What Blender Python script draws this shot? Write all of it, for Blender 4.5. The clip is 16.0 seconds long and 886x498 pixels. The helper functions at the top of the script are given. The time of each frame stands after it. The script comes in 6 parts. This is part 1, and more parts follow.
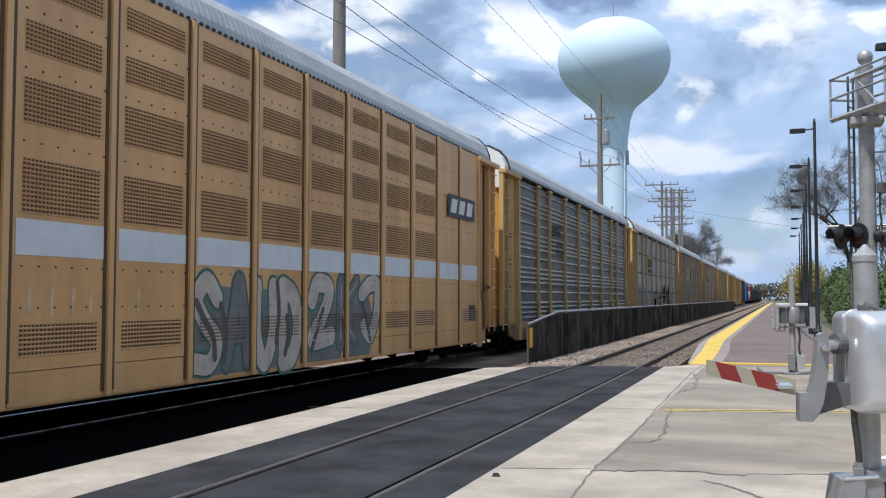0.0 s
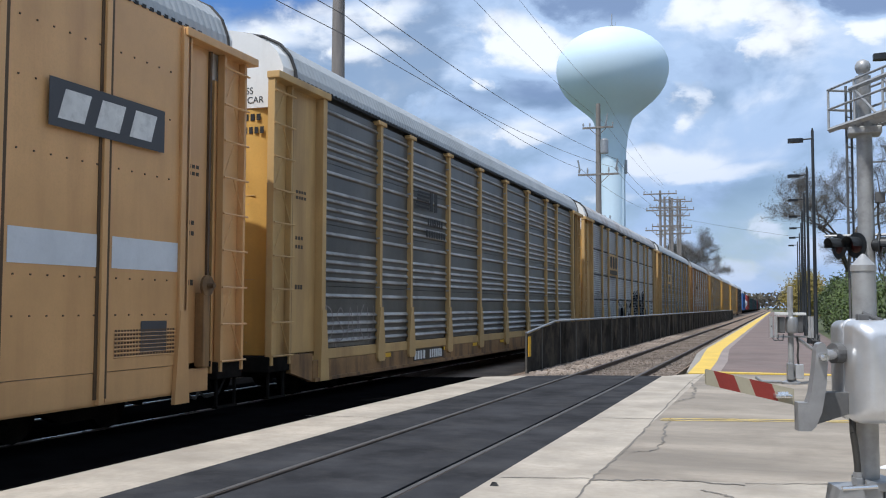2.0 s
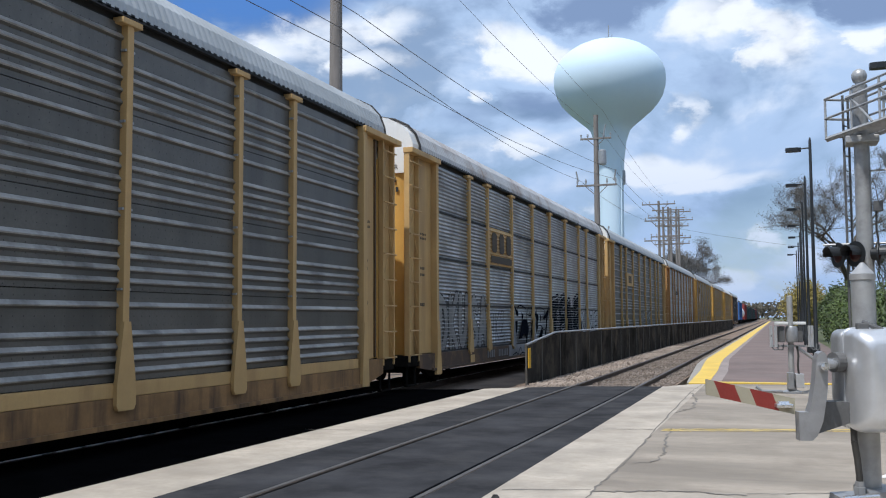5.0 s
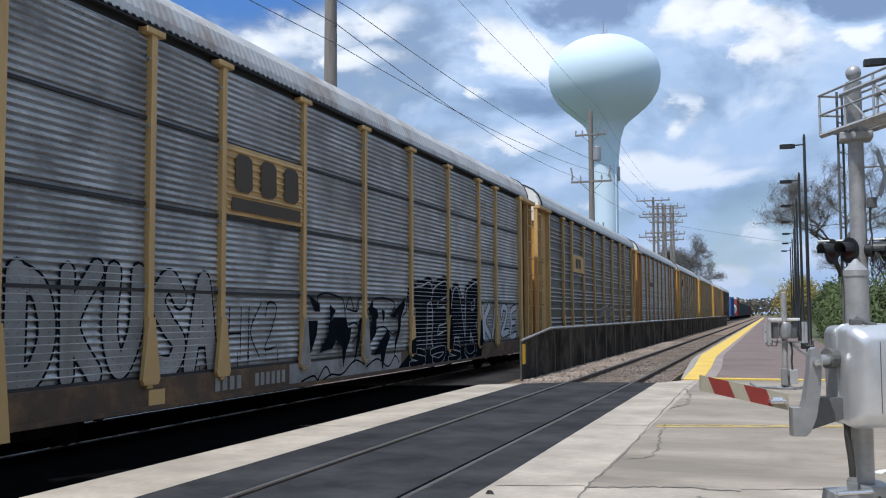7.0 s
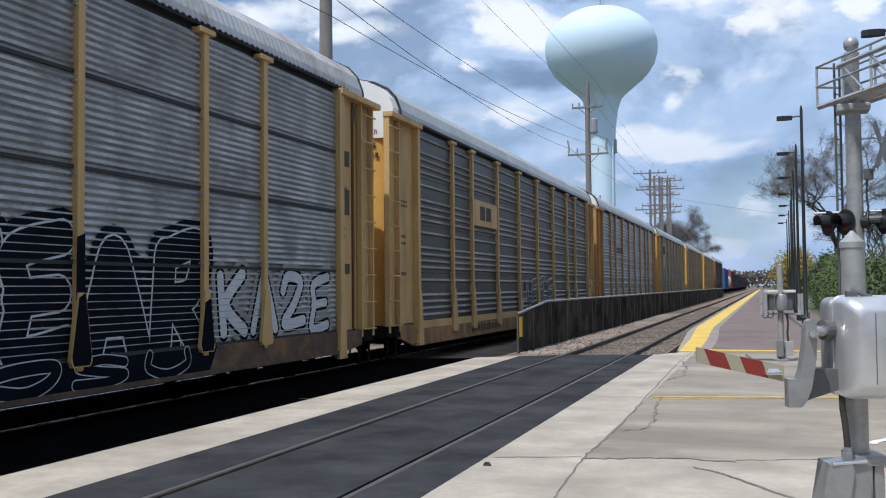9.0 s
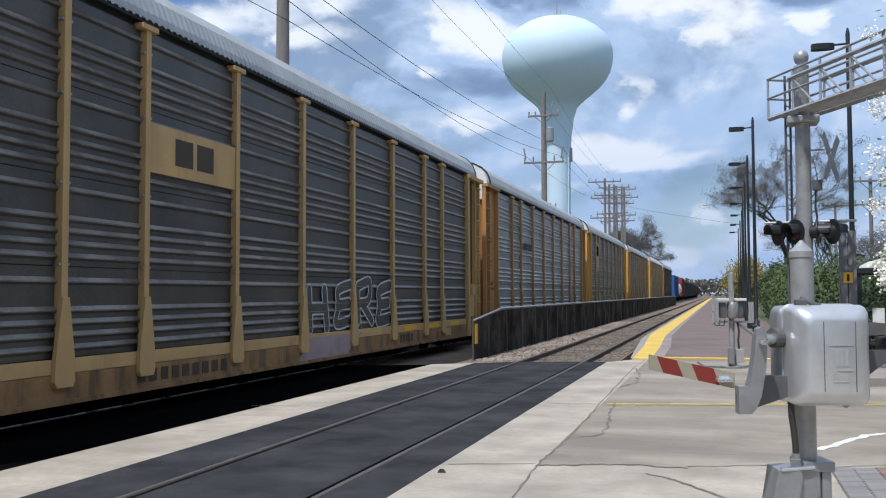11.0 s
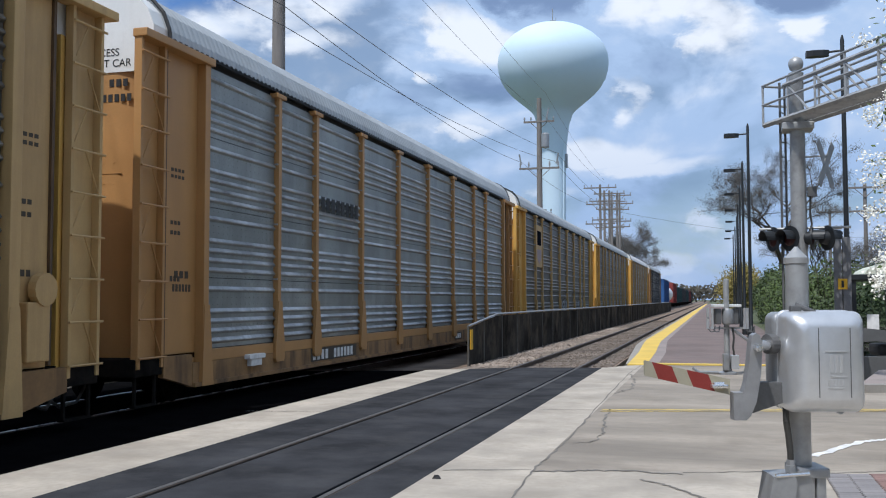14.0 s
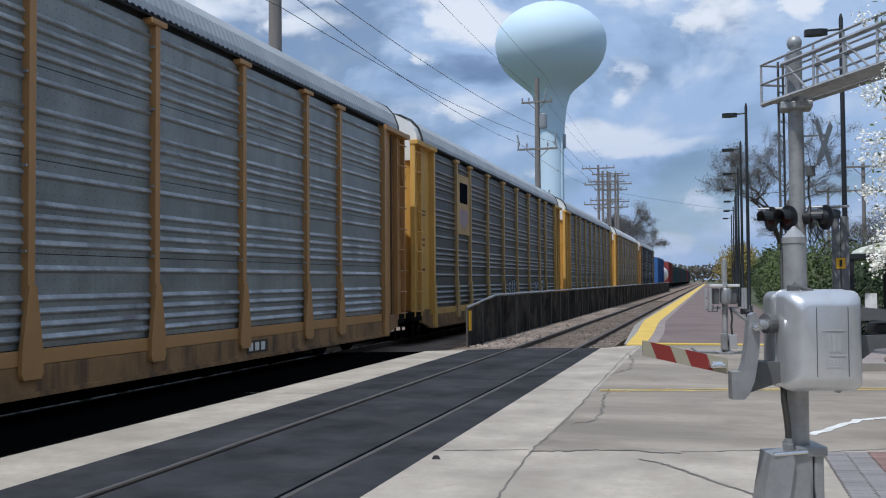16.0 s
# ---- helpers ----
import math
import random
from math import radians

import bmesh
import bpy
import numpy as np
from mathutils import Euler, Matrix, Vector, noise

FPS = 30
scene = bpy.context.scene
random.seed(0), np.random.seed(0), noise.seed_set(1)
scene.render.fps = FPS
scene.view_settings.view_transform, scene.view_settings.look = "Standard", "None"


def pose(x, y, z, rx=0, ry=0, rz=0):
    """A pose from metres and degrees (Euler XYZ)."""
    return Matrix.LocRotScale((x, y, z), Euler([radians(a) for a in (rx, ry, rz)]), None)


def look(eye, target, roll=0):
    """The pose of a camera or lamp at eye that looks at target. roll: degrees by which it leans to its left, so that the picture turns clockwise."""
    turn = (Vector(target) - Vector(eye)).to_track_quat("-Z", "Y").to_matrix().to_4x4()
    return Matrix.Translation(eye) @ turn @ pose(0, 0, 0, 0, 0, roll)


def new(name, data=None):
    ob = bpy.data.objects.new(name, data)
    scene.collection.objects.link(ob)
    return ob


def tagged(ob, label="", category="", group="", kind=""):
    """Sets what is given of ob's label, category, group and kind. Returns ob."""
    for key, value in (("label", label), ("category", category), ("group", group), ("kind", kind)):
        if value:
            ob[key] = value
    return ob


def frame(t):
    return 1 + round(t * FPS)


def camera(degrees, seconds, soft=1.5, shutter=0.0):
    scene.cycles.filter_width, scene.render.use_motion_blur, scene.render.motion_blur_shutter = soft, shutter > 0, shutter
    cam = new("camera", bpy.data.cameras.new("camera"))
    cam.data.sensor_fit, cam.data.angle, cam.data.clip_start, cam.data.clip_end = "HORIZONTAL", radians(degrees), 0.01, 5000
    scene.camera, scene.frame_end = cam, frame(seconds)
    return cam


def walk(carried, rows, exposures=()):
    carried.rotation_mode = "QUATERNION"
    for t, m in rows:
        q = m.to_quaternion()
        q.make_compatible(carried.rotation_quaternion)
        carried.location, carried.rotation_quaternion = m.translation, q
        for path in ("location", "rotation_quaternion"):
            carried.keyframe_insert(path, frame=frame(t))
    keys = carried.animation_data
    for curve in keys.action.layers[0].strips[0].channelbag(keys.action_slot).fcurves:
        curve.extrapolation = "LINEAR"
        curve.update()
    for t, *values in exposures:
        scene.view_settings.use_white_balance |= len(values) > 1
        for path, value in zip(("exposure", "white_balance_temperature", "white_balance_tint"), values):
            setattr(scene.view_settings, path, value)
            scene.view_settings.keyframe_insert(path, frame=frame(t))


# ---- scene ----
# ---------------------------------------------------------------- camera
EYE_H = 1.62


def cam_pose(yaw, pitch, roll):
    return pose(0, 0, EYE_H, 0, 0, yaw) @ pose(0, 0, 0, 90 + pitch) @ pose(0, 0, 0, 0, 0, roll)


cam = camera(49.0, 16.0, 1.1)
PATH = [
    (0, 19.02, 2.85, 0.09),
    (0.5, 19.32, 3.24, 0.07),
    (1, 19.12, 3.53, 0.19),
    (1.5, 18.97, 3.48, 0.32),
    (2, 18.93, 3.37, 0.18),
    (2.5, 18.95, 3.86, 0.03),
    (3, 18.90, 4.12, -0.10),
    (3.5, 18.82, 4.21, -0.11),
    (5.8, 18.82, 3.70, -0.48),
    (6, 18.73, 3.56, -0.51),
    (6.5, 18.57, 3.77, -0.40),
    (7, 18.56, 3.85, -0.27),
    (7.5, 18.63, 3.71, -0.41),
    (8, 18.52, 3.59, -0.13),
    (8.5, 18.91, 2.43, -0.36),
    (9, 18.38, 2.28, -0.50),
    (9.5, 18.00, 2.54, -0.44),
    (10, 17.08, 2.29, -0.21),
    (10.2, 16.56, 2.40, -0.24),
    (12.5, 15.43, 3.12, -0.14),
    (13, 15.32, 3.56, -0.09),
    (13.5, 15.36, 3.17, -0.17),
    (14, 15.51, 2.99, -0.10),
    (14.5, 15.58, 2.36, -0.12),
    (15, 15.59, 2.30, -0.23),
    (15.5, 15.49, 1.97, -0.22),
    (16, 15.42, 1.89, -0.40),
]
EXPOSURE = [(t, stops - 0.1, kelvin, 10.5) for t, stops, kelvin in ((0.0, 0.10, 6230), (3.5, 0.06, 6180), (8.0, 0.03, 6180), (10.0, 0.0, 6180), (13.0, 0.0, 6100), (14.0, -0.06, 6050), (15.0, -0.2, 5950), (16.0, -0.28, 5950))]
walk(cam, [(t, cam_pose(a, b, c)) for t, a, b, c in PATH], EXPOSURE)

# ---------------------------------------------------------------- world and sun
SUN_EL, SUN_AZ = 62.0, 202.4   # degrees; azimuth clockwise from the track's far end
sun_dir = Vector((math.sin(radians(SUN_AZ)) * math.cos(radians(SUN_EL)),
                  math.cos(radians(SUN_AZ)) * math.cos(radians(SUN_EL)), math.sin(radians(SUN_EL))))


def make_world():
    w = bpy.data.worlds.new("sky")
    scene.world = w
    w.use_nodes = True
    nt = w.node_tree
    nt.nodes.clear()
    N, L = nt.nodes.new, nt.links.new
    out, bg = N("ShaderNodeOutputWorld"), N("ShaderNodeBackground")
    sky = N("ShaderNodeTexSky")
    sky.sky_type, sky.sun_disc = "NISHITA", False
    sky.sun_elevation, sky.sun_rotation = radians(SUN_EL), radians(SUN_AZ)
    sky.air_density, sky.dust_density, sky.ozone_density = 1.0, 0.2, 3.0
    tc, sep = N("ShaderNodeTexCoord"), N("ShaderNodeSeparateXYZ")
    L(tc.outputs["Generated"], sep.inputs[0])

    def math_node(op, a, b=None):
        n = N("ShaderNodeMath")
        n.operation = op
        for i, v in enumerate((a, b)):
            if v is None:
                continue
            if isinstance(v, (int, float)):
                n.inputs[i].default_value = v
            else:
                L(v, n.inputs[i])
        return n.outputs[0]

    # cumulus: billows a little flatter than they are wide, each lit from above
    def field(scale, detail, rough, shift):
        m = N("ShaderNodeMapping")
        m.inputs["Location"].default_value = shift
        m.inputs["Scale"].default_value = (1.0, 1.0, 1.75)
        L(tc.outputs["Generated"], m.inputs[0])
        n = N("ShaderNodeTexNoise")
        n.inputs["Scale"].default_value, n.inputs["Detail"].default_value = scale, detail
        n.inputs["Roughness"].default_value = rough
        n.inputs["Distortion"].default_value = 0.25
        L(m.outputs[0], n.inputs["Vector"])
        return n.outputs["Fac"]

    def ramp(fac, *stops):
        r = N("ShaderNodeValToRGB")
        r.color_ramp.interpolation = "EASE"
        while len(r.color_ramp.elements) < len(stops):
            r.color_ramp.elements.new(0.5)
        for e, (p, c) in zip(r.color_ramp.elements, stops):
            e.position, e.color = p, (*c, 1)
        L(fac, r.inputs[0])
        return r.outputs[0]

    SHIFT = (4.35, 1.7, 0.6)
    cover = field(7.6, 9.0, 0.53, SHIFT)
    above = field(7.6, 5.0, 0.48, (SHIFT[0], SHIFT[1], SHIFT[2] + 0.055))
    wide = field(1.7, 2.0, 0.5, (1.2, 6.0, 3.0))

    # single clouds over the far end of the track: azimuth and elevation in degrees, half width, half height
    WHITE = ((-29.0, 15.4, 2.8, 1.2), (-26.2, 16.0, 3.2, 1.6), (-23.6, 14.6, 2.4, 0.9), (-22.0, 16.8, 2.6, 1.2), (-16.4, 12.7, 0.6, 0.5), (-14.4, 9.8, 1.2, 0.6), (-14.2, 15.4, 2.6, 1.2), (-4.6, 17.0, 2.6, 1.2), (-1.4, 17.3, 2.2, 1.2),
             (-1.0, 14.5, 0.8, 0.8), (0.4, 15.4, 1.8, 1.3), (-4.8, 11.6, 1.2, 1.2), (5.2, 15.3, 1.2, 0.5), (-6.6, 8.7, 3.4, 0.7), (-2.5, 7.8, 2.8, 0.7), (-0.2, 4.1, 1.0, 0.7), (-2.6, 2.0, 1.6, 0.4), (-9.5, 6.2, 1.8, 0.5))
    DARK = ((-9.0, 18.0, 3.2, 1.4), (2.2, 18.2, 2.6, 1.0), (5.2, 16.6, 1.4, 0.7))
    GREY = ((-18.4, 11.5, 2.8, 0.9), (-13.4, 12.4, 2.4, 0.9), (-3.0, 13.2, 2.2, 1.3), (-3.4, 10.2, 3.8, 0.9), (0.4, 10.5, 2.2, 0.9),
            (-7.0, 12.5, 1.6, 0.9))
    BLUE = ((-31.0, 18.8, 5.4, 2.2), (-26.0, 19.9, 5.0, 1.5))
    azimuth = math_node("MULTIPLY", math_node("ARCTAN2", sep.outputs[0], sep.outputs[1]), 57.296)
    elevation = math_node("MULTIPLY", math_node("ARCSINE", sep.outputs[2]), 57.296)
    ragged = field(17.0, 8.0, 0.6, (2.0, 0.4, 5.0))
    azimuth = math_node("ADD", azimuth, math_node("MULTIPLY", math_node("SUBTRACT", ragged, 0.5), 7.0))
    elevation = math_node("ADD", elevation, math_node("MULTIPLY", math_node("SUBTRACT", cover, 0.5), 3.6))

    def clouds(rows, soft):
        total = None
        for a, e, w, h in rows:
            du = math_node("DIVIDE", math_node("SUBTRACT", azimuth, a), w * 1.15)
            dv = math_node("DIVIDE", math_node("SUBTRACT", elevation, e), h * 1.15)
            d = math_node("SUBTRACT", 1.0, math_node("ADD", math_node("MULTIPLY", du, du), math_node("MULTIPLY", dv, dv)))
            total = d if total is None else math_node("MAXIMUM", total, d)
        r = N("ShaderNodeMapRange")
        r.interpolation_type = "SMOOTHSTEP"
        r.inputs[1].default_value, r.inputs[2].default_value = soft
        L(math_node("ADD", total, math_node("MULTIPLY", math_node("SUBTRACT", ragged, 0.5), 1.6)), r.inputs[0])
        return r.outputs[0]

    white, grey, dark, blue = clouds(WHITE, (-0.55, 1.25)), clouds(GREY, (-1.0, 1.1)), clouds(DARK, (-1.3, 1.1)), clouds(BLUE, (-0.7, 0.8))
    mask = ramp(math_node("ADD", math_node("MULTIPLY", cover, 0.75), math_node("MULTIPLY", wide, 0.4)), (0.46, (0.42, 0.42, 0.42)), (0.59, (1, 1, 1)))
    mask = math_node("MULTIPLY", mask, math_node("SUBTRACT", 1.0, math_node("MULTIPLY", blue, 0.97)))
    mask = math_node("MAXIMUM", mask, math_node("MAXIMUM", white, math_node("MAXIMUM", dark, math_node("MULTIPLY", grey, 0.9))))
    lit = math_node("ADD", math_node("MULTIPLY", math_node("SUBTRACT", cover, above), 1.15), 0.55)
    lit = math_node("ADD", lit, math_node("SUBTRACT", math_node("MULTIPLY", white, 0.36), math_node("ADD", math_node("MULTIPLY", grey, 0.13), math_node("MULTIPLY", dark, 0.5))))
    shade = ramp(lit, (0.1, (3.1, 4.4, 7.0)), (0.5, (6.3, 8.3, 11.4)), (0.9, (12.4, 12.9, 13.6)))
    # haze: towards the horizon the clouds lose their contrast
    low = N("ShaderNodeMapRange")
    low.inputs[1].default_value, low.inputs[2].default_value = 0.0, 0.22
    low.inputs[3].default_value, low.inputs[4].default_value = 0.7, 0.0
    L(sep.outputs[2], low.inputs[0])
    hazy = N("ShaderNodeMix")
    hazy.data_type = "RGBA"
    L(low.outputs[0], hazy.inputs["Factor"])
    L(shade, hazy.inputs["A"])
    hazy.inputs["B"].default_value = (3.9, 5.7, 9.0, 1)
    shade = hazy.outputs["Result"]
    mix = N("ShaderNodeMix")
    mix.data_type = "RGBA"
    L(mask, mix.inputs["Factor"])
    L(sky.outputs[0], mix.inputs["A"])
    L(shade, mix.inputs["B"])
    # the deep blue gap in the clouds
    gap = N("ShaderNodeMix")
    gap.data_type = "RGBA"
    L(math_node("MULTIPLY", math_node("MULTIPLY", blue, 0.9), math_node("SUBTRACT", 1.0, white)), gap.inputs["Factor"])
    L(mix.outputs["Result"], gap.inputs["A"])
    gap.inputs["B"].default_value = (1.3, 3.3, 8.2, 1)
    L(gap.outputs["Result"], bg.inputs[0])
    bg.inputs[1].default_value = 0.08
    L(bg.outputs[0], out.inputs[0])


make_world()
sun = new("sun", bpy.data.lights.new("sun", "SUN"))
sun.data.energy, sun.data.angle, sun.data.color = 4.2, radians(0.6), (1.0, 0.96, 0.90)
sun.matrix_world = look(sun_dir * 100, (0, 0, 0))

# ---------------------------------------------------------------- mesh helpers


class Mesh:
    """Collects vertices and faces of one part."""

    def __init__(self):
        self.v, self.f = [], []

    def add(self, verts, faces, m=None):
        k = len(self.v)
        self.v += [tuple(m @ Vector(p)) if m else tuple(p) for p in verts]
        self.f += [tuple(i + k for i in f) for f in faces]
        return self

    def box(self, x0, x1, y0, y1, z0, z1, m=None, bev=0.0):
        b = bev
        if b <= 0:
            vs = [(x, y, z) for x in (x0, x1) for y in (y0, y1) for z in (z0, z1)]
            fs = [(0, 1, 3, 2), (4, 6, 7, 5), (0, 4, 5, 1), (2, 3, 7, 6), (0, 2, 6, 4), (1, 5, 7, 3)]
            return self.add(vs, fs, m)
        b = min(b, (x1 - x0) / 2.01, (y1 - y0) / 2.01, (z1 - z0) / 2.01)
        bm = bmesh.new()
        bmesh.ops.create_cube(bm, size=1)
        for v in bm.verts:
            v.co = Vector(((x0 + x1) / 2 + v.co.x * (x1 - x0), (y0 + y1) / 2 + v.co.y * (y1 - y0), (z0 + z1) / 2 + v.co.z * (z1 - z0)))
        bmesh.ops.bevel(bm, geom=bm.edges[:], offset=b, segments=2, affect="EDGES", profile=0.6)
        bm.verts.index_update()
        self.add([v.co for v in bm.verts], [[v.index for v in f.verts] for f in bm.faces], m)
        bm.free()
        return self

    def tube(self, a, b, r0, r1=None, n=12, caps=True):
        """A round bar from a to b."""
        a, b = Vector(a), Vector(b)
        r1 = r0 if r1 is None else r1
        q = (b - a).to_track_quat("Z", "Y")
        vs = []
        for p, r in ((a, r0), (b, r1)):
            vs += [p + q @ Vector((r * math.cos(2 * math.pi * i / n), r * math.sin(2 * math.pi * i / n), 0)) for i in range(n)]
        fs = [(i, (i + 1) % n, n + (i + 1) % n, n + i) for i in range(n)]
        if caps:
            fs += [tuple(range(n))[::-1], tuple(range(n, 2 * n))]
        return self.add(vs, fs)

    def pipe(self, pts, r, n=8):
        for a, b in zip(pts, pts[1:]):
            self.tube(a, b, r, n=n)
        return self

    def lathe(self, prof, n=24, at=(0, 0, 0), m=None):
        """prof: (radius, z) from bottom to top, turned round z."""
        vs, fs = [], []
        for r, z in prof:
            vs += [(at[0] + r * math.cos(2 * math.pi * i / n), at[1] + r * math.sin(2 * math.pi * i / n), at[2] + z) for i in range(n)]
        for k in range(len(prof) - 1):
            fs += [(k * n + i, k * n + (i + 1) % n, (k + 1) * n + (i + 1) % n, (k + 1) * n + i) for i in range(n)]
        fs += [tuple(range(n))[::-1], tuple(range((len(prof) - 1) * n, len(prof) * n))]
        return self.add(vs, fs, m)

    def prism(self, poly, lo, hi, axis="x", m=None):
        """A closed outline pushed along an axis. For x the outline is (y, z), for y (x, z), for z (x, y)."""
        n = len(poly)
        put = {"x": lambda p, d: (d, p[0], p[1]), "y": lambda p, d: (p[0], d, p[1]), "z": lambda p, d: (p[0], p[1], d)}[axis]
        vs = [put(p, lo) for p in poly] + [put(p, hi) for p in poly]
        fs = [(i, (i + 1) % n, n + (i + 1) % n, n + i) for i in range(n)] + [tuple(range(n))[::-1], tuple(range(n, 2 * n))]
        return self.add(vs, fs, m)

    def mesh(self, name, mat, smooth=False, auto=None):
        me = bpy.data.meshes.new(name)
        me.from_pydata(self.v, [], self.f)
        bm = bmesh.new()
        bm.from_mesh(me)
        bmesh.ops.recalc_face_normals(bm, faces=bm.faces[:])
        bm.to_mesh(me)
        bm.free()
        me.materials.append(mat)
        if smooth:
            me.polygons.foreach_set("use_smooth", [True] * len(me.polygons))
            if auto:
                me.set_sharp_from_angle(angle=radians(auto))
        return me


def part(name, m, mat, parent=None, label="", smooth=False, at=None):
    """One mesh object, under a thing, a part or nothing."""
    me = m.mesh(name, mat, smooth, 40 if smooth else None) if isinstance(m, Mesh) else m
    ob = new(name, me)
    if parent is not None:
        ob.parent = parent
    if at is not None:
        ob.matrix_basis = at
    if label:
        ob["label"] = label
    return ob


def thing(name, label, category, at=None, group="", kind=""):
    e = new(name)
    e.empty_display_size = 0.2
    if at is not None:
        e.matrix_basis = at
    return tagged(e, label, category, group, kind)


# ---------------------------------------------------------------- materials


def material(name, base, rough=0.6, metal=0.0, var=0.25, scale=3.0, fine=60.0, bump=0.15, dirt=None, dirt_amount=0.5,
             streak=False, vary=0.0, spec=0.5, stretch=None, holes=None):
    """Paint, metal, stone and so on: a base colour, broken up at two scales, with stains and fine relief."""
    mt = bpy.data.materials.new(name)
    mt.use_nodes = True
    nt = mt.node_tree
    N, L = nt.nodes.new, nt.links.new
    bs = nt.nodes["Principled BSDF"]
    tc = N("ShaderNodeTexCoord")
    mp = N("ShaderNodeMapping")
    L(tc.outputs["Object"], mp.inputs[0])
    if stretch:
        mp.inputs["Scale"].default_value = stretch

    def noise_fac(sc, det, vec):
        n = N("ShaderNodeTexNoise")
        n.inputs["Scale"].default_value, n.inputs["Detail"].default_value = sc, det
        n.inputs["Roughness"].default_value = 0.62
        L(vec, n.inputs["Vector"])
        return n.outputs["Fac"]

    def mixed(fac, a, b, amount=1.0, lo=0.35, hi=0.65):
        r = N("ShaderNodeMapRange")
        r.inputs[1].default_value, r.inputs[2].default_value = lo, hi
        r.inputs[3].default_value, r.inputs[4].default_value = 0.0, amount
        L(fac, r.inputs[0])
        x = N("ShaderNodeMix")
        x.data_type = "RGBA"
        L(r.outputs[0], x.inputs["Factor"])
        for sock, v in (("A", a), ("B", b)):
            if isinstance(v, tuple):
                x.inputs[sock].default_value = (*v, 1)
            else:
                L(v, x.inputs[sock])
        return x.outputs["Result"]

    big = noise_fac(scale, 5.0, mp.outputs[0])
    small = noise_fac(fine, 3.0, mp.outputs[0])
    dark = tuple(c * (1 - var) for c in base)
    light = tuple(min(1, c * (1 + var)) for c in base)
    col = mixed(big, dark, light)
    col = mixed(small, col, tuple(c * (1 - var) for c in base), 0.45, 0.45, 0.75)
    if dirt:
        m2 = N("ShaderNodeMapping")
        m2.inputs["Scale"].default_value = (1, 1, 0.12) if streak else (1, 1, 1)
        m2.inputs["Location"].default_value = (3.1, 7.7, 1.3)
        L(tc.outputs["Object"], m2.inputs[0])
        col = mixed(noise_fac(scale * 1.7, 6.0, m2.outputs[0]), col, dirt, dirt_amount, 0.48, 0.72)
    if holes:
        # small punched holes and bolt heads in rows: spacing along the sheet, up it, and radius, in metres
        dist = None
        cut = N("ShaderNodeSeparateXYZ")
        L(tc.outputs["Object"], cut.inputs[0])

        def calc(op, a, b):
            n = N("ShaderNodeMath")
            n.operation = op
            for k, v in enumerate((a, b)):
                if isinstance(v, (int, float)):
                    n.inputs[k].default_value = v
                else:
                    L(v, n.inputs[k])
            return n.outputs[0]

        for axis, gap in ((1, holes[0]), (2, holes[1])):
            off = calc("MULTIPLY", calc("SUBTRACT", calc("MODULO", calc("ADD", calc("DIVIDE", cut.outputs[axis], gap), 100.0), 1.0), 0.5), gap)
            sq = calc("MULTIPLY", off, off)
            dist = sq if dist is None else calc("ADD", dist, sq)
        dot = calc("LESS_THAN", dist, holes[2] ** 2)
        hx = N("ShaderNodeMix")
        hx.data_type = "RGBA"
        L(calc("MULTIPLY", dot, 0.75), hx.inputs["Factor"])
        L(col, hx.inputs["A"])
        hx.inputs["B"].default_value = (0.02, 0.02, 0.02, 1)
        col = hx.outputs["Result"]
    if vary:
        info, hsv, mr = N("ShaderNodeObjectInfo"), N("ShaderNodeHueSaturation"), N("ShaderNodeMapRange")
        L(info.outputs["Random"], mr.inputs[0])
        mr.inputs[3].default_value, mr.inputs[4].default_value = 1 - vary, 1 + vary
        L(mr.outputs[0], hsv.inputs["Value"])
        L(col, hsv.inputs["Color"])
        col = hsv.outputs[0]
    L(col, bs.inputs["Base Color"])
    rr = N("ShaderNodeMapRange")
    rr.inputs[3].default_value, rr.inputs[4].default_value = max(0.04, rough - 0.12), min(1, rough + 0.12)
    L(big, rr.inputs[0])
    L(rr.outputs[0], bs.inputs["Roughness"])
    bs.inputs["Metallic"].default_value = metal
    bs.inputs["Specular IOR Level"].default_value = spec
    if spec < 0.2:
        bs.inputs["IOR"].default_value = 1.04
    if bump:
        bp = N("ShaderNodeBump")
        bp.inputs["Strength"].default_value, bp.inputs["Distance"].default_value = bump, 0.01
        L(small, bp.inputs["Height"])
        L(bp.outputs[0], bs.inputs["Normal"])
    return mt


M = {}
M["concrete"] = material("concrete", (0.395, 0.347, 0.285), 0.9, var=0.22, scale=0.9, fine=13, bump=0.4, dirt=(0.27, 0.23, 0.18), dirt_amount=0.55)
M["concrete_road"] = material("concrete_road", (0.29, 0.25, 0.202), 0.92, var=0.28, scale=0.5, fine=14, bump=0.4, dirt=(0.175, 0.148, 0.118), dirt_amount=0.7, stretch=(0.5, 1.6, 1))
M["rubber"] = material("rubber", (0.044, 0.045, 0.049), 0.9, var=0.3, scale=0.9, fine=60, bump=0.4, dirt=(0.078, 0.077, 0.078), dirt_amount=0.45, spec=0.12)
M["crack"] = material("crack", (0.17, 0.155, 0.135), 0.95, var=0.3, fine=30)
M["ballast"] = material("ballast", (0.20, 0.145, 0.105), 0.95, var=0.35, scale=0.5, fine=14, bump=0.9, dirt=(0.10, 0.066, 0.044), dirt_amount=0.8)
M["stone"] = material("stone", (0.25, 0.205, 0.17), 0.95, var=0.4, scale=0.5, fine=30, bump=0.3, vary=0.25)
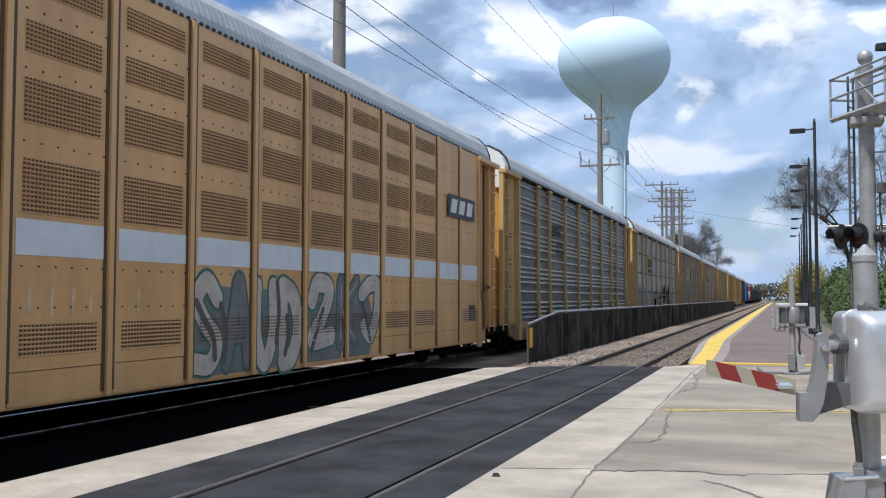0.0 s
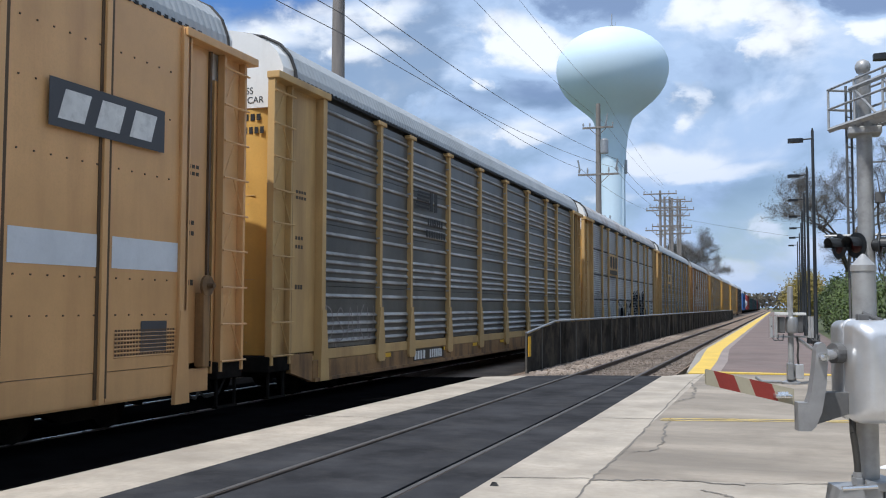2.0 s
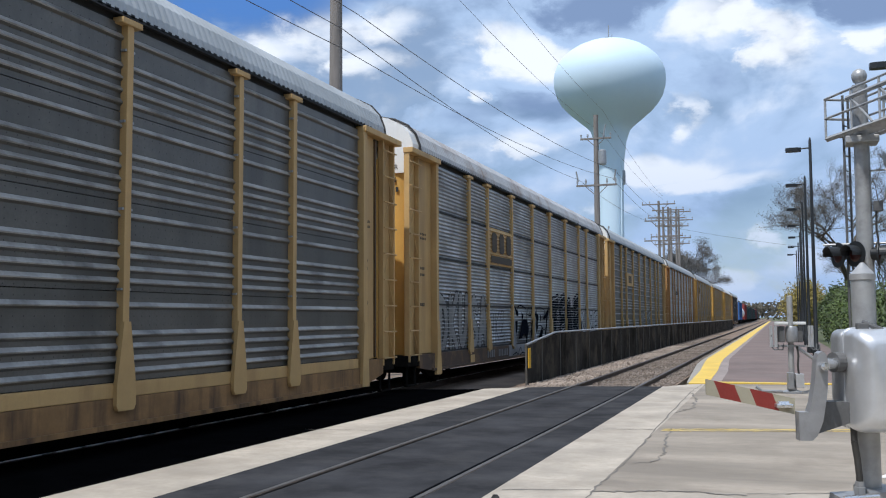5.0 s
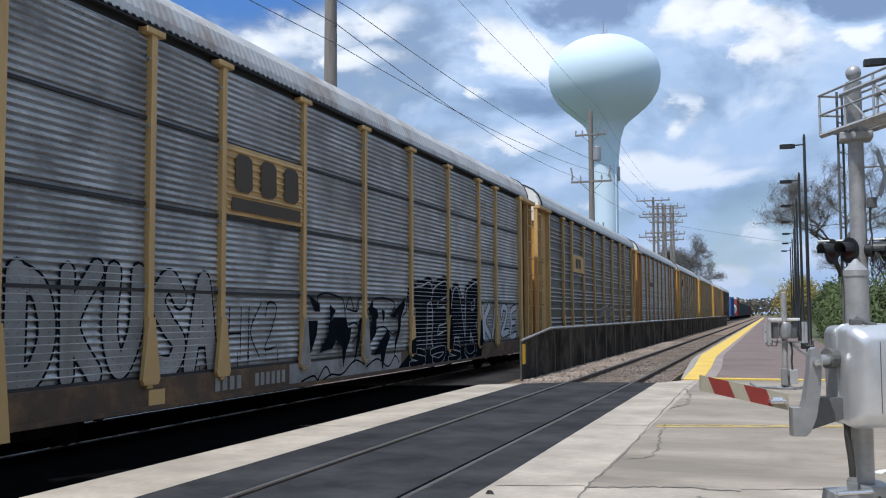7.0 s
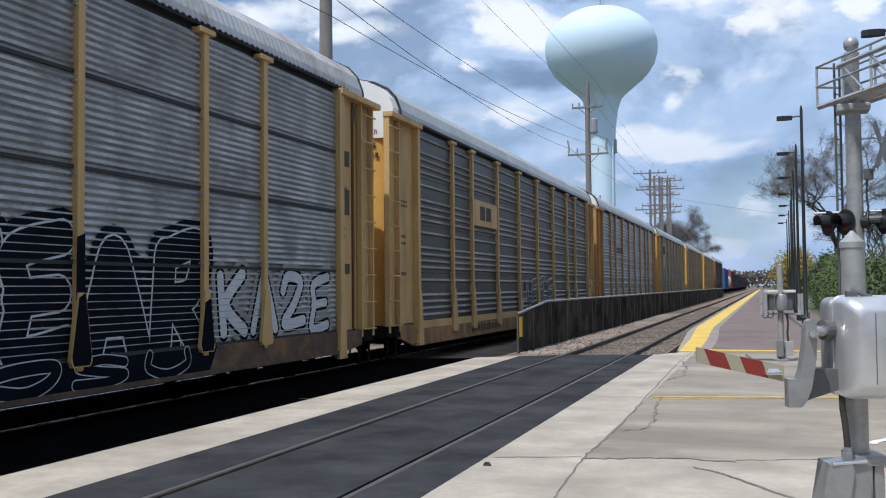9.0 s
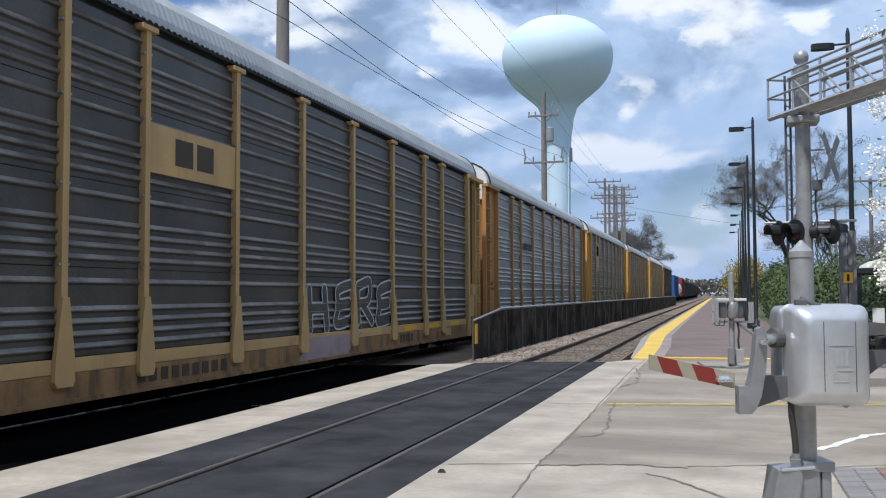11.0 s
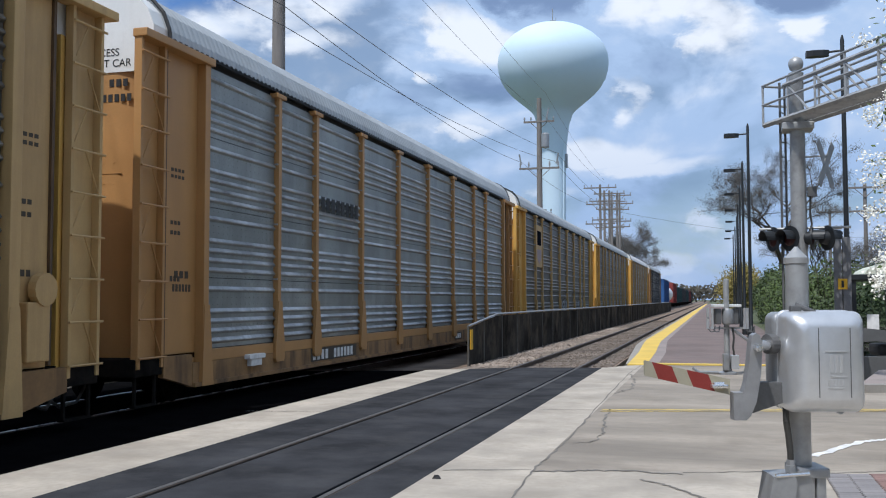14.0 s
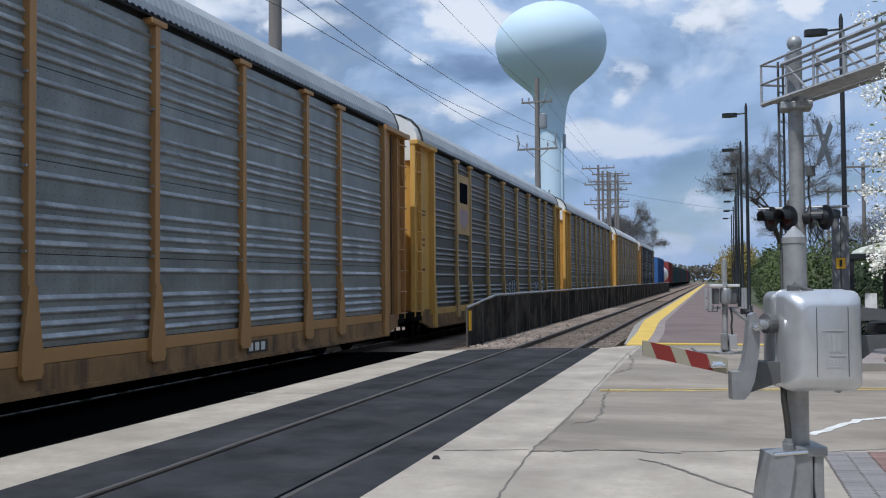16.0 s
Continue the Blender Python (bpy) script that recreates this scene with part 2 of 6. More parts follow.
M["pale_stone"] = material("pale_stone", (0.30, 0.245, 0.20), 0.95, var=0.4, scale=0.6, fine=30, bump=0.3, dirt=(0.16, 0.12, 0.09), dirt_amount=0.7)
M["rail_steel"] = material("rail_steel", (0.075, 0.055, 0.042), 0.8, 0.1, var=0.3, scale=3, fine=40)
M["rail_top"] = material("rail_top", (0.09, 0.085, 0.082), 0.7, 0.2, var=0.15, scale=2)
M["rail_bright"] = material("rail_bright", (0.55, 0.54, 0.52), 0.28, 0.9, var=0.1, scale=2)
M["wood_tie"] = material("wood_tie", (0.13, 0.10, 0.075), 0.95, var=0.3, scale=2, fine=30, stretch=(6, 1, 6), vary=0.2)
M["yellow_tile"] = material("yellow_tile", (0.66, 0.45, 0.085), 0.75, var=0.1, scale=1, fine=30, dirt=(0.55, 0.36, 0.06), dirt_amount=0.5)
M["paver"] = material("paver", (0.165, 0.122, 0.108), 0.9, var=0.18, scale=0.6, fine=25, bump=0.3, dirt=(0.21, 0.175, 0.16), dirt_amount=0.5)
M["paver_pale"] = material("paver_pale", (0.27, 0.225, 0.205), 0.9, var=0.15, scale=1, fine=25, bump=0.3)
M["yellow_paint"] = material("yellow_paint", (0.55, 0.40, 0.12), 0.85, var=0.2, scale=2, fine=20, dirt=(0.33, 0.29, 0.22), dirt_amount=0.9)
M["white_paint"] = material("white_paint", (0.72, 0.71, 0.68), 0.85, var=0.1, scale=3, fine=25, dirt=(0.4, 0.39, 0.37), dirt_amount=0.6)
M["grass"] = material("grass", (0.085, 0.10, 0.045), 0.95, var=0.4, scale=0.3, fine=9, bump=0.8)
M["tan_paint"] = material("tan_paint", (0.67, 0.38, 0.158), 0.42, var=0.12, scale=0.5, fine=35, bump=0.06, dirt=(0.42, 0.21, 0.08), dirt_amount=0.65, streak=True)
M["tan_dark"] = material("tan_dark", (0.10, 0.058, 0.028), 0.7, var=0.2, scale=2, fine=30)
M["yellow_car"] = material("yellow_car", (0.62, 0.36, 0.085), 0.55, var=0.1, scale=0.8, fine=35, bump=0.05, dirt=(0.40, 0.22, 0.07), dirt_amount=0.6, streak=True)
M["pale_tan"] = material("pale_tan", (0.52, 0.335, 0.135), 0.6, var=0.12, scale=0.8, fine=35, bump=0.05, dirt=(0.26, 0.145, 0.06), dirt_amount=0.65, streak=True)
M["sill_tan"] = material("sill_tan", (0.28, 0.155, 0.06), 0.75, var=0.25, scale=1.8, fine=20, dirt=(0.055, 0.032, 0.02), dirt_amount=0.95, streak=True)
M["sill_brown"] = material("sill_brown", (0.075, 0.048, 0.032), 0.8, var=0.3, scale=1.2, fine=20, dirt=(0.24, 0.135, 0.055), dirt_amount=0.7)
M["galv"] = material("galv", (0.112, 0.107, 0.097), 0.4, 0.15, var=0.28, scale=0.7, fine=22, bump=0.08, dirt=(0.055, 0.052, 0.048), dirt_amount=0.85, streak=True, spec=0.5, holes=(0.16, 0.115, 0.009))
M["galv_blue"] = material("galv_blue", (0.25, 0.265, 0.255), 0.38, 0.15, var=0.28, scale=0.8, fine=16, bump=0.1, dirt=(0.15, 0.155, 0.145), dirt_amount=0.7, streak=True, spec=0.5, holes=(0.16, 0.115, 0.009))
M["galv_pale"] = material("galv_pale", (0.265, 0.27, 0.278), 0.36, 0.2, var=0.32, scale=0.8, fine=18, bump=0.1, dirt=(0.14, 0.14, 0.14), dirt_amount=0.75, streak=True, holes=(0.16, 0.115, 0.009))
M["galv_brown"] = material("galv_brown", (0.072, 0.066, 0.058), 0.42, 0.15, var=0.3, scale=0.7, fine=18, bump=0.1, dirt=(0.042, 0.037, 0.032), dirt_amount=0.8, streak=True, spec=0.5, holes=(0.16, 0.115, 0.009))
# lighter copies of the sheet metals, for rib faces turned to the sky
M["lit_rib"] = material("lit_rib", (0.36, 0.345, 0.32), 0.36, 0.15, var=0.35, scale=0.9, fine=18, bump=0.08, dirt=(0.10, 0.096, 0.088), dirt_amount=0.95)
M["lit_rib_pale"] = material("lit_rib_pale", (0.44, 0.455, 0.465), 0.36, 0.2, var=0.4, scale=0.9, fine=14, bump=0.08, dirt=(0.15, 0.15, 0.15), dirt_amount=0.95)
M["lit_rib_brown"] = material("lit_rib_brown", (0.21, 0.195, 0.175), 0.4, 0.15, var=0.4, scale=0.9, fine=16, bump=0.1, dirt=(0.06, 0.055, 0.048), dirt_amount=0.95)
M["roof_metal"] = material("roof_metal", (0.40, 0.42, 0.43), 0.6, 0.1, var=0.1, scale=0.7, fine=20, bump=0.05, dirt=(0.30, 0.31, 0.31), dirt_amount=0.6)
M["roof_white"] = material("roof_white", (0.66, 0.66, 0.65), 0.5, 0.0, var=0.08, scale=0.7, fine=20, dirt=(0.36, 0.29, 0.22), dirt_amount=0.7)
M["roof_rust"] = material("roof_rust", (0.46, 0.46, 0.46), 0.6, 0.1, var=0.12, scale=0.7, fine=20, dirt=(0.24, 0.165, 0.12), dirt_amount=0.85)
M["white_car"] = material("white_car", (0.72, 0.72, 0.70), 0.5, var=0.06, scale=1, fine=20, dirt=(0.5, 0.47, 0.42), dirt_amount=0.4, streak=True)
M["reflector"] = material("reflector", (0.66, 0.68, 0.70), 0.5, var=0.05, scale=2, fine=30, dirt=(0.52, 0.54, 0.56), dirt_amount=0.4)
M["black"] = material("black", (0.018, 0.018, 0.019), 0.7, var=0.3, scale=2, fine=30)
# near-black that stands for shade beside and under the train and behind its ladders
M["shade_black"] = material("shade_black", (0.004, 0.004, 0.0043), 0.95, var=0.3, scale=2, fine=30, spec=0.03)
M["under"] = material("under", (0.014, 0.013, 0.012), 0.85, var=0.4, scale=2, fine=20, dirt=(0.03, 0.024, 0.02), dirt_amount=0.6, spec=0.08)
M["navy"] = material("navy", (0.008, 0.010, 0.015), 0.75, spec=0.1, var=0.2, scale=2, fine=30)
M["spray_white"] = material("spray_white", (0.48, 0.51, 0.55), 0.6, var=0.12, scale=2, fine=20)
M["spray_teal"] = material("spray_teal", (0.04, 0.19, 0.13), 0.6, var=0.15, scale=2, fine=20)
M["spray_pink"] = material("spray_pink", (0.34, 0.26, 0.27), 0.6, var=0.15, scale=2, fine=20)
M["brown_bar"] = material("brown_bar", (0.055, 0.04, 0.025), 0.7, var=0.2, scale=2, fine=30)
M["tower_paint"] = material("tower_paint", (0.59, 0.725, 0.83), 0.7, var=0.03, scale=0.15, fine=3, bump=0.02)
M["pole_wood"] = material("pole_wood", (0.20, 0.18, 0.165), 0.9, var=0.2, scale=1.5, fine=30, stretch=(4, 4, 0.4))
M["wire"] = material("wire", (0.13, 0.13, 0.14), 0.7)
M["galv_mast"] = material("galv_mast", (0.38, 0.38, 0.375), 0.45, 0.35, var=0.14, scale=3, fine=30, bump=0.05, dirt=(0.2, 0.195, 0.19), dirt_amount=0.6)
M["alu_box"] = material("alu_box", (0.62, 0.625, 0.635), 0.32, 0.6, var=0.04, scale=6, fine=50, bump=0.04, dirt=(0.48, 0.48, 0.48), dirt_amount=0.35)
M["casting"] = material("casting", (0.34, 0.345, 0.35), 0.42, 0.5, var=0.1, scale=4, fine=40, bump=0.1, dirt=(0.2, 0.2, 0.2), dirt_amount=0.4)
M["crank_iron"] = material("crank_iron", (0.31, 0.31, 0.315), 0.42, 0.4, var=0.12, scale=5, fine=40, bump=0.1, dirt=(0.2, 0.2, 0.2), dirt_amount=0.5)
M["dark_casting"] = material("dark_casting", (0.12, 0.12, 0.12), 0.6, 0.3, var=0.2, scale=4, fine=40)
M["gate_red"] = material("gate_red", (0.21, 0.025, 0.018), 0.5, var=0.08, scale=3, fine=40)
M["gate_white"] = material("gate_white", (0.33, 0.30, 0.22), 0.55, var=0.08, scale=3, fine=40, dirt=(0.3, 0.27, 0.2), dirt_amount=0.4)
M["chrome"] = material("chrome", (0.7, 0.7, 0.7), 0.25, 0.9, var=0.04)
M["hose"] = material("hose", (0.035, 0.033, 0.03), 0.6, var=0.2, scale=6, fine=40)
M["lamp_black"] = material("lamp_black", (0.012, 0.014, 0.016), 0.5, var=0.2, scale=2)
M["fence_mesh"] = material("fence_mesh", (0.048, 0.043, 0.037), 0.9, 0.0, spec=0.1, var=0.5, scale=0.5, fine=7, dirt=(0.15, 0.12, 0.09), dirt_amount=0.85)
M["fence_post"] = material("fence_post", (0.12, 0.11, 0.095), 0.6, 0.2, var=0.2, dirt=(0.06, 0.05, 0.04), dirt_amount=0.7)
M["sign_yellow"] = material("sign_yellow", (0.75, 0.42, 0.02), 0.5, var=0.05)
M["green_roof"] = material("green_roof", (0.045, 0.10, 0.06), 0.5, var=0.1)
M["cream"] = material("cream", (0.62, 0.63, 0.5), 0.45, var=0.06)
M["bark"] = material("bark", (0.10, 0.085, 0.07), 0.95, var=0.3, scale=3, fine=30)
M["leaf_spring"] = material("leaf_spring", (0.062, 0.092, 0.018), 0.7, var=0.4, scale=1.5, fine=8, bump=0)
M["leaf_dark"] = material("leaf_dark", (0.036, 0.056, 0.014), 0.7, var=0.4, scale=1.5, fine=8, bump=0)
M["leaf_yellow"] = material("leaf_yellow", (0.20, 0.155, 0.03), 0.7, var=0.3, scale=1.5, fine=8, bump=0)
M["twig"] = material("twig", (0.10, 0.092, 0.08), 0.95, var=0.25, scale=1.5, fine=8, bump=0)
M["bud"] = material("bud", (0.155, 0.145, 0.11), 0.9, var=0.3, scale=1.5, fine=8, bump=0)
M["blossom"] = material("blossom", (0.80, 0.78, 0.70), 0.7, var=0.1, scale=8, fine=30, bump=0)
M["blue_car"] = material("blue_car", (0.03, 0.10, 0.27), 0.5, var=0.15, scale=0.5, dirt=(0.03, 0.06, 0.14), streak=True)
M["red_car"] = material("red_car", (0.22, 0.035, 0.03), 0.6, var=0.15, scale=0.5, dirt=(0.10, 0.03, 0.025), streak=True)
M["green_car"] = material("green_car", (0.03, 0.075, 0.075), 0.6, var=0.15, scale=0.5)
M["grey_car"] = material("grey_car", (0.06, 0.06, 0.065), 0.6, var=0.15, scale=0.5)
M["grey_wood"] = material("grey_wood", (0.16, 0.16, 0.165), 0.85, var=0.2, scale=2, fine=30)
M["brick_red"] = material("brick_red", (0.26, 0.16, 0.135), 0.9, var=0.15, scale=4, fine=40, bump=0.3, vary=0.12)
M["brick_grey"] = material("brick_grey", (0.25, 0.23, 0.225), 0.9, var=0.15, scale=4, fine=40, bump=0.3, vary=0.12)
M["kerb"] = material("kerb", (0.29, 0.27, 0.24), 0.9, var=0.12, scale=2, fine=40, bump=0.3)
M["far_wood"] = material("far_wood", (0.10, 0.09, 0.07), 0.95, var=0.4, scale=0.2, fine=1.5, bump=0.5)
glass = bpy.data.materials.new("glass")
glass.use_nodes = True
glass.node_tree.nodes["Principled BSDF"].inputs["Transmission Weight"].default_value = 1.0
glass.node_tree.nodes["Principled BSDF"].inputs["Roughness"].default_value = 0.03
glass.node_tree.nodes["Principled BSDF"].inputs["Base Color"].default_value = (0.75, 0.82, 0.8, 1)
M["glass"] = glass

# ---------------------------------------------------------------- ground, road, tracks
TRACK_NEAR, TRACK_FAR = -3.88, -9.2     # centre lines
SIDE_X = -7.65                          # the train's flank
rng = random.Random(7)


def road_near(x):
    return 9.6 + 0.27 * x


def road_far(x):
    return 24.75 + 0.10 * x


def slab(name, poly, z0, z1, mat, label, category=""):
    return tagged(part(name, Mesh().prism(poly, z0, z1, "z"), mat), label, category, kind="structure")


g = Mesh()
g.add([(-1500, -600, -0.3), (1500, -600, -0.3), (1500, 2800, -0.3), (-1500, 2800, -0.3)], [(0, 1, 2, 3)])
tagged(part("ground", g, M["grass"]), "green verge grass reaching to the horizon", "ground", kind="structure")

slab("pavement", [(-6.42, -9), (-5.3, -9), (-5.55, 22.3), (-6.42, 21.65)], -0.3, 0, M["concrete"], "pale concrete strip between the two tracks", "pavement")
slab("pavement", [(-2.57, -9), (-1.68, -9), (-1.68, 24.6), (-2.05, 24.3), (-2.5, 23.4), (-2.57, 23.4)], -0.3, 0, M["concrete"], "pale worn concrete beside the track panels", "pavement")
slab("pavement", [(-1.68, -9), (12, -9), (12, road_near(12)), (-1.68, road_near(-1.68))], -0.3, 0, M["concrete"], "pale cracked concrete footway at the crossing", "pavement")
slab("road", [(-1.68, road_near(-1.68)), (90, road_near(90)), (90, road_far(90)), (-1.68, road_far(-1.68))], -0.3, 0, M["concrete_road"], "worn grey concrete road over the crossing", "road")
slab("road", [(-90, -14), (-11.6, -6), (-11.6, 20.5), (-90, 8)], -0.3, 0, M["concrete_road"], "grey road beyond the train", "road")
slab("track_panel", [(-5.3, -9), (-4.677, -9), (-4.677, 22.9), (-5.55, 22.3)], -0.3, 0, M["rubber"], "dark rubber crossing panel outside the rail", "crossing panel")
slab("track_panel", [(-4.53, -9), (-3.2, -9), (-3.2, 23.3), (-4.53, 22.95)], -0.3, 0, M["rubber"], "dark rubber crossing panel between the rails", "crossing panel")
slab("track_panel", [(-3.082, -9), (-2.57, -9), (-2.57, 23.4), (-3.082, 23.3)], -0.3, 0, M["rubber"], "dark rubber crossing panel outside the rail", "crossing panel")
# the train's shadow is put into these panels' colour, its edge at x -6.42
slab("track_panel", [(-8.38, -9), (-6.42, -9), (-6.42, 21.65), (-8.38, 21.0)], -0.3, -0.01, M["shade_black"], "crossing panel coloured near-black for the train's shadow", "crossing panel")
slab("track_panel", [(-11.6, -9), (-8.52, -9), (-8.52, 21.0), (-11.6, 20.5)], -0.3, -0.02, M["shade_black"], "crossing panel under the train, coloured near-black for its shade", "crossing panel")
slab("ballast_bed", [(-13.5, 20.4), (-6.42, 21.65), (-5.55, 22.3), (-2.5, 23.4), (-2.5, 900), (-13.5, 900)], -0.3, -0.14, M["ballast"], "brown gravel ballast under the tracks", "ballast")
slab("ballast_bed", [(-13.5, -80), (-2.5, -80), (-2.5, -9), (-13.5, -9)], -0.3, -0.14, M["ballast"], "brown gravel ballast under the tracks", "ballast")


def rail(x):
    prof = [(-0.075, -0.19), (0.075, -0.19), (0.075, -0.175), (0.012, -0.15), (0.012, -0.05), (0.036, -0.04), (0.036, -0.006), (0.03, 0.0),
            (-0.03, 0.0), (-0.036, -0.006), (-0.036, -0.04), (-0.012, -0.05), (-0.012, -0.15), (-0.075, -0.175)]
    ob = tagged(part("rail", Mesh().prism(prof, -80, 900, "y"), M["rail_steel"], at=pose(x, 0, 0)), "rusty steel rail with a worn bright head", "rail", "rails", "structure")
    part("railhead", Mesh().box(-0.027, 0.027, -80, 900, 0.0, 0.004), M["rail_bright" if x < -7 else "rail_top"], ob, "bright worn running surface")


for c in (TRACK_NEAR, TRACK_FAR):
    for s in (-0.755, 0.755):
        rail(c + s)

# sleepers of the near track where they show, set in the ballast
tie = Mesh().box(-1.3, 1.3, -0.11, 0.11, -0.18, -0.115, bev=0.012).mesh("sleeper", M["wood_tie"])
bed = thing("sleepers", "weathered timber sleepers set in the gravel", "sleepers", kind="structure")
for i in range(110):
    part("sleeper", tie, None, bed, at=pose(TRACK_NEAR + rng.uniform(-0.03, 0.03), 23.8 + 0.52 * i, rng.uniform(-0.008, 0.008), 0, 0, rng.uniform(-1, 1)))


def stones(name, x0, x1, y0, y1, n, z, size, mat, label):
    m = Mesh()
    ico = [(0, 0, 1), (0.9, 0, 0.1), (0.2, 0.85, -0.1), (-0.8, 0.4, 0.1), (-0.6, -0.7, 0), (0.4, -0.8, 0.15), (0, 0, -0.7)]
    fs = [(0, 1, 2), (0, 2, 3), (0, 3, 4), (0, 4, 5), (0, 5, 1), (6, 2, 1), (6, 3, 2), (6, 4, 3), (6, 5, 4), (6, 1, 5)]
    for _ in range(n):
        y = y0 + (y1 - y0) * rng.random() ** 1.7
        x = rng.uniform(x0, x1)
        s = size * rng.uniform(0.6, 1.5)
        m.add([(a * s, b * s, c * s * 0.8) for a, b, c in ico], fs, pose(x, y, z + rng.uniform(-0.01, 0.02), rng.uniform(-60, 60), rng.uniform(-60, 60), rng.uniform(0, 360)))
    me = bpy.data.meshes.new(name)
    me.from_pydata(m.v, [], m.f)
    me.materials.append(mat)
    tagged(new(name, me), label, "gravel", kind="stuff")


stones("gravel", -6.1, -2.55, 22.6, 75, 14000, -0.135, 0.035, M["stone"], "loose grey and brown ballast stones")
stones("gravel", -6.0, -4.9, 22.6, 60, 5000, -0.10, 0.045, M["pale_stone"], "ballast shoulder of broken stone by the fence")


def ribbon(pts, w, z=0.004, jitter=0.25, steps=10):
    """An uneven flat line on the ground."""
    vs, fs = [], []
    path = []
    for a, b in zip(pts, pts[1:]):
        path += [(a[0] + (b[0] - a[0]) * k / steps, a[1] + (b[1] - a[1]) * k / steps) for k in range(steps)]
    path.append(pts[-1])
    for i, p in enumerate(path):
        q, r = path[max(0, i - 1)], path[min(len(path) - 1, i + 1)]
        d = Vector((r[0] - q[0], r[1] - q[1]))
        d = d.normalized() if d.length else Vector((0, 1))
        n = Vector((-d.y, d.x))
        c = Vector(p) + n * rng.uniform(-1, 1) * w * jitter * 2
        h = w / 2 * rng.uniform(1 - jitter, 1 + jitter)
        vs += [(c.x + n.x * h, c.y + n.y * h, z), (c.x - n.x * h, c.y - n.y * h, z)]
    for i in range(len(path) - 1):
        fs.append((2 * i, 2 * i + 1, 2 * i + 3, 2 * i + 2))
    return vs, fs


def mark(name, pts, w, mat, label, z=0.004, jitter=0.25, steps=10, category="crack"):
    tagged(part(name, Mesh().add(*ribbon(pts, w, z, jitter, steps)), mat), label, category, kind="structure")


mark("crack", [(-1.58, 6.0), (-1.57, 7.2), (-1.68, 9.13), (-1.64, 11.2), (-1.72, 15.3), (-1.8, 21.9), (-1.75, 24.3)], 0.018, M["crack"], "broken joint between concrete slabs", 0.004, 0.45, 14)
mark("crack", [(-1.67, 9.13), (-1.2, 9.32), (-0.85, 9.42), (-0.3, 9.35)], 0.04, M["crack"], "dark crack in the concrete", 0.005, 0.5)
mark("crack", [(-0.3, 9.45), (0.4, 9.68), (0.94, 9.72), (1.6, 10.05), (4, 10.7)], 0.02, M["crack"], "joint at the road's edge", 0.005, 0.4)
mark("crack", [(-0.66, 8.98), (-0.45, 8.82), (-0.3, 8.6), (-0.05, 8.2), (0.27, 7.72), (0.5, 7.3)], 0.032, M["crack"], "dark sealed crack in the footway", 0.006, 0.2)
mark("crack", [(-1.66, 11.0), (-1.35, 11.2), (-1.3, 12.0), (-1.42, 13.2), (-1.5, 14.6)], 0.022, M["crack"], "crack round a patch in the concrete", 0.005, 0.7)
mark("crack", [(-1.66, 17.0), (-1.45, 18.2), (-1.55, 20.1), (-1.78, 21.5)], 0.03, M["crack"], "crack round a patch in the concrete", 0.005, 0.8)
mark("crack", [(-2.5, 14.25), (-1.7, 14.45)], 0.025, M["crack"], "joint across the slab", 0.005, 0.3)
mark("crack", [(-2.5, 9.0), (-1.7, 9.25)], 0.02, M["crack"], "joint across the slab", 0.005, 0.3)
mark("crack", [(-6.6, 13.0), (-5.45, 13.2)], 0.02, M["crack"], "joint across the slab", 0.005, 0.3)
for dx in (0.0, 0.2):
    mark("road_line", [(-1.6, 14.28 + dx), (0.3, 14.8 + dx), (2.4, 15.35 + dx), (30, 22.6 + dx)], 0.10, M["yellow_paint"], "worn yellow centre line on the road", 0.005, 0.12, 30, "road line")
mark("road_line", [(0.97, 10.77), (1.6, 12.0), (1.95, 12.3), (3.6, 12.7), (6, 13.3)], 0.1, M["white_paint"], "worn white line on the road", 0.005, 0.12, 12, "road line")

# a bit of debris by the panels
deb = tagged(part("debris", Mesh().add([(0, 0, 0), (0.08, 0.01, 0), (0.07, 0.05, 0), (0.0, 0.04, 0), (0.02, 0.01, 0.035), (0.06, 0.02, 0.03), (0.05, 0.045, 0.03)],
                                       [(0, 1, 5, 4), (1, 2, 6, 5), (2, 3, 4, 6), (3, 0, 4), (4, 5, 6), (0, 3, 2, 1)]), M["black"], at=pose(-2.48, 8.55, 0.001)), "small dark lump of debris on the concrete", "debris")

# brick paving beside the gate
pav = thing("paving", "red and grey brick paving beside the road", "paving", kind="structure")
brick = {k: Mesh().box(0, 0.195, 0, 0.095, 0.001, 0.016).mesh("brick", M[k]) for k in ("brick_grey", "brick_red")}
for i in range(22):
    for j in range(13):
        x, y = 0.98 + j * 0.2, 9.55 + j * 0.054 - i * 0.1
        if y > road_near(x) - 0.12:
            continue
        part("brick", brick["brick_grey" if j in (0, 1) else "brick_red"], None, pav, at=pose(x + rng.uniform(-0.002, 0.002), y, rng.uniform(-0.001, 0.002), 0, 0, 15 + rng.uniform(-0.5, 0.5)))

# ---------------------------------------------------------------- platform
PLAT_Z = 0.14


def ramp_z(y):
    return PLAT_Z * max(0.0, min(1.0, (y - 25.0) / 8.0)) + 0.006


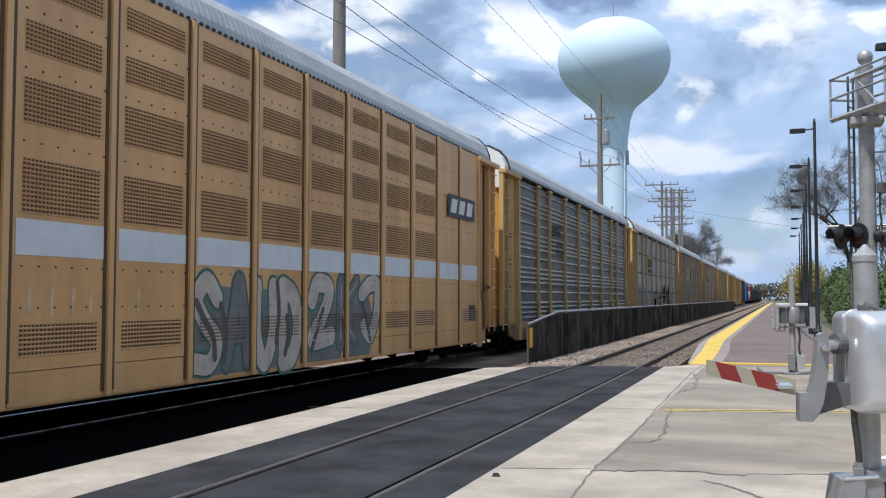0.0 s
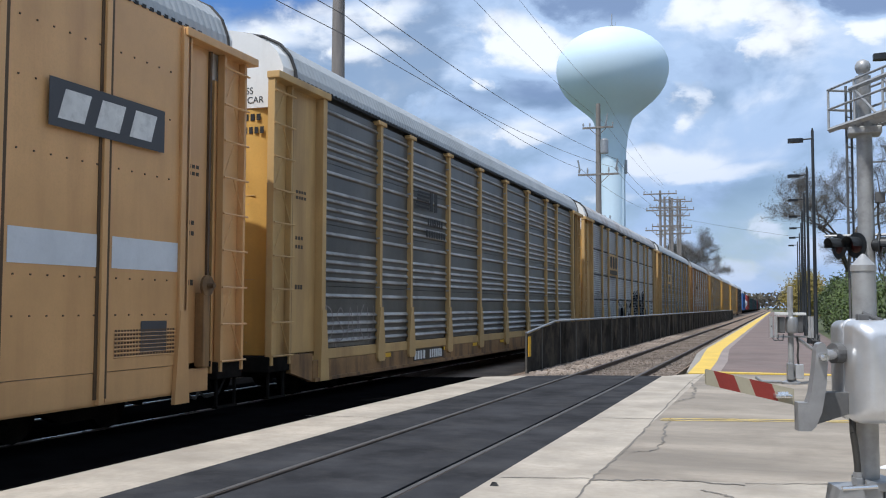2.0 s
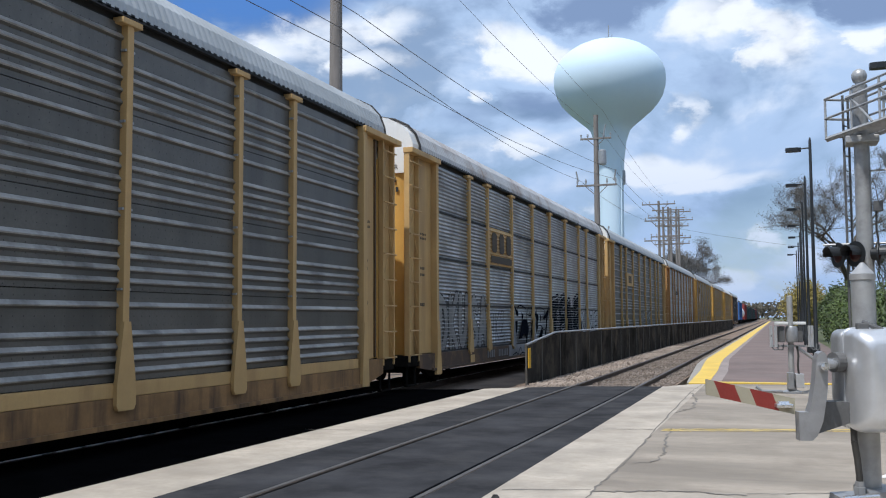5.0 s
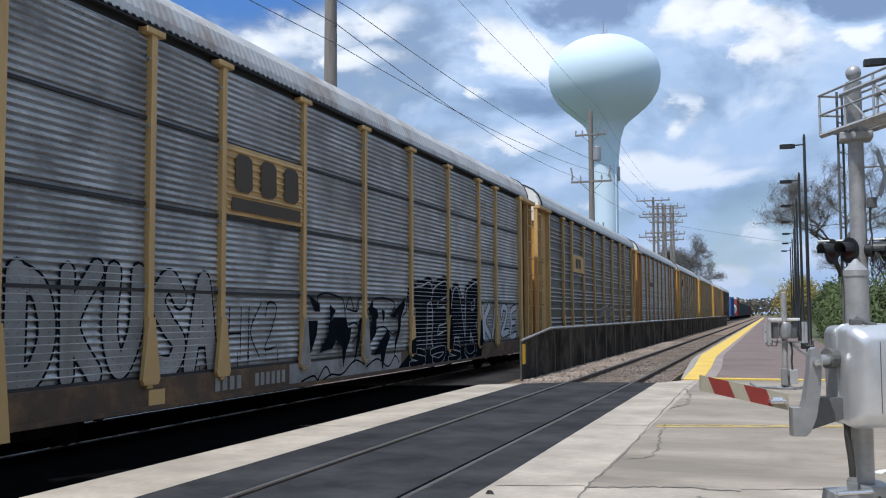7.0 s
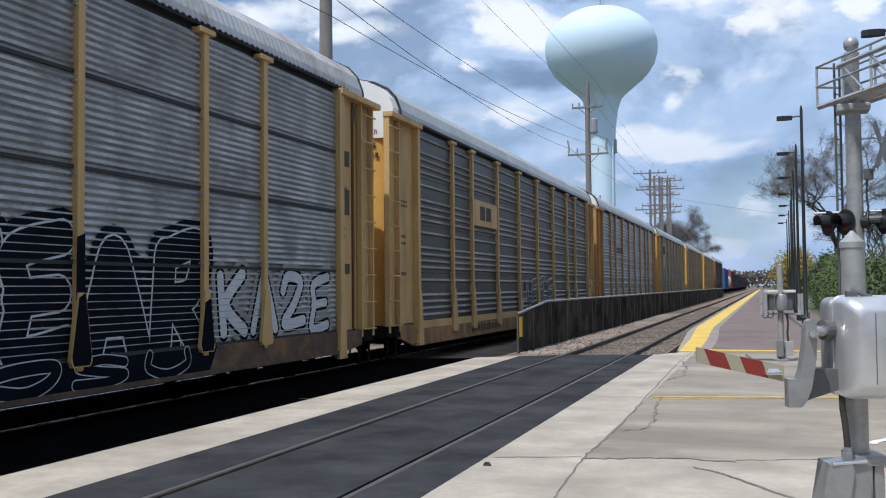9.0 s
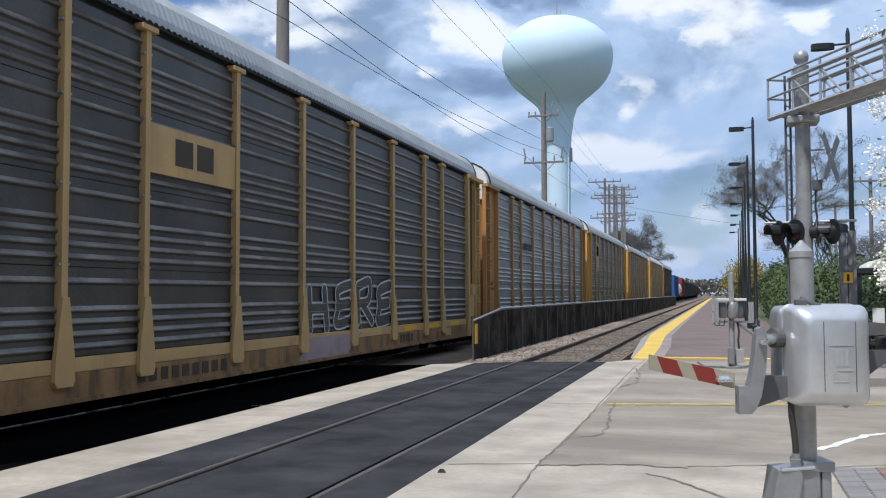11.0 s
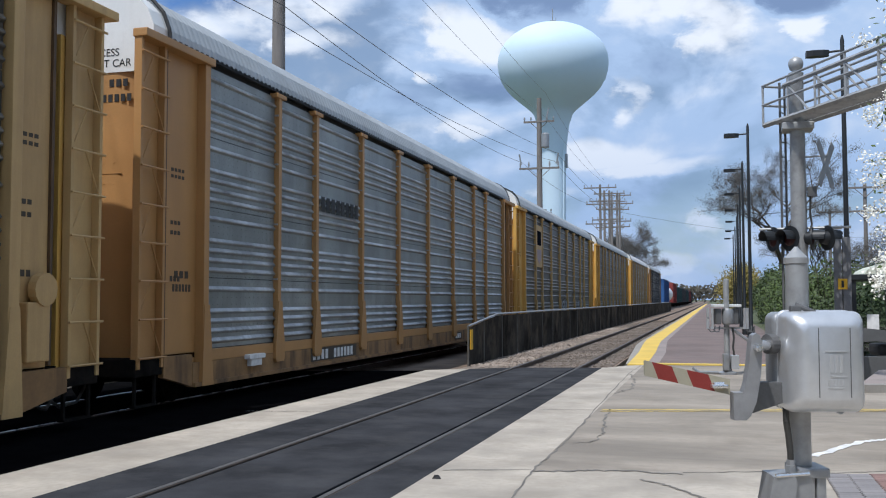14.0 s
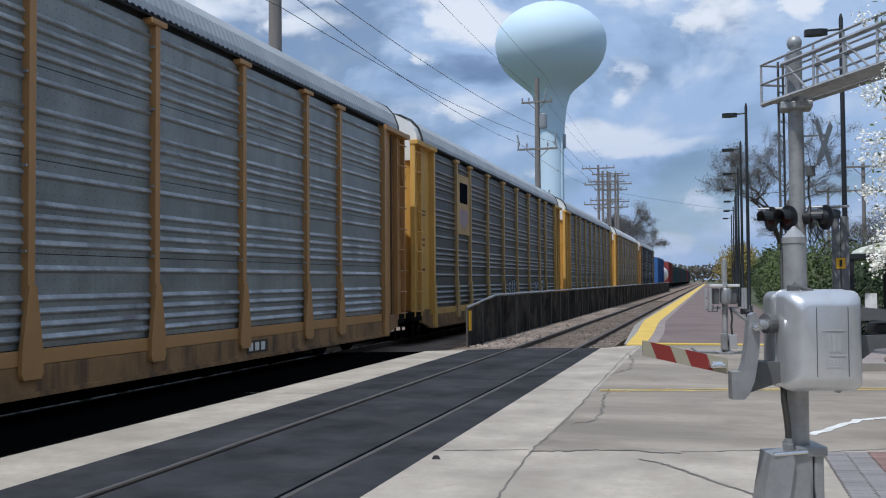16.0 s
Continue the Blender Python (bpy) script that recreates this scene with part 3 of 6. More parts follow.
def deck(name, edges, mat, label, lift=0.0):
    """edges: rows of (y, x left, x right); a sheet with depth that follows the platform's ramp."""
    vs, fs = [], []
    for y, a, b in edges:
        z = ramp_z(y) + lift
        vs += [(a, y, -0.3), (a, y, z), (b, y, z), (b, y, -0.3)]
    for i in range(len(edges) - 1):
        k = 4 * i
        fs += [(k + j, k + (j + 1) % 4, k + 4 + (j + 1) % 4, k + 4 + j) for j in range(4)]
    fs += [(0, 3, 2, 1), tuple(4 * (len(edges) - 1) + j for j in range(4))]
    return tagged(part(name, Mesh().add(vs, fs), mat), label, "platform", kind="structure")


deck("platform", [(25.3, -1.45, 2.3), (29, -1.6, 2.3), (33, -1.72, 2.3), (36, -1.78, 2.3), (330, -1.78, 2.3)], M["paver"], "grey-brown paved station platform")
deck("platform_edge", [(24.6, -2.08, -1.62), (29, -2.12, -1.64), (33, -2.26, -1.74), (36, -2.36, -1.8), (330, -2.36, -1.8)], M["yellow_tile"], "yellow tactile strip along the platform edge", 0.004)
deck("platform_edge", [(25.0, -1.5, 2.3), (25.32, -1.5, 2.3)], M["yellow_tile"], "yellow strip across the foot of the platform", 0.005)
deck("platform_edge", [(25.3, -1.66, -1.35), (29, -1.7, -1.35), (33, -1.78, -1.5), (36, -1.82, -1.6), (330, -1.82, -1.62)], M["paver_pale"], "pale paver border of the platform", 0.003)
deck("platform_wall", [(25.5, -2.2, -2.05), (33, -2.5, -2.2), (36, -2.56, -2.3), (330, -2.56, -2.3)], M["kerb"], "concrete edge of the platform", -0.05)

# ---------------------------------------------------------------- fence between the tracks
FENCE_X = -6.15
fence = thing("fence", "low dark mesh fence between the two tracks", "fence", pose(FENCE_X, 0, 0))
# the fence starts low at the crossing and rises to its full height
def fence_top(y):
    return 0.93 + 0.27 * min(1.0, max(0.0, (y - 24.6) / 3.5))


FY0, FY1 = 24.6, 150.0
post_m = Mesh().tube((0, 0, -0.14), (0, 0, 1.2), 0.028, n=8).mesh("post", M["fence_post"])
post_lo = Mesh().tube((0, 0, -0.14), (0, 0, 0.93), 0.03, n=8).mesh("post", M["fence_post"])
part("post", post_lo, None, fence, at=pose(0, FY0, 0))
y = FY0 + 1.75
while y < FY1:
    part("post", post_m, None, fence, at=pose(0, y, min(0, fence_top(y) - 1.2)))
    y += 2.4
rl = Mesh()
rl.pipe([(0, FY0, 0.93), (0, FY0 + 3.5, 1.2), (0, FY1, 1.2)], 0.03)
part("top_rail", rl, M["casting"], fence, "grey tubular top rail")
pts = [FY0, FY0 + 3.5, FY1]
mm = Mesh()
mm.prism([(FY0, -0.12), (FY1, -0.12), (FY1, 1.15), (FY0 + 3.5, 1.15), (FY0, 0.88)], -0.008, 0.008, "x")
part("infill", mm, M["fence_mesh"], fence, "dense dark mesh with dirt showing through")
part("marker", Mesh().box(-0.012, 0.012, -0.13, 0.13, -0.26, 0.26, bev=0.006), M["sign_yellow"], fence, "small yellow warning plate on the end post", at=pose(0.045, FY0 + 0.16, 0.58))

# ---------------------------------------------------------------- the train
PERIOD, SPEED, START = 26.88, 6.89, 29.13
HALF = 1.55                      # half the width of a car
SILL0, SILL1, PANEL1 = 0.31, 0.70, 5.42
POSTS = [0.36, 3.0, 4.76, 7.41, 10.1, 12.77, 15.47, 18.17, 19.93, 22.73]
CARS = []


def rib_profile(z0, z1, style):
    """The outline (x, z) of one corrugated sheet, ribs standing outwards."""
    pts = [(0.0, z0)]
    if style == "uniform":
        z, pitch = z0 + 0.05, 0.094
        while z + pitch < z1:
            pts += [(0.0, z), (0.03, z + 0.022), (0.036, z + 0.036), (0.0, z + 0.078)]
            z += pitch
    else:
        h = (z1 - z0)
        for f in (0.06, 0.20, 0.34, 0.48, 0.80):
            z = z0 + f * h
            pts += [(0.0, z), (0.034, z + 0.028), (0.042, z + 0.045), (0.0, z + 0.095)]
    pts.append((0.0, z1))
    return pts


def sheet(name, prof, y0, y1, mat):
    """A corrugated sheet from y0 to y1, 3 cm deep."""
    back = [(-0.03, prof[-1][1]), (-0.03, prof[0][1])]
    me = Mesh().prism(prof + back, y0, y1, "y").mesh(name, mat)
    # the ribs' crests and upper slopes are painted lighter, as if catching sky light
    me.materials.append(M["lit_rib_pale"] if mat in (M["galv_blue"], M["galv_pale"]) else M["lit_rib_brown"] if mat == M["galv_brown"] else M["lit_rib"])
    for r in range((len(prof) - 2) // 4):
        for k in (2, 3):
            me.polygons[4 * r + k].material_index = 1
    return me


ROOF = [(1.55, 5.46), (1.53, 5.60), (1.43, 5.86), (1.24, 6.07), (0.92, 6.23), (0.5, 6.32), (0.0, 6.35)]


def roof_mesh(y0, y1, ribs=True):
    m = Mesh()
    prof = ROOF + [(-x, z) for x, z in ROOF[::-1][1:]]
    n = len(prof)
    ys = [y0]
    y = y0
    step = 0.16
    vs, fs = [], []
    k = 0
    while y < y1 - 1e-6:
        for dy, lift in ((0.0, 0.0), (0.05, 0.012), (0.11, 0.012)):
            if y + dy < y1:
                vs.append((y + dy, lift if ribs else 0.0))
        y += step
    vs.append((y1, 0.0))
    verts = []
    for yy, lift in vs:
        for x, z in prof:
            d = Vector((x, z - 5.0)).normalized() * lift
            verts.append((x + d.x, yy, z + d.y))
    for i in range(len(vs) - 1):
        fs += [(i * n + j, i * n + j + 1, (i + 1) * n + j + 1, (i + 1) * n + j) for j in range(n - 1)]
    m.add(verts, fs)
    m.prism(prof, y0, y0 + 0.02, "y")
    m.prism(prof, y1 - 0.02, y1, "y")
    return m


def eave_teeth(car):
    """The open ends of the roof's corrugations along its lower edge."""
    m = Mesh()
    for k in range(150):
        y = -0.68 + 0.16 * k
        m.box(1.535, 1.562, y, y + 0.085, 5.445, 5.492)
    tagged(part("roof_edge", m, M["black"], car, "dark open ends of the roof corrugations"), kind="stuff")


def ladder(parent, y0, y1, z0, z1, x, mat):
    """A ladder standing on the flank at a car's end, with its rungs."""
    lad = part("ladder", Mesh().box(x - 0.09, x + 0.02, y0 - 0.03, y0 + 0.03, z0, z1, bev=0.008).box(x - 0.09, x + 0.02, y1 - 0.03, y1 + 0.03, z0, z1, bev=0.008)
               .box(x - 0.12, x - 0.09, y0, y1, z0 + 0.1, z1 + 0.01), mat, parent, "painted steel ladder")
    n = 9
    rung = Mesh().tube((0, y0 - 0.05, 0), (0, y1 + 0.05, 0), 0.016, n=6).mesh("rung", mat)
    for i in range(n):
        part("rung", rung, None, lad, at=pose(x + 0.05, 0, z0 + 0.15 + (z1 - z0 - 0.35) * i / (n - 1)))
    zig = Mesh()
    for i in range(n - 1):
        za, zb = (z0 + 0.15 + (z1 - z0 - 0.35) * k / (n - 1) for k in (i, i + 1))
        a, b = (y0, y1) if i % 2 else (y1, y0)
        zig.tube((x + 0.0, a, za), (x + 0.0, (a + b) / 2, zb), 0.012, n=5)
    tagged(part("brace", zig, mat, lad), kind="stuff")


def truck(parent, y):
    t = part("truck", Mesh().prism([(-1.35, 0.40), (-0.95, 0.62), (-0.3, 0.66), (0.3, 0.66), (0.95, 0.62), (1.35, 0.40), (1.2, 0.28), (0.85, 0.40), (0.35, 0.20), (-0.35, 0.20), (-0.85, 0.40), (-1.2, 0.28)], 0.95, 1.08, "x")
             .prism([(-1.35, 0.40), (-0.95, 0.62), (-0.3, 0.66), (0.3, 0.66), (0.95, 0.62), (1.35, 0.40), (1.2, 0.28), (0.85, 0.40), (0.35, 0.20), (-0.35, 0.20), (-0.85, 0.40), (-1.2, 0.28)], -1.08, -0.95, "x")
             .box(-1.0, 1.0, -0.2, 0.2, 0.3, 0.6, bev=0.03), M["under"], parent, "dark cast side frames", at=pose(0, y, 0))
    wheel = Mesh().lathe([(0.12, -0.07), (0.30, -0.05), (0.36, -0.06), (0.36, 0.04), (0.385, 0.045), (0.385, 0.07), (0.12, 0.07)], 20).mesh("wheel", M["under"])
    for dy in (-0.85, 0.85):
        for s in (-1, 1):
            part("wheel", wheel, None, t, at=pose(s * 0.76, dy, 0.365, 0, -90 * s, 0))
    axle = Mesh().tube((-0.76, 0, 0.365), (0.76, 0, 0.365), 0.07, n=8).mesh("axle", M["under"])
    for dy in (-0.85, 0.85):
        part("axle", axle, None, t, at=pose(0, dy, 0))


def bars(name, parent, x, y0, y1, z0, z1, n, mat, gap=0.35, label="plain bars of lettering"):
    """Lettering that stays plain: a row of upright bars."""
    m = Mesh()
    w = (y1 - y0) / n
    for i in range(n):
        m.box(x, x + 0.004, y0 + i * w, y0 + i * w + w * (1 - gap), z0, z1)
    return tagged(part(name, m, mat, parent, label), kind="stuff")


def stroke(m, pts, w, x, smooth_steps=5):
    """A painted line of width w on the plane x; pts are (y, z)."""
    path = []
    P = [pts[0]] + list(pts) + [pts[-1]]
    for i in range(1, len(P) - 2):
        p0, p1, p2, p3 = (Vector(q) for q in P[i - 1:i + 3])
        for k in range(smooth_steps):
            t = k / smooth_steps
            path.append(0.5 * ((2 * p1) + (p2 - p0) * t + (2 * p0 - 5 * p1 + 4 * p2 - p3) * t * t + (3 * p1 - p0 - 3 * p2 + p3) * t ** 3))
    path.append(Vector(pts[-1]))
    vs, fs = [], []
    for i, p in enumerate(path):
        d = path[min(i + 1, len(path) - 1)] - path[max(i - 1, 0)]
        d = d.normalized() if d.length > 1e-6 else Vector((1, 0))
        n = Vector((-d.y, d.x)) * w / 2
        vs += [(x, p.x + n.x, p.y + n.y), (x, p.x - n.x, p.y - n.y)]
    fs = [(2 * i, 2 * i + 1, 2 * i + 3, 2 * i + 2) for i in range(len(path) - 1)]
    m.add(vs, fs)


def underframe(car, length):
    part("centre_sill", Mesh().box(-0.3, 0.3, -1.4, length - 2.5, 0.5, 0.85), M["under"], car)
    for y in (1.5, 21.5):
        truck(car, y)
    for y0, y1 in ((-1.9, -1.2), (length - 2.6, length - 1.9)):
        c = part("coupler", Mesh().box(-0.12, 0.12, y0, y1, 0.55, 0.80, bev=0.03), M["under"], car)
    hose = Mesh()
    hose.pipe([(0.55, -1.2, 0.45), (0.6, -1.5, 0.2), (0.55, -1.8, 0.16), (0.5, -2.0, 0.3)], 0.022, 6)
    hose.pipe([(0.55, 24.3, 0.45), (0.6, 24.6, 0.2), (0.55, 24.8, 0.16), (0.5, 25.0, 0.3)], 0.022, 6)
    part("hose", hose, M["hose"], car, "black brake hose")
    for y in (-1.15, 24.2):
        steps = Mesh()
        for dy in (-0.25, 0.25):
            steps.box(HALF - 0.12, HALF - 0.08, y + dy - 0.02, y + dy + 0.02, 0.12, 0.75)
        steps.box(HALF - 0.16, HALF - 0.06, y - 0.27, y + 0.27, 0.12, 0.15)
        part("step", steps, M["under"], car, "dark stirrup step")
    brake = Mesh().tube((0.4, 9.0, 0.45), (0.4, 9.7, 0.45), 0.18, n=12).box(0.0, 0.5, 12.5, 13.6, 0.25, 0.6, bev=0.03).tube((0.2, 3.5, 0.4), (0.2, 21, 0.4), 0.03, n=6)
    part("brake_gear", brake, M["under"], car, "dark brake rigging")


def car_ends(car, tan, pale, cap):
    """The bays, ladders and doors at both ends of an auto rack."""
    for s, ya, yb, la, lb in ((-1, -0.7, 0.24, -1.45, -0.85), (1, 22.85, 23.6, 23.92, 24.5)):
        # recessed flank panel between the ladder and the last post
        y0, y1 = (ya, yb) if s < 0 else (ya, yb)
        part("end_panel", Mesh().box(HALF - 0.16, HALF - 0.1, y0, y1, SILL1 - 0.04, 5.33), pale, car, "painted end bay panel")
        part("end_post", Mesh().box(HALF - 0.14, HALF + 0.05, (y1 - 0.02) if s < 0 else (y0 - 0.08), (y1 + 0.14) if s < 0 else (y0 + 0.1), SILL0 + 0.1, 5.42, bev=0.012)
             .prism([((y1 - 0.05) if s < 0 else (y0 - 0.16), 0.3), ((y1 + 0.3) if s < 0 else (y0 + 0.18), 0.3), ((y1 + 0.16) if s < 0 else (y0 + 0.1), 1.55), ((y1) if s < 0 else (y0 - 0.06), 1.55)], HALF + 0.0, HALF + 0.06, "x"), pale, car)
        part("header", Mesh().box(HALF - 0.14, HALF + 0.09, min(la, y0) - 0.05, max(lb, y1) + 0.22, 5.32, 5.44, bev=0.015), pale, car, "painted header beam")
        ladder(car, la, lb, 0.66, 5.32, HALF - 0.02, pale)
        # the doors that close the end
        ye = -0.82 if s < 0 else 23.86
        door = part("end_door", Mesh().prism([(-1.43, ye - s * 0.05), (1.43, ye - s * 0.05), (1.43, ye), (1.40, ye + s * 0.10), (1.31, ye + s * 0.19), (1.15, ye + s * 0.25), (0.9, ye + s * 0.285),
                                                 (-0.9, ye + s * 0.285), (-1.15, ye + s * 0.25), (-1.31, ye + s * 0.19), (-1.40, ye + s * 0.10), (-1.43, ye)], SILL1 - 0.06, 4.93, "z"), tan, car, "painted radial end door with rounded corners", smooth=True)
        seams = Mesh()
        face = sorted((ye + s * 0.28, ye + s * 0.291))
        for z in (2.05, 3.45):
            seams.box(-1.0, 1.0, *face, z, z + 0.012)
        for z in (1.0, 1.9, 2.2, 3.3, 3.6, 4.8):
            for k in range(12):
                seams.box(-0.9 + 0.16 * k, -0.88 + 0.16 * k, *face, z, z + 0.02)
        seams.box(-0.012, 0.012, *face, SILL1, 4.9)
        part("seam", seams, pale, door)
        part("end_cap", Mesh().prism([(1.36, 4.93), (1.36, 5.45), (1.5, 5.47), (1.5, 5.6), (1.4, 5.84), (1.21, 6.04), (0.9, 6.2), (0.5, 6.29), (0, 6.32), (-0.5, 6.29), (-0.9, 6.2), (-1.21, 6.04), (-1.4, 5.84), (-1.5, 5.6), (-1.5, 5.47), (-1.36, 5.45), (-1.36, 4.93)], ye - 0.30, ye + 0.30, "y"), cap, car, "white end cap under the roof")
        # a near-black plate paints the shade between ladder and door
        part("recess_shade", Mesh().box(HALF - 0.34, HALF - 0.3, (la + 0.5) if s < 0 else y1 - 0.05, (y0 + 0.1) if s < 0 else lb - 0.1, 0.8, 5.3), M["shade_black"], car, "black plate painted for the shade behind the ladder")
        # shade at the bay's edge, painted as a dark strip
        part("edge_shade", Mesh().box(HALF - 0.13, HALF - 0.06, (y0 - 0.05) if s < 0 else y1, y0 if s < 0 else (y1 + 0.05), 0.84, 5.3), M["tan_dark"], car, "dark strip painted for the shade beside the end bay")
        rim = Mesh()
        prof = ROOF + [(-x, z) for x, z in ROOF[::-1][1:]]
        yr = -0.76 if s < 0 else 23.96
        rim.pipe([(x * 1.005, yr, z + 0.012) for x, z in prof], 0.028, 6)
        part("roof_rim", rim, M["black"], car, "dark rolled edge of the roof")
        # warning lettering on the white cap of the end that faces the crossing
        if s < 0:
            for line, z in (("EXCESS", 5.17), ("HEIGHT CAR", 5.01)):
                words = bpy.data.curves.new("lettering", "FONT")
                words.body, words.size, words.extrude, words.align_x = line, 0.16, 0.002, "CENTER"
                words.materials.append(M["black"])
                part("lettering", words, None, car, "black warning lettering", at=pose(0.68, ye - 0.303, z, 90))
        stencil = Mesh()
        yf = ye + s * 0.288
        for xa, xb, z, h, n in ((0.78, 1.12, 4.72, 0.11, 3), (0.66, 1.18, 4.5, 0.11, 5)):
            for k in range(n):
                xx = xa + (xb - xa) * k / n
                stencil.box(xx, xx + (xb - xa) / n * 0.65, yf - 0.004, yf + 0.004, z, z + h)
        tagged(part("lettering", stencil, M["black"], car, "plain dark bars of lettering on the door"), kind="stuff")
        note = Mesh()
        for xa, z, n, h in ((y0 + 0.18, 3.55, 4, 0.05), (y0 + 0.18, 3.45, 4, 0.05), (y0 + 0.18, 2.75, 3, 0.06), (y0 + 0.18, 2.6, 3, 0.06), (y0 + 0.18, 1.9, 3, 0.08)):
            for k in range(n):
                note.box(HALF - 0.099, HALF - 0.096, xa + 0.1 * k, xa + 0.1 * k + 0.07, z, z + h)
        tagged(part("lettering", note, M["brown_bar"], car, "small plain bars of stencilled data"), kind="stuff")
        # deck and bottom of the end
        part("end_sill", Mesh().box(-HALF + 0.1, HALF - 0.03, la - 0.05, lb + 0.05, 0.55, 0.8, bev=0.02), M["under"], car)


def auto_rack(label, flank, style, roof, tan, pale, post_mat, offset, posts=POSTS, seam=0.012, low=SILL0, sill="sill_tan", kick=True):
    """An enclosed car carrier: sill, posts, corrugated side sheets, ribbed roof, end bays, trucks."""
    car = thing("auto_rack", label, "railcar", pose(TRACK_FAR, START + offset, 0), "cars of the train")
    CARS.append((car, offset))
    part("side_sill", Mesh().box(HALF - 0.1, HALF, 0.0, 23.0, low, (SILL1 - 0.035) if kick else 0.805, bev=0.01).box(HALF - 0.12, HALF + 0.05, 0.0, 23.0, low - 0.01, low + 0.05)
         .prism([(-0.8, 0.5), (0.0, low), (0.0, 0.8), (-0.8, 0.8)], HALF - 0.1, HALF - 0.01, "x").prism([(23.9, 0.5), (23.0, low), (23.0, 0.8), (23.9, 0.8)], HALF - 0.1, HALF - 0.01, "x"),
         M[sill], car, "stained and rusted side sill")
    part("side_wall", Mesh().box(-HALF, -HALF + 0.08, 0, 23.0, SILL0, PANEL1), flank, car)
    part("floor", Mesh().box(-HALF + 0.08, HALF - 0.1, -0.7, 23.8, 0.74, 0.82), M["under"], car)
    # side sheets: four high in every bay
    foot = SILL1 + (0.16 if kick else 0.14)
    hts = [foot + (PANEL1 - 0.06 - foot) * k / 4 for k in range(5)]
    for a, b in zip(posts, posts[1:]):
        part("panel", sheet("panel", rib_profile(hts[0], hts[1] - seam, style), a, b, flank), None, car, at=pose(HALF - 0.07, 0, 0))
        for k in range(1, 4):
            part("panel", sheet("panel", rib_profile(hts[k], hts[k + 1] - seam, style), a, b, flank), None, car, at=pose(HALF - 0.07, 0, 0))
        if kick:
            part("kick_plate", Mesh().box(HALF - 0.1, HALF + 0.0, a + 0.1, b - 0.1, SILL1 - 0.03, SILL1 + 0.15, bev=0.01), pale, car)
    if not kick:
        for z in hts[:4]:
            part("joint", Mesh().box(HALF - 0.1, HALF - 0.03, posts[0], posts[-1], z - 0.04, z + 0.006), M["black"], car, "dark joint between the side sheets")
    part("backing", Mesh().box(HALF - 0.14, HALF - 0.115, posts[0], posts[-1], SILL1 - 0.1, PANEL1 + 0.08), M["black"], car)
    toe = low + (0.2 if kick else 0.32)
    pm = Mesh().box(HALF - 0.1, HALF + 0.03, -0.062, 0.062, SILL1 - 0.02, PANEL1 - 0.02, bev=0.01)
    pm.prism([(-0.15, toe), (0.15, toe), (0.19, toe + 0.07), (0.18, 0.85), (0.065, 1.6), (-0.065, 1.6), (-0.18, 0.85), (-0.19, toe + 0.07)], HALF + 0.001, HALF + 0.055, "x")
    pm.box(HALF - 0.1, HALF + 0.06, -0.2, 0.2, PANEL1 - 0.1, PANEL1 - 0.02, bev=0.01)
    pme = pm.mesh("post", post_mat)
    for y in posts[1:-1]:
        part("post", pme, None, car, at=pose(0, y, 0))
    bolts = Mesh()
    for y in posts[1:-1]:
        for z in (2.0, 3.0, 4.1, 5.0):
            for d in (-0.085, 0.085):
                bolts.box(HALF - 0.05, HALF + 0.02, y + d - 0.015, y + d + 0.015, z - 0.015, z + 0.015)
    tagged(part("bolts", bolts, M["casting"], car), kind="stuff")
    part("roof", roof_mesh(-0.75, 23.95), roof, car, "ribbed curved steel roof", smooth=False)
    eave_teeth(car)
    # a black strip paints the shade just below the roof's edge
    part("eave_shade", Mesh().box(HALF - 0.06, HALF + 0.012, 0.0, 22.9, PANEL1 + 0.01, PANEL1 + 0.05), M["black"], car)
    car_ends(car, tan, pale, M["white_car"])
    underframe(car, PERIOD)
    return car


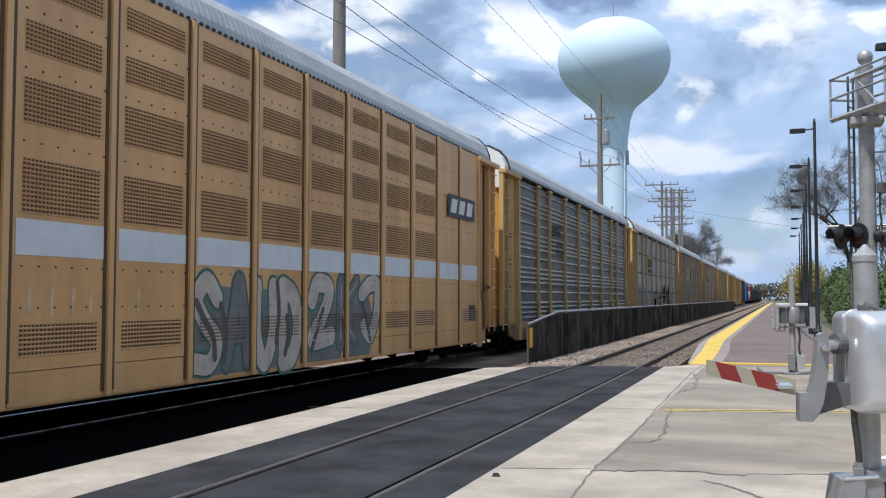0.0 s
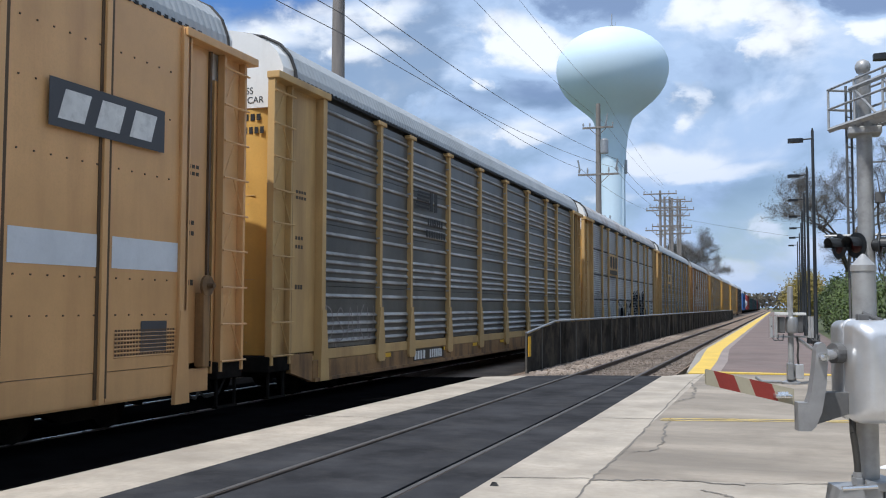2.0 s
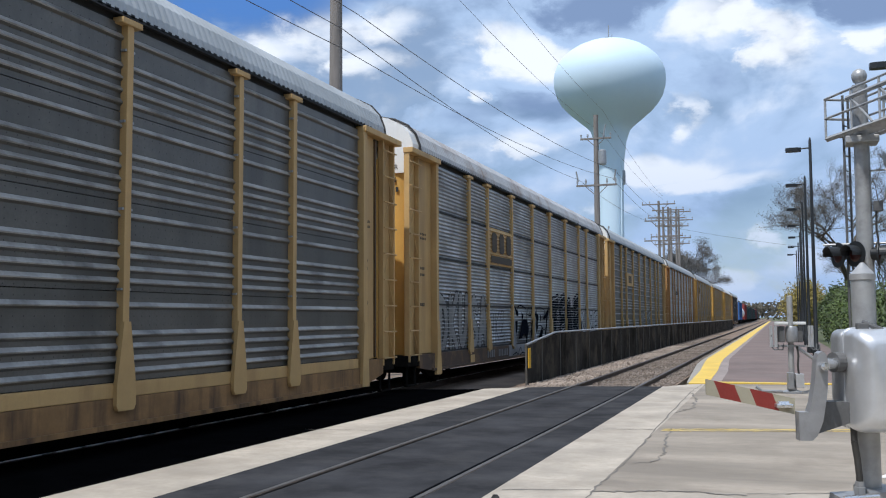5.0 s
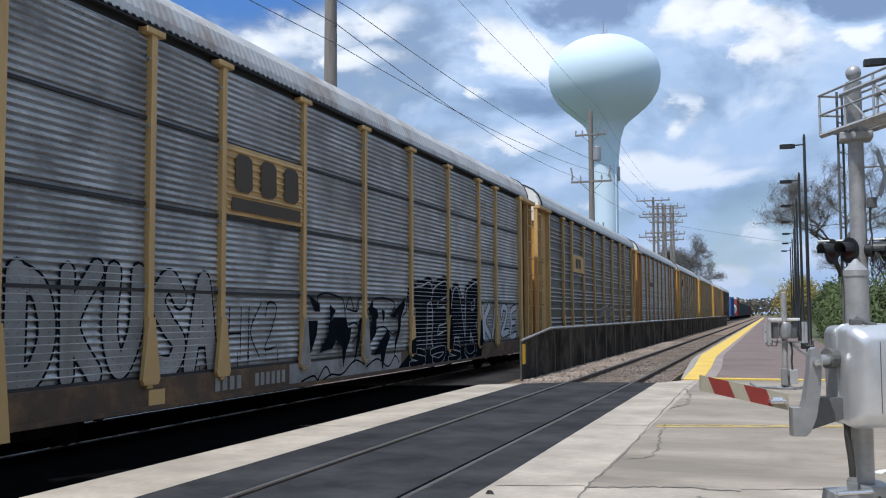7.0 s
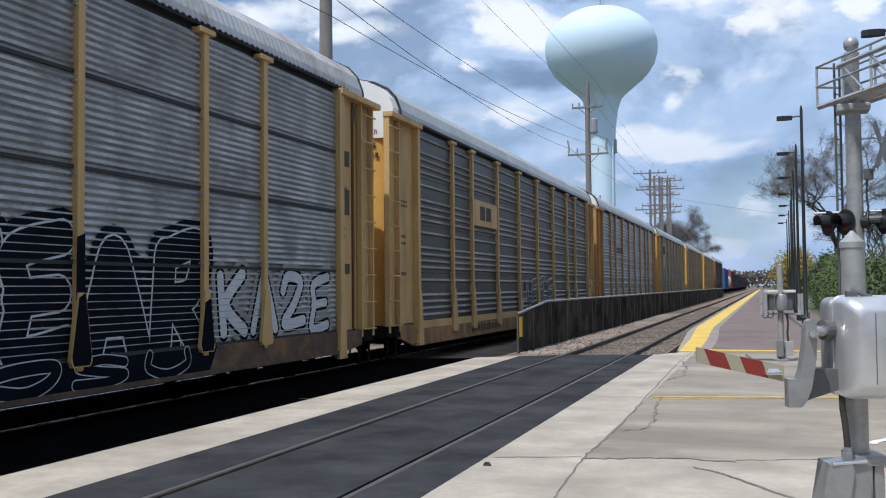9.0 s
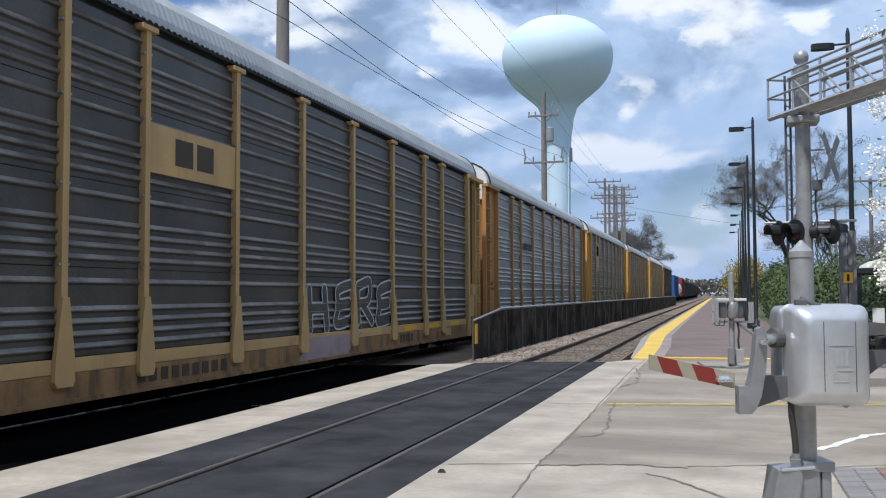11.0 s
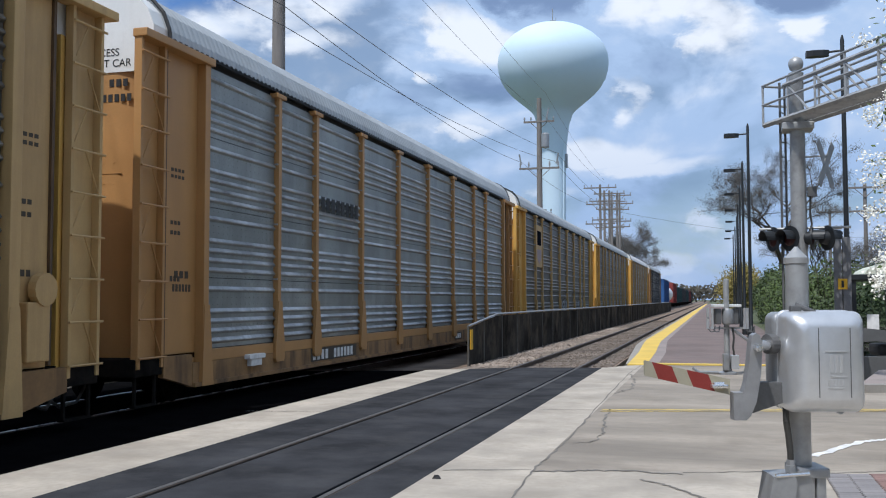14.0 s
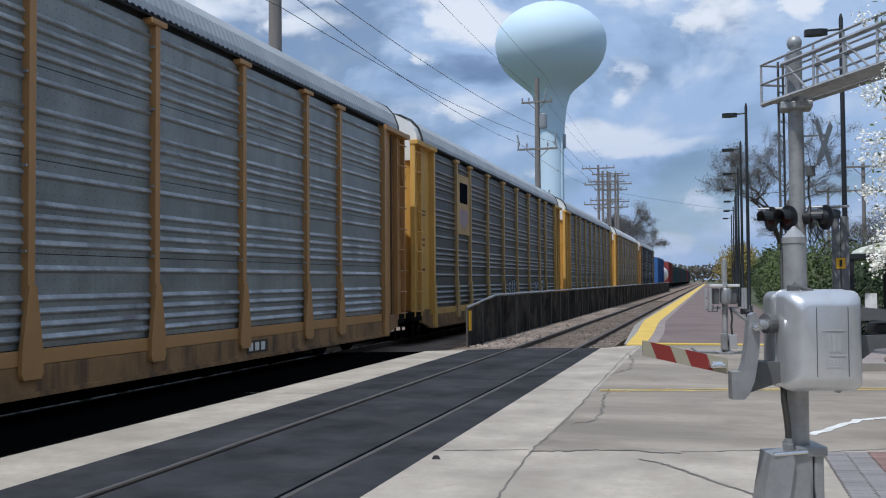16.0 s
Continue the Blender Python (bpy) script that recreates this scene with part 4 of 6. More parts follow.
def tan_rack(label, offset):
    """The older car with flat tan panels, louvred vents and a white band."""
    car = thing("auto_rack", label, "railcar", pose(TRACK_FAR, START + offset, 0), "cars of the train")
    CARS.append((car, offset))
    T = M["tan_paint"]
    step = 1.71
    ys = [22.95 - step * k for k in range(14)][::-1]
    part("side_sill", Mesh().box(HALF - 0.1, HALF - 0.02, -0.6, 23.6, 0.42, 0.84 - 0.1, bev=0.01), T, car)
    part("side_wall", Mesh().box(-HALF, -HALF + 0.08, 0, 23.0, SILL0, PANEL1), T, car)
    part("floor", Mesh().box(-HALF + 0.08, HALF - 0.1, -0.7, 23.8, 0.74, 0.82), M["under"], car)
    post = Mesh().box(HALF - 0.04, HALF + 0.05, -0.075, 0.02, 0.44, 5.46, bev=0.008).mesh("post", T)
    gap = Mesh().box(HALF - 0.03, HALF + 0.012, 0.02, 0.105, 0.5, 5.46).box(HALF - 0.03, HALF + 0.012, -0.125, -0.075, 0.5, 5.46).mesh("joint", M["tan_dark"])
    for k, (a, b) in enumerate(zip(ys, ys[1:])):
        pan = part("panel", Mesh().box(HALF - 0.06, HALF, a, b, 0.84 - 0.02, 5.46), T, car)
        foot = part("foot_plate", Mesh().box(HALF - 0.06, HALF - 0.005, a + 0.1, b - 0.08, 0.45, 0.84 - 0.03), T, car)
        # louvred vents
        last = k >= len(ys) - 3
        rows = [(0.97, 1.32), (2.52, 3.12), (3.5, 4.02), (4.28, 4.66), (4.95, 5.3)]
        if last:
            rows = [(0.97, 1.32)]
        vent, holes = Mesh(), Mesh()
        for z0, z1 in rows:
            if last and k < len(ys) - 2:
                continue
            n = int((z1 - z0) / 0.05)
            for i in range(n):
                z = z0 + 0.05 * i
                lip = -0.001 if 9.0 < a < 15.0 and z0 < 1.0 else 0.012
                vent.add([(HALF + min(0.001, lip), a + 0.24, z), (HALF + min(0.001, lip), b - 0.18, z), (HALF + lip, b - 0.18, z + 0.008), (HALF + lip, a + 0.24, z + 0.008), (HALF + min(0.001, lip), a + 0.24, z + 0.022), (HALF + min(0.001, lip), b - 0.18, z + 0.022)],
                         [(0, 1, 2, 3), (3, 2, 5, 4)])
                yy = a + 0.24
                while yy < b - 0.22:
                    holes.add([(HALF + 0.009, yy, z + 0.024), (HALF + 0.009, yy + 0.042, z + 0.024), (HALF + 0.009, yy + 0.042, z + 0.047), (HALF + 0.009, yy, z + 0.047)], [(0, 1, 2, 3)])
                    yy += 0.06
        if vent.v:
            v = tagged(part("vent", holes, M["tan_dark"], car, "dark louvred vent"), kind="stuff")
            tagged(part("louvre", vent, T, v), kind="stuff")
        if k < len(ys):
            part("reflector", Mesh().box(HALF + 0.001, HALF + 0.006, a + 0.16, b - 0.12, 2.07, 2.46), M["reflector"], car, "pale reflective band")
        riv = Mesh()
        for z in (1.5, 1.95, 3.3, 4.1, 4.75):
            for q in range(6):
                yy = a + 0.25 + (b - a - 0.4) * q / 5
                riv.box(HALF, HALF + 0.012, yy - 0.010, yy + 0.010, z - 0.010, z + 0.010)
        tagged(part("rivets", riv, M["tan_dark"], car), kind="stuff")
        part("post", post, None, car, at=pose(0, a, 0))
        part("joint", gap, None, car, at=pose(0, a, 0))
    part("post", post, None, car, at=pose(0, ys[-1], 0))
    # dark badge with a pale plain device
    y0, y1 = 20.2, 22.35
    b = part("badge", Mesh().box(HALF + 0.05, HALF + 0.056, y0, y1, 3.62, 4.17), M["grey_car"], car, "dark badge with plain pale shapes")
    d = Mesh()
    for k in range(3):
        d.prism([(y0 + 0.14 + 0.64 * k, 3.72), (y0 + 0.58 + 0.64 * k, 3.72), (y0 + 0.70 + 0.64 * k, 4.07), (y0 + 0.26 + 0.64 * k, 4.07)], HALF + 0.056, HALF + 0.06, "x")
    tagged(part("device", d, M["white_paint"], b), kind="stuff")
    small = part("plate", Mesh().box(HALF + 0.002, HALF + 0.008, 22.0, 22.55, 1.02, 1.42), M["grey_car"], car, "small dark data plate")
    part("roof", roof_mesh(-0.75, 23.95), M["roof_metal"], car, "ribbed curved grey roof")
    eave_teeth(car)
    car_ends(car, T, T, M["white_car"])
    hb = part("hand_brake", Mesh().tube((HALF + 0.02, 23.45, 1.9), (HALF + 0.06, 23.45, 1.9), 0.15, n=16).tube((HALF + 0.06, 23.45, 1.9), (HALF + 0.16, 23.45, 1.9), 0.04, n=8).box(HALF - 0.1, HALF + 0.05, 23.36, 23.52, 0.75, 1.8, bev=0.02), M["sill_tan"], car, "pale hand brake wheel and housing")
    underframe(car, PERIOD)
    return car


FORMS = {
    "S": [[(0.88, 0.80), (0.5, 1.0), (0.12, 0.78), (0.42, 0.52), (0.86, 0.28), (0.6, 0.03), (0.05, 0.05)]],
    "A": [[(0.05, 0.0), (0.3, 0.6), (0.5, 1.0), (0.7, 0.6), (0.92, 0.0)], [(0.25, 0.34), (0.75, 0.34)]],
    "U": [[(0.14, 1.0), (0.1, 0.4), (0.45, 0.02), (0.86, 0.4), (0.88, 1.0)]],
    "D": [[(0.15, 0.0), (0.18, 1.0)], [(0.18, 1.0), (0.7, 0.86), (0.9, 0.45), (0.6, 0.08), (0.15, 0.02)]],
    "Z": [[(0.08, 0.72), (0.3, 1.0), (0.85, 0.9), (0.55, 0.45), (0.1, 0.06), (0.95, 0.1)]],
    "K": [[(0.15, 1.0), (0.2, 0.0)], [(0.92, 1.05), (0.3, 0.5), (0.92, 0.0)]],
    "J": [[(0.1, 0.8), (0.5, 0.98), (0.95, 0.95), (0.88, 0.4), (0.55, 0.02), (0.2, 0.2)]],
    "T": [[(0.0, 0.86), (0.5, 0.9), (1.0, 1.0)], [(0.35, 0.9), (0.3, 0.0)], [(0.7, 0.95), (0.62, 0.0)]],
    "E": [[(0.9, 1.1), (0.2, 0.92), (0.25, 0.5), (0.15, 0.0), (0.9, 0.06)], [(0.2, 0.5), (0.8, 0.55)]],
    "R": [[(0.15, 0.0), (0.2, 1.0)], [(0.2, 1.0), (0.9, 1.15), (0.8, 0.6), (0.3, 0.5)], [(0.4, 0.5), (0.95, -0.05)]],
    "H": [[(0.12, 0.0), (0.15, 1.0)], [(0.88, 0.0), (0.85, 1.0)], [(0.15, 0.5), (0.85, 0.5)]],
}


def fat_stroke(m, pts, w, x, steps=7):
    """A broad painted line with round joints, each piece a hair above the one before."""
    path = []
    P = [pts[0]] + list(pts) + [pts[-1]]
    for i in range(1, len(P) - 2):
        p0, p1, p2, p3 = (Vector(q) for q in P[i - 1:i + 3])
        for k in range(steps):
            t = k / steps
            path.append(0.5 * ((2 * p1) + (p2 - p0) * t + (2 * p0 - 5 * p1 + 4 * p2 - p3) * t * t + (3 * p1 - p0 - 3 * p2 + p3) * t ** 3))
    path.append(Vector(pts[-1]))
    for i, p in enumerate(path):
        m.add([(x, p.x + w / 2 * math.cos(math.pi * k / 6), p.y + w / 2 * math.sin(math.pi * k / 6)) for k in range(12)], [tuple(range(12))])
        x += 0.00001
        if i + 1 < len(path):
            q = path[i + 1]
            d = (q - p).normalized() * w / 2
            m.add([(x, p.x - d.y, p.y + d.x), (x, p.x + d.y, p.y - d.x), (x, q.x + d.y, q.y - d.x), (x, q.x - d.y, q.y + d.x)], [(0, 1, 2, 3)])
            x += 0.00001


def sprayed(car, text, y0, y1, z0, z1, x, fill, line, label, wide=0.22, edge=0.05, halo=None, spread=0.2, seed=1, drips=True, shaded="", shade=None):
    """Spray-painted letter forms: fat strokes over a wider edge, and over a coloured haze where there is one."""
    r = random.Random(seed)
    w = (y1 - y0) / len(text)
    inner, outer, back, dim = Mesh(), Mesh(), Mesh(), Mesh()
    k = 0
    for i, ch in enumerate(text):
        lean, up = r.uniform(-0.08, 0.08), r.uniform(-0.06, 0.06)
        for run in FORMS[ch]:
            pts = [(y0 + (i + 0.08 + 0.84 * u + lean * v) * w, z0 + (z1 - z0) * (0.06 + 0.88 * v + up)) for u, v in run]
            f = wide * r.uniform(0.85, 1.2)
            if halo:
                fat_stroke(back, pts, f + spread, x + 0.00005 * k)
            fat_stroke(outer, pts, f + 2 * edge, x + 0.0018 + 0.00005 * k)
            fat_stroke(dim if ch in shaded else inner, pts, f, x + 0.0036 + 0.00005 * k)
            k += 1
        if drips:
            for _ in range(2):
                yy = y0 + (i + r.random()) * w
                stroke(outer, [(yy, z0 + 0.1), (yy + 0.01, z0 - r.uniform(0.02, 0.14))], 0.022, x + 0.0018 + 0.00005 * k)
                k += 1
    gr = tagged(part("graffiti", inner, fill, car, label), kind="stuff")
    tagged(part("outline", outer, line, gr), kind="stuff")
    if dim.v:
        tagged(part("shading", dim, shade, gr), kind="stuff")
    if halo:
        tagged(part("haze", back, halo, gr), kind="stuff")


M["spray_faint"] = material("spray_faint", (0.26, 0.235, 0.23), 0.7, var=0.3, scale=3, fine=20)
M["spray_mid"] = material("spray_mid", (0.25, 0.25, 0.252), 0.7, var=0.25, scale=1.5, fine=20, dirt=(0.1, 0.085, 0.07), dirt_amount=0.6)
M["spray_grey"] = material("spray_grey", (0.17, 0.17, 0.17), 0.7, var=0.2, scale=2, fine=20)
FX = HALF + 0.002     # painted devices stand on the ribs' crests


def badge_patch(car, y0, y1, z0, z1, mat, label):
    return part("patch", Mesh().box(HALF - 0.012, FX, y0, y1, z0, z1), mat, car, label)


# the cars in their order, the first one nearest to the camera
car = tan_rack("tan louvred auto rack with a white band and spray paint", -PERIOD)
M["spray_pale"] = material("spray_pale", (0.52, 0.45, 0.39), 0.6, var=0.15, scale=2, fine=20, dirt=(0.26, 0.23, 0.21), dirt_amount=0.6)
M["spray_shade"] = material("spray_shade", (0.10, 0.092, 0.085), 0.7, var=0.2, scale=2, fine=20)
M["chalk"] = material("chalk", (0.62, 0.46, 0.30), 0.8, var=0.2, scale=6, fine=30)
SX = HALF + 0.003
# grey coats behind the letters, also on the foot plates below them
for ya, yb, zt in ((9.33, 10.86, 1.75), (11.02, 12.3, 1.7), (12.75, 14.26, 1.7), (14.46, 15.6, 1.66)):
    part("spray_coat", Mesh().prism([(ya, 0.50), (yb - 0.1, 0.50), (yb, 0.80), (yb, zt - 0.3), (yb - 0.2, zt), (ya + 0.25, zt + 0.05), (ya, zt - 0.2)], HALF + 0.0005, HALF + 0.0025, "x"), M["spray_grey"], car, "grey sprayed coat")
sprayed(car, "SA", 9.3, 10.95, 0.55, 1.92, SX, M["spray_pale"], M["grey_car"], "pale grey sprayed letter forms with dark edges", 0.3, 0.02, M["spray_teal"], 0.1, 3, False, "A", M["spray_grey"])
sprayed(car, "UD", 10.95, 12.6, 0.55, 1.94, SX, M["spray_pale"], M["grey_car"], "pale grey sprayed letter forms with dark edges", 0.3, 0.02, M["spray_teal"], 0.1, 4, False)
sprayed(car, "ZKJ", 12.8, 16.0, 0.72, 1.9, SX, M["spray_pale"], M["grey_car"], "pale grey sprayed letter forms with teal haze", 0.3, 0.02, M["spray_teal"], 0.1, 5, False, "K", M["spray_grey"])
sprayed(car, "ZKJ", 12.8, 16.0, 0.72, 1.9, SX + 0.002, M["spray_white"], M["spray_white"], "thin white sprayed highlights", 0.012, 0.004, None, 0.0, 5, False)
fold = Mesh()
for i, run in enumerate(([(9.42, 1.55), (9.62, 1.3), (9.85, 1.05), (9.9, 0.75)], [(10.05, 1.5), (10.2, 1.1), (10.15, 0.7)], [(10.95, 1.7), (10.9, 1.2), (11.0, 0.75)], [(11.72, 1.85), (11.78, 1.4), (11.7, 0.9)],
                         [(12.05, 1.3), (12.1, 1.0), (12.0, 0.7)], [(12.95, 0.7), (13.2, 1.1), (13.4, 1.4)], [(14.2, 1.2), (14.3, 0.9)], [(15.1, 1.5), (15.3, 1.2), (15.5, 0.8)])):
    fat_stroke(fold, run, 0.12, SX + 0.0048 + 0.0001 * i)
tagged(part("graffiti", fold, M["spray_shade"], car, "dark sprayed shading within the letters"), kind="stuff")
for ya in (6.2, 6.55, 6.9, 7.2, 8.1):
    part("chalk_mark", Mesh().box(HALF + 0.001, HALF + 0.004, ya, ya + 0.05, 1.42, 1.72), M["chalk"], car, "faint chalk mark")

car = auto_rack("grey corrugated auto rack with tan posts and dark stripes", M["galv"], "grouped", M["roof_metal"], M["yellow_car"], M["pale_tan"], M["pale_tan"], 0.0)
lg = Mesh()
for k in range(5):
    lg.box(FX, FX + 0.004, 5.05 + 0.04 * k, 5.95, 3.86 + 0.085 * k, 3.905 + 0.085 * k)
tagged(part("emblem", lg, M["black"], car, "dark emblem of plain stripes"), kind="stuff")
bars("lettering", car, FX, 6.0, 6.62, 3.84, 4.28, 2, M["black"])
bars("lettering", car, FX, 5.85, 6.95, 3.5, 3.66, 7, M["black"])
bars("lettering", car, FX, 5.75, 7.15, 3.22, 3.38, 8, M["black"])
part("plate", Mesh().box(HALF + 0.003, HALF + 0.008, 4.95, 7.0, 0.40, 0.66), M["brown_bar"], car, "dark stencil plate on the sill")
bars("lettering", car, HALF + 0.009, 5.0, 5.75, 0.43, 0.62, 4, M["white_paint"])
bars("lettering", car, HALF + 0.009, 6.0, 6.9, 0.43, 0.62, 6, M["white_paint"])
for y in (3.4, 6.9, 9.6, 12.3):
    part("marker", Mesh().box(HALF + 0.003, HALF + 0.008, y - 0.2, y + 0.2, 0.57, 0.65), M["sign_yellow"], car, "yellow reflective marker")
sprayed(car, "DSAKU", 0.5, 2.8, 0.95, 1.65, HALF - 0.036, M["spray_faint"], M["spray_faint"], "faint scrawled pale lines", 0.02, 0.006, None, 0, 21)

car = auto_rack("blue-grey corrugated auto rack covered with dark and white spray paint", M["galv_pale"], "uniform", M["roof_rust"], M["yellow_car"], M["pale_tan"], M["pale_tan"], PERIOD, seam=0.035, low=0.41, sill="sill_brown", kick=False)
pt = badge_patch(car, POSTS[2] + 0.07, POSTS[3] - 0.07, 3.14, 4.2, M["pale_tan"], "tan badge panel with plain dark shapes")
for k in range(9):
    part("rib", Mesh().prism([(FX, 3.2 + 0.11 * k), (FX + 0.03, 3.23 + 0.11 * k), (FX, 3.27 + 0.11 * k)], POSTS[2] + 0.08, POSTS[3] - 0.08, "y"), M["pale_tan"], pt)
dv = Mesh()
for k in range(3):
    y = POSTS[2] + 0.3 + 0.78 * k
    dv.prism([(y, 3.55), (y + 0.12, 3.5), (y + 0.4, 3.5), (y + 0.52, 3.58), (y + 0.5, 4.02), (y + 0.38, 4.08), (y + 0.1, 4.08), (y, 4.0)], FX + 0.03, FX + 0.034, "x")
tagged(part("device", dv, M["brown_bar"], pt), kind="stuff")
part("device", Mesh().box(FX + 0.03, FX + 0.034, POSTS[2] + 0.2, POSTS[3] - 0.2, 3.2, 3.4), M["brown_bar"], pt)
G = HALF + 0.058
DEEP = HALF - 0.0415      # just under the crests, which stay bare
sprayed(car, "DKU", 0.5, 2.9, 0.8, 2.15, DEEP, M["galv_pale"], M["navy"], "navy outlined letter forms on bare metal", 0.26, 0.035, None, 0, 11)
sprayed(car, "SA", 3.1, 4.7, 0.8, 2.15, DEEP, M["galv_pale"], M["navy"], "navy outlined letter forms on bare metal", 0.26, 0.035, None, 0, 12)
sprayed(car, "HKZ", 4.9, 6.6, 0.95, 1.85, DEEP, M["navy"], M["navy"], "thin dark scribble on bare metal", 0.015, 0.006, None, 0, 15)
# pale and dark coats sprayed over the sill and the post feet
part("spray_coat", Mesh().box(HALF + 0.001, HALF + 0.004, 6.9, 12.1, 0.47, 0.80), M["spray_mid"], car, "pale spray paint over the sill")
part("spray_coat", Mesh().prism([(11.9, 0.465), (12.75, 0.802), (18.5, 0.802), (18.3, 0.465)], HALF + 0.002, HALF + 0.005, "x"), M["navy"], car, "dark spray paint over the sill")
for y, m, top in ((7.41, "spray_mid", 1.6), (10.1, "spray_mid", 1.6), (12.77, "navy", 1.1), (15.47, "navy", 1.6), (18.17, "navy", 1.5)):
    w = 0.19 - 0.125 * (top - 0.85) / 0.77 - 0.012
    part("spray_coat", Mesh().prism([(y - 0.14, 0.745), (y + 0.14, 0.745), (y + 0.17, 0.85), (y + w, top), (y - w, top - 0.06), (y - 0.17, 0.85)], HALF + 0.056, HALF + 0.059, "x"), M[m], car, "spray paint over a post foot")


def dark_letters(y0, y1, shapes, lines):
    """Angular dark strokes of big letters, in shares of a bay's width and height."""
    to = lambda u, v: (y0 + (y1 - y0) * u, 0.95 + 1.04 * v)
    m = Mesh()
    for sh in shapes:
        m.prism([to(*p) for p in sh], HALF + 0.006, HALF + 0.009, "x")
    for ln in lines:
        stroke(m, [to(*p) for p in ln], 0.035, HALF + 0.01)
    part("graffiti", m, M["navy"], car, "dark spray-painted letter strokes on bare metal")


dark_letters(7.56, 9.95, (
    [(0, 0.55), (0.17, 0.55), (0.15, 0.3), (0.1, 0.15), (0.05, 0), (0, 0)],
    [(0, 1), (0.06, 0.95), (0.2, 0.84), (0.2, 0.7), (0.12, 0.7)],
    [(0.38, 0.83), (0.48, 0.72), (0.38, 0.5)],
    [(0.2, 0), (0.35, 0.3), (0.37, 0.5), (0.45, 0.6), (0.68, 0.6), (0.72, 0.4), (0.78, 0.42), (0.76, 0.2), (0.68, 0), (0.63, -0.3), (0.6, 0.05), (0.5, 0.2), (0.42, 0.05)],
    [(1, 0.6), (0.95, 0.15), (0.83, -0.3), (0.88, 0.1), (0.94, 0.55)]),
    ([(0.2, 0.7), (0.16, 0.95), (0.3, 1.02), (0.5, 0.98), (0.62, 0.9), (0.66, 0.6)], [(0.66, 0.72), (0.75, 0.98), (0.85, 0.7), (0.93, 0.98), (0.9, 0.72), (0.7, 0.75)],
     [(-0.1, -0.45), (0.1, -0.38), (0.2, -0.5), (0.4, -0.4), (0.6, -0.42), (0.85, -0.2), (1.05, -0.3)], [(0.72, 0.45), (0.85, 0.5), (0.95, 0.35), (0.8, 0.15)], [(0.15, -0.5), (0.3, -0.25), (0.4, -0.42)]))
dark_letters(10.26, 12.62, (
    [(0, 0.75), (0.1, 0.95), (0.1, 0.8), (0.2, 0.75), (0.22, 0.6), (0.18, 0.55), (0.18, 0.3), (0.05, 0.1), (-0.06, -0.3), (0, 0.15), (0.05, 0.4), (0.08, 0.6)],
    [(0.3, 0.75), (0.37, 0.72), (0.37, 0.6), (0.33, 0.48)],
    [(0.5, 0.62), (0.75, 0.86), (0.85, 0.96), (0.88, 0.85), (0.78, 0.6), (0.75, 0.3), (0.66, 0.05), (0.6, -0.2), (0.62, 0.1), (0.7, 0.4), (0.7, 0.65), (0.6, 0.58)],
    [(0.12, -0.15), (0.3, 0.15), (0.45, 0.36), (0.5, 0.2), (0.4, -0.05), (0.32, -0.45), (0.27, -0.12)]),
    ([(0.12, 0.95), (0.3, 0.98), (0.5, 0.95), (0.62, 0.85), (0.55, 0.7)], [(0.1, 0.35), (0.35, 0.4), (0.55, 0.25), (0.75, 0.35)], [(-0.05, -0.35), (0.2, -0.22), (0.45, -0.4), (0.62, -0.2), (0.72, -0.35)], [(0.8, 0.6), (0.92, 0.75), (0.88, 0.98), (0.78, 0.85)]))
part("spray_coat", Mesh().prism([(12.95, 0.86), (18.1, 0.86), (18.3, 1.5), (17.9, 2.1), (17.0, 1.95), (16.3, 2.25), (15.6, 2.0), (14.9, 2.3), (14.0, 1.95), (13.2, 1.95), (12.85, 1.5)], DEEP - 0.006, DEEP - 0.002, "x"), M["navy"], car, "dark sprayed coat behind the letters")
part("spray_coat", Mesh().prism([(15.38, 0.86), (15.56, 0.86), (15.54, 2.3), (15.4, 2.25)], HALF + 0.031, HALF + 0.034, "x"), M["navy"], car, "dark sprayed coat over a post")
sprayed(car, "TEAR", 12.9, 18.2, 0.86, 2.2, DEEP, M["navy"], M["spray_white"], "large navy sprayed letter forms edged in white", 0.42, 0.028, M["navy"], 0.3, 13)
sprayed(car, "SJSU", 12.5, 18.0, 0.48, 0.8, HALF + 0.006, M["navy"], M["spray_white"], "lower parts of the navy letters on the sill", 0.13, 0.014, None, 0, 16, False)
sprayed(car, "KAZE", 18.5, 22.5, 0.9, 1.85, DEEP, M["spray_white"], M["navy"], "white and navy sprayed letter forms", 0.17, 0.05, M["galv_pale"], 0.3, 14)
bars("lettering", car, HALF + 0.004, 4.6, 5.4, 0.52, 0.72, 4, M["galv_pale"])
bars("lettering", car, HALF + 0.004, 5.75, 6.8, 0.52, 0.72, 6, M["galv_pale"])
part("marker", Mesh().box(HALF + 0.003, HALF + 0.02, 3.0, 3.35, 0.42, 0.66, bev=0.006), M["pale_tan"], car, "tan card holder on the sill")
for k, z in enumerate((4.0, 3.05, 1.9)):
    part("patch", Mesh().box(HALF - 0.1, HALF - 0.094, 23.05, 23.5, z, z + (0.3, 0.5, 0.2)[k]), M["brown_bar"], car, "painted-out brown rectangle")

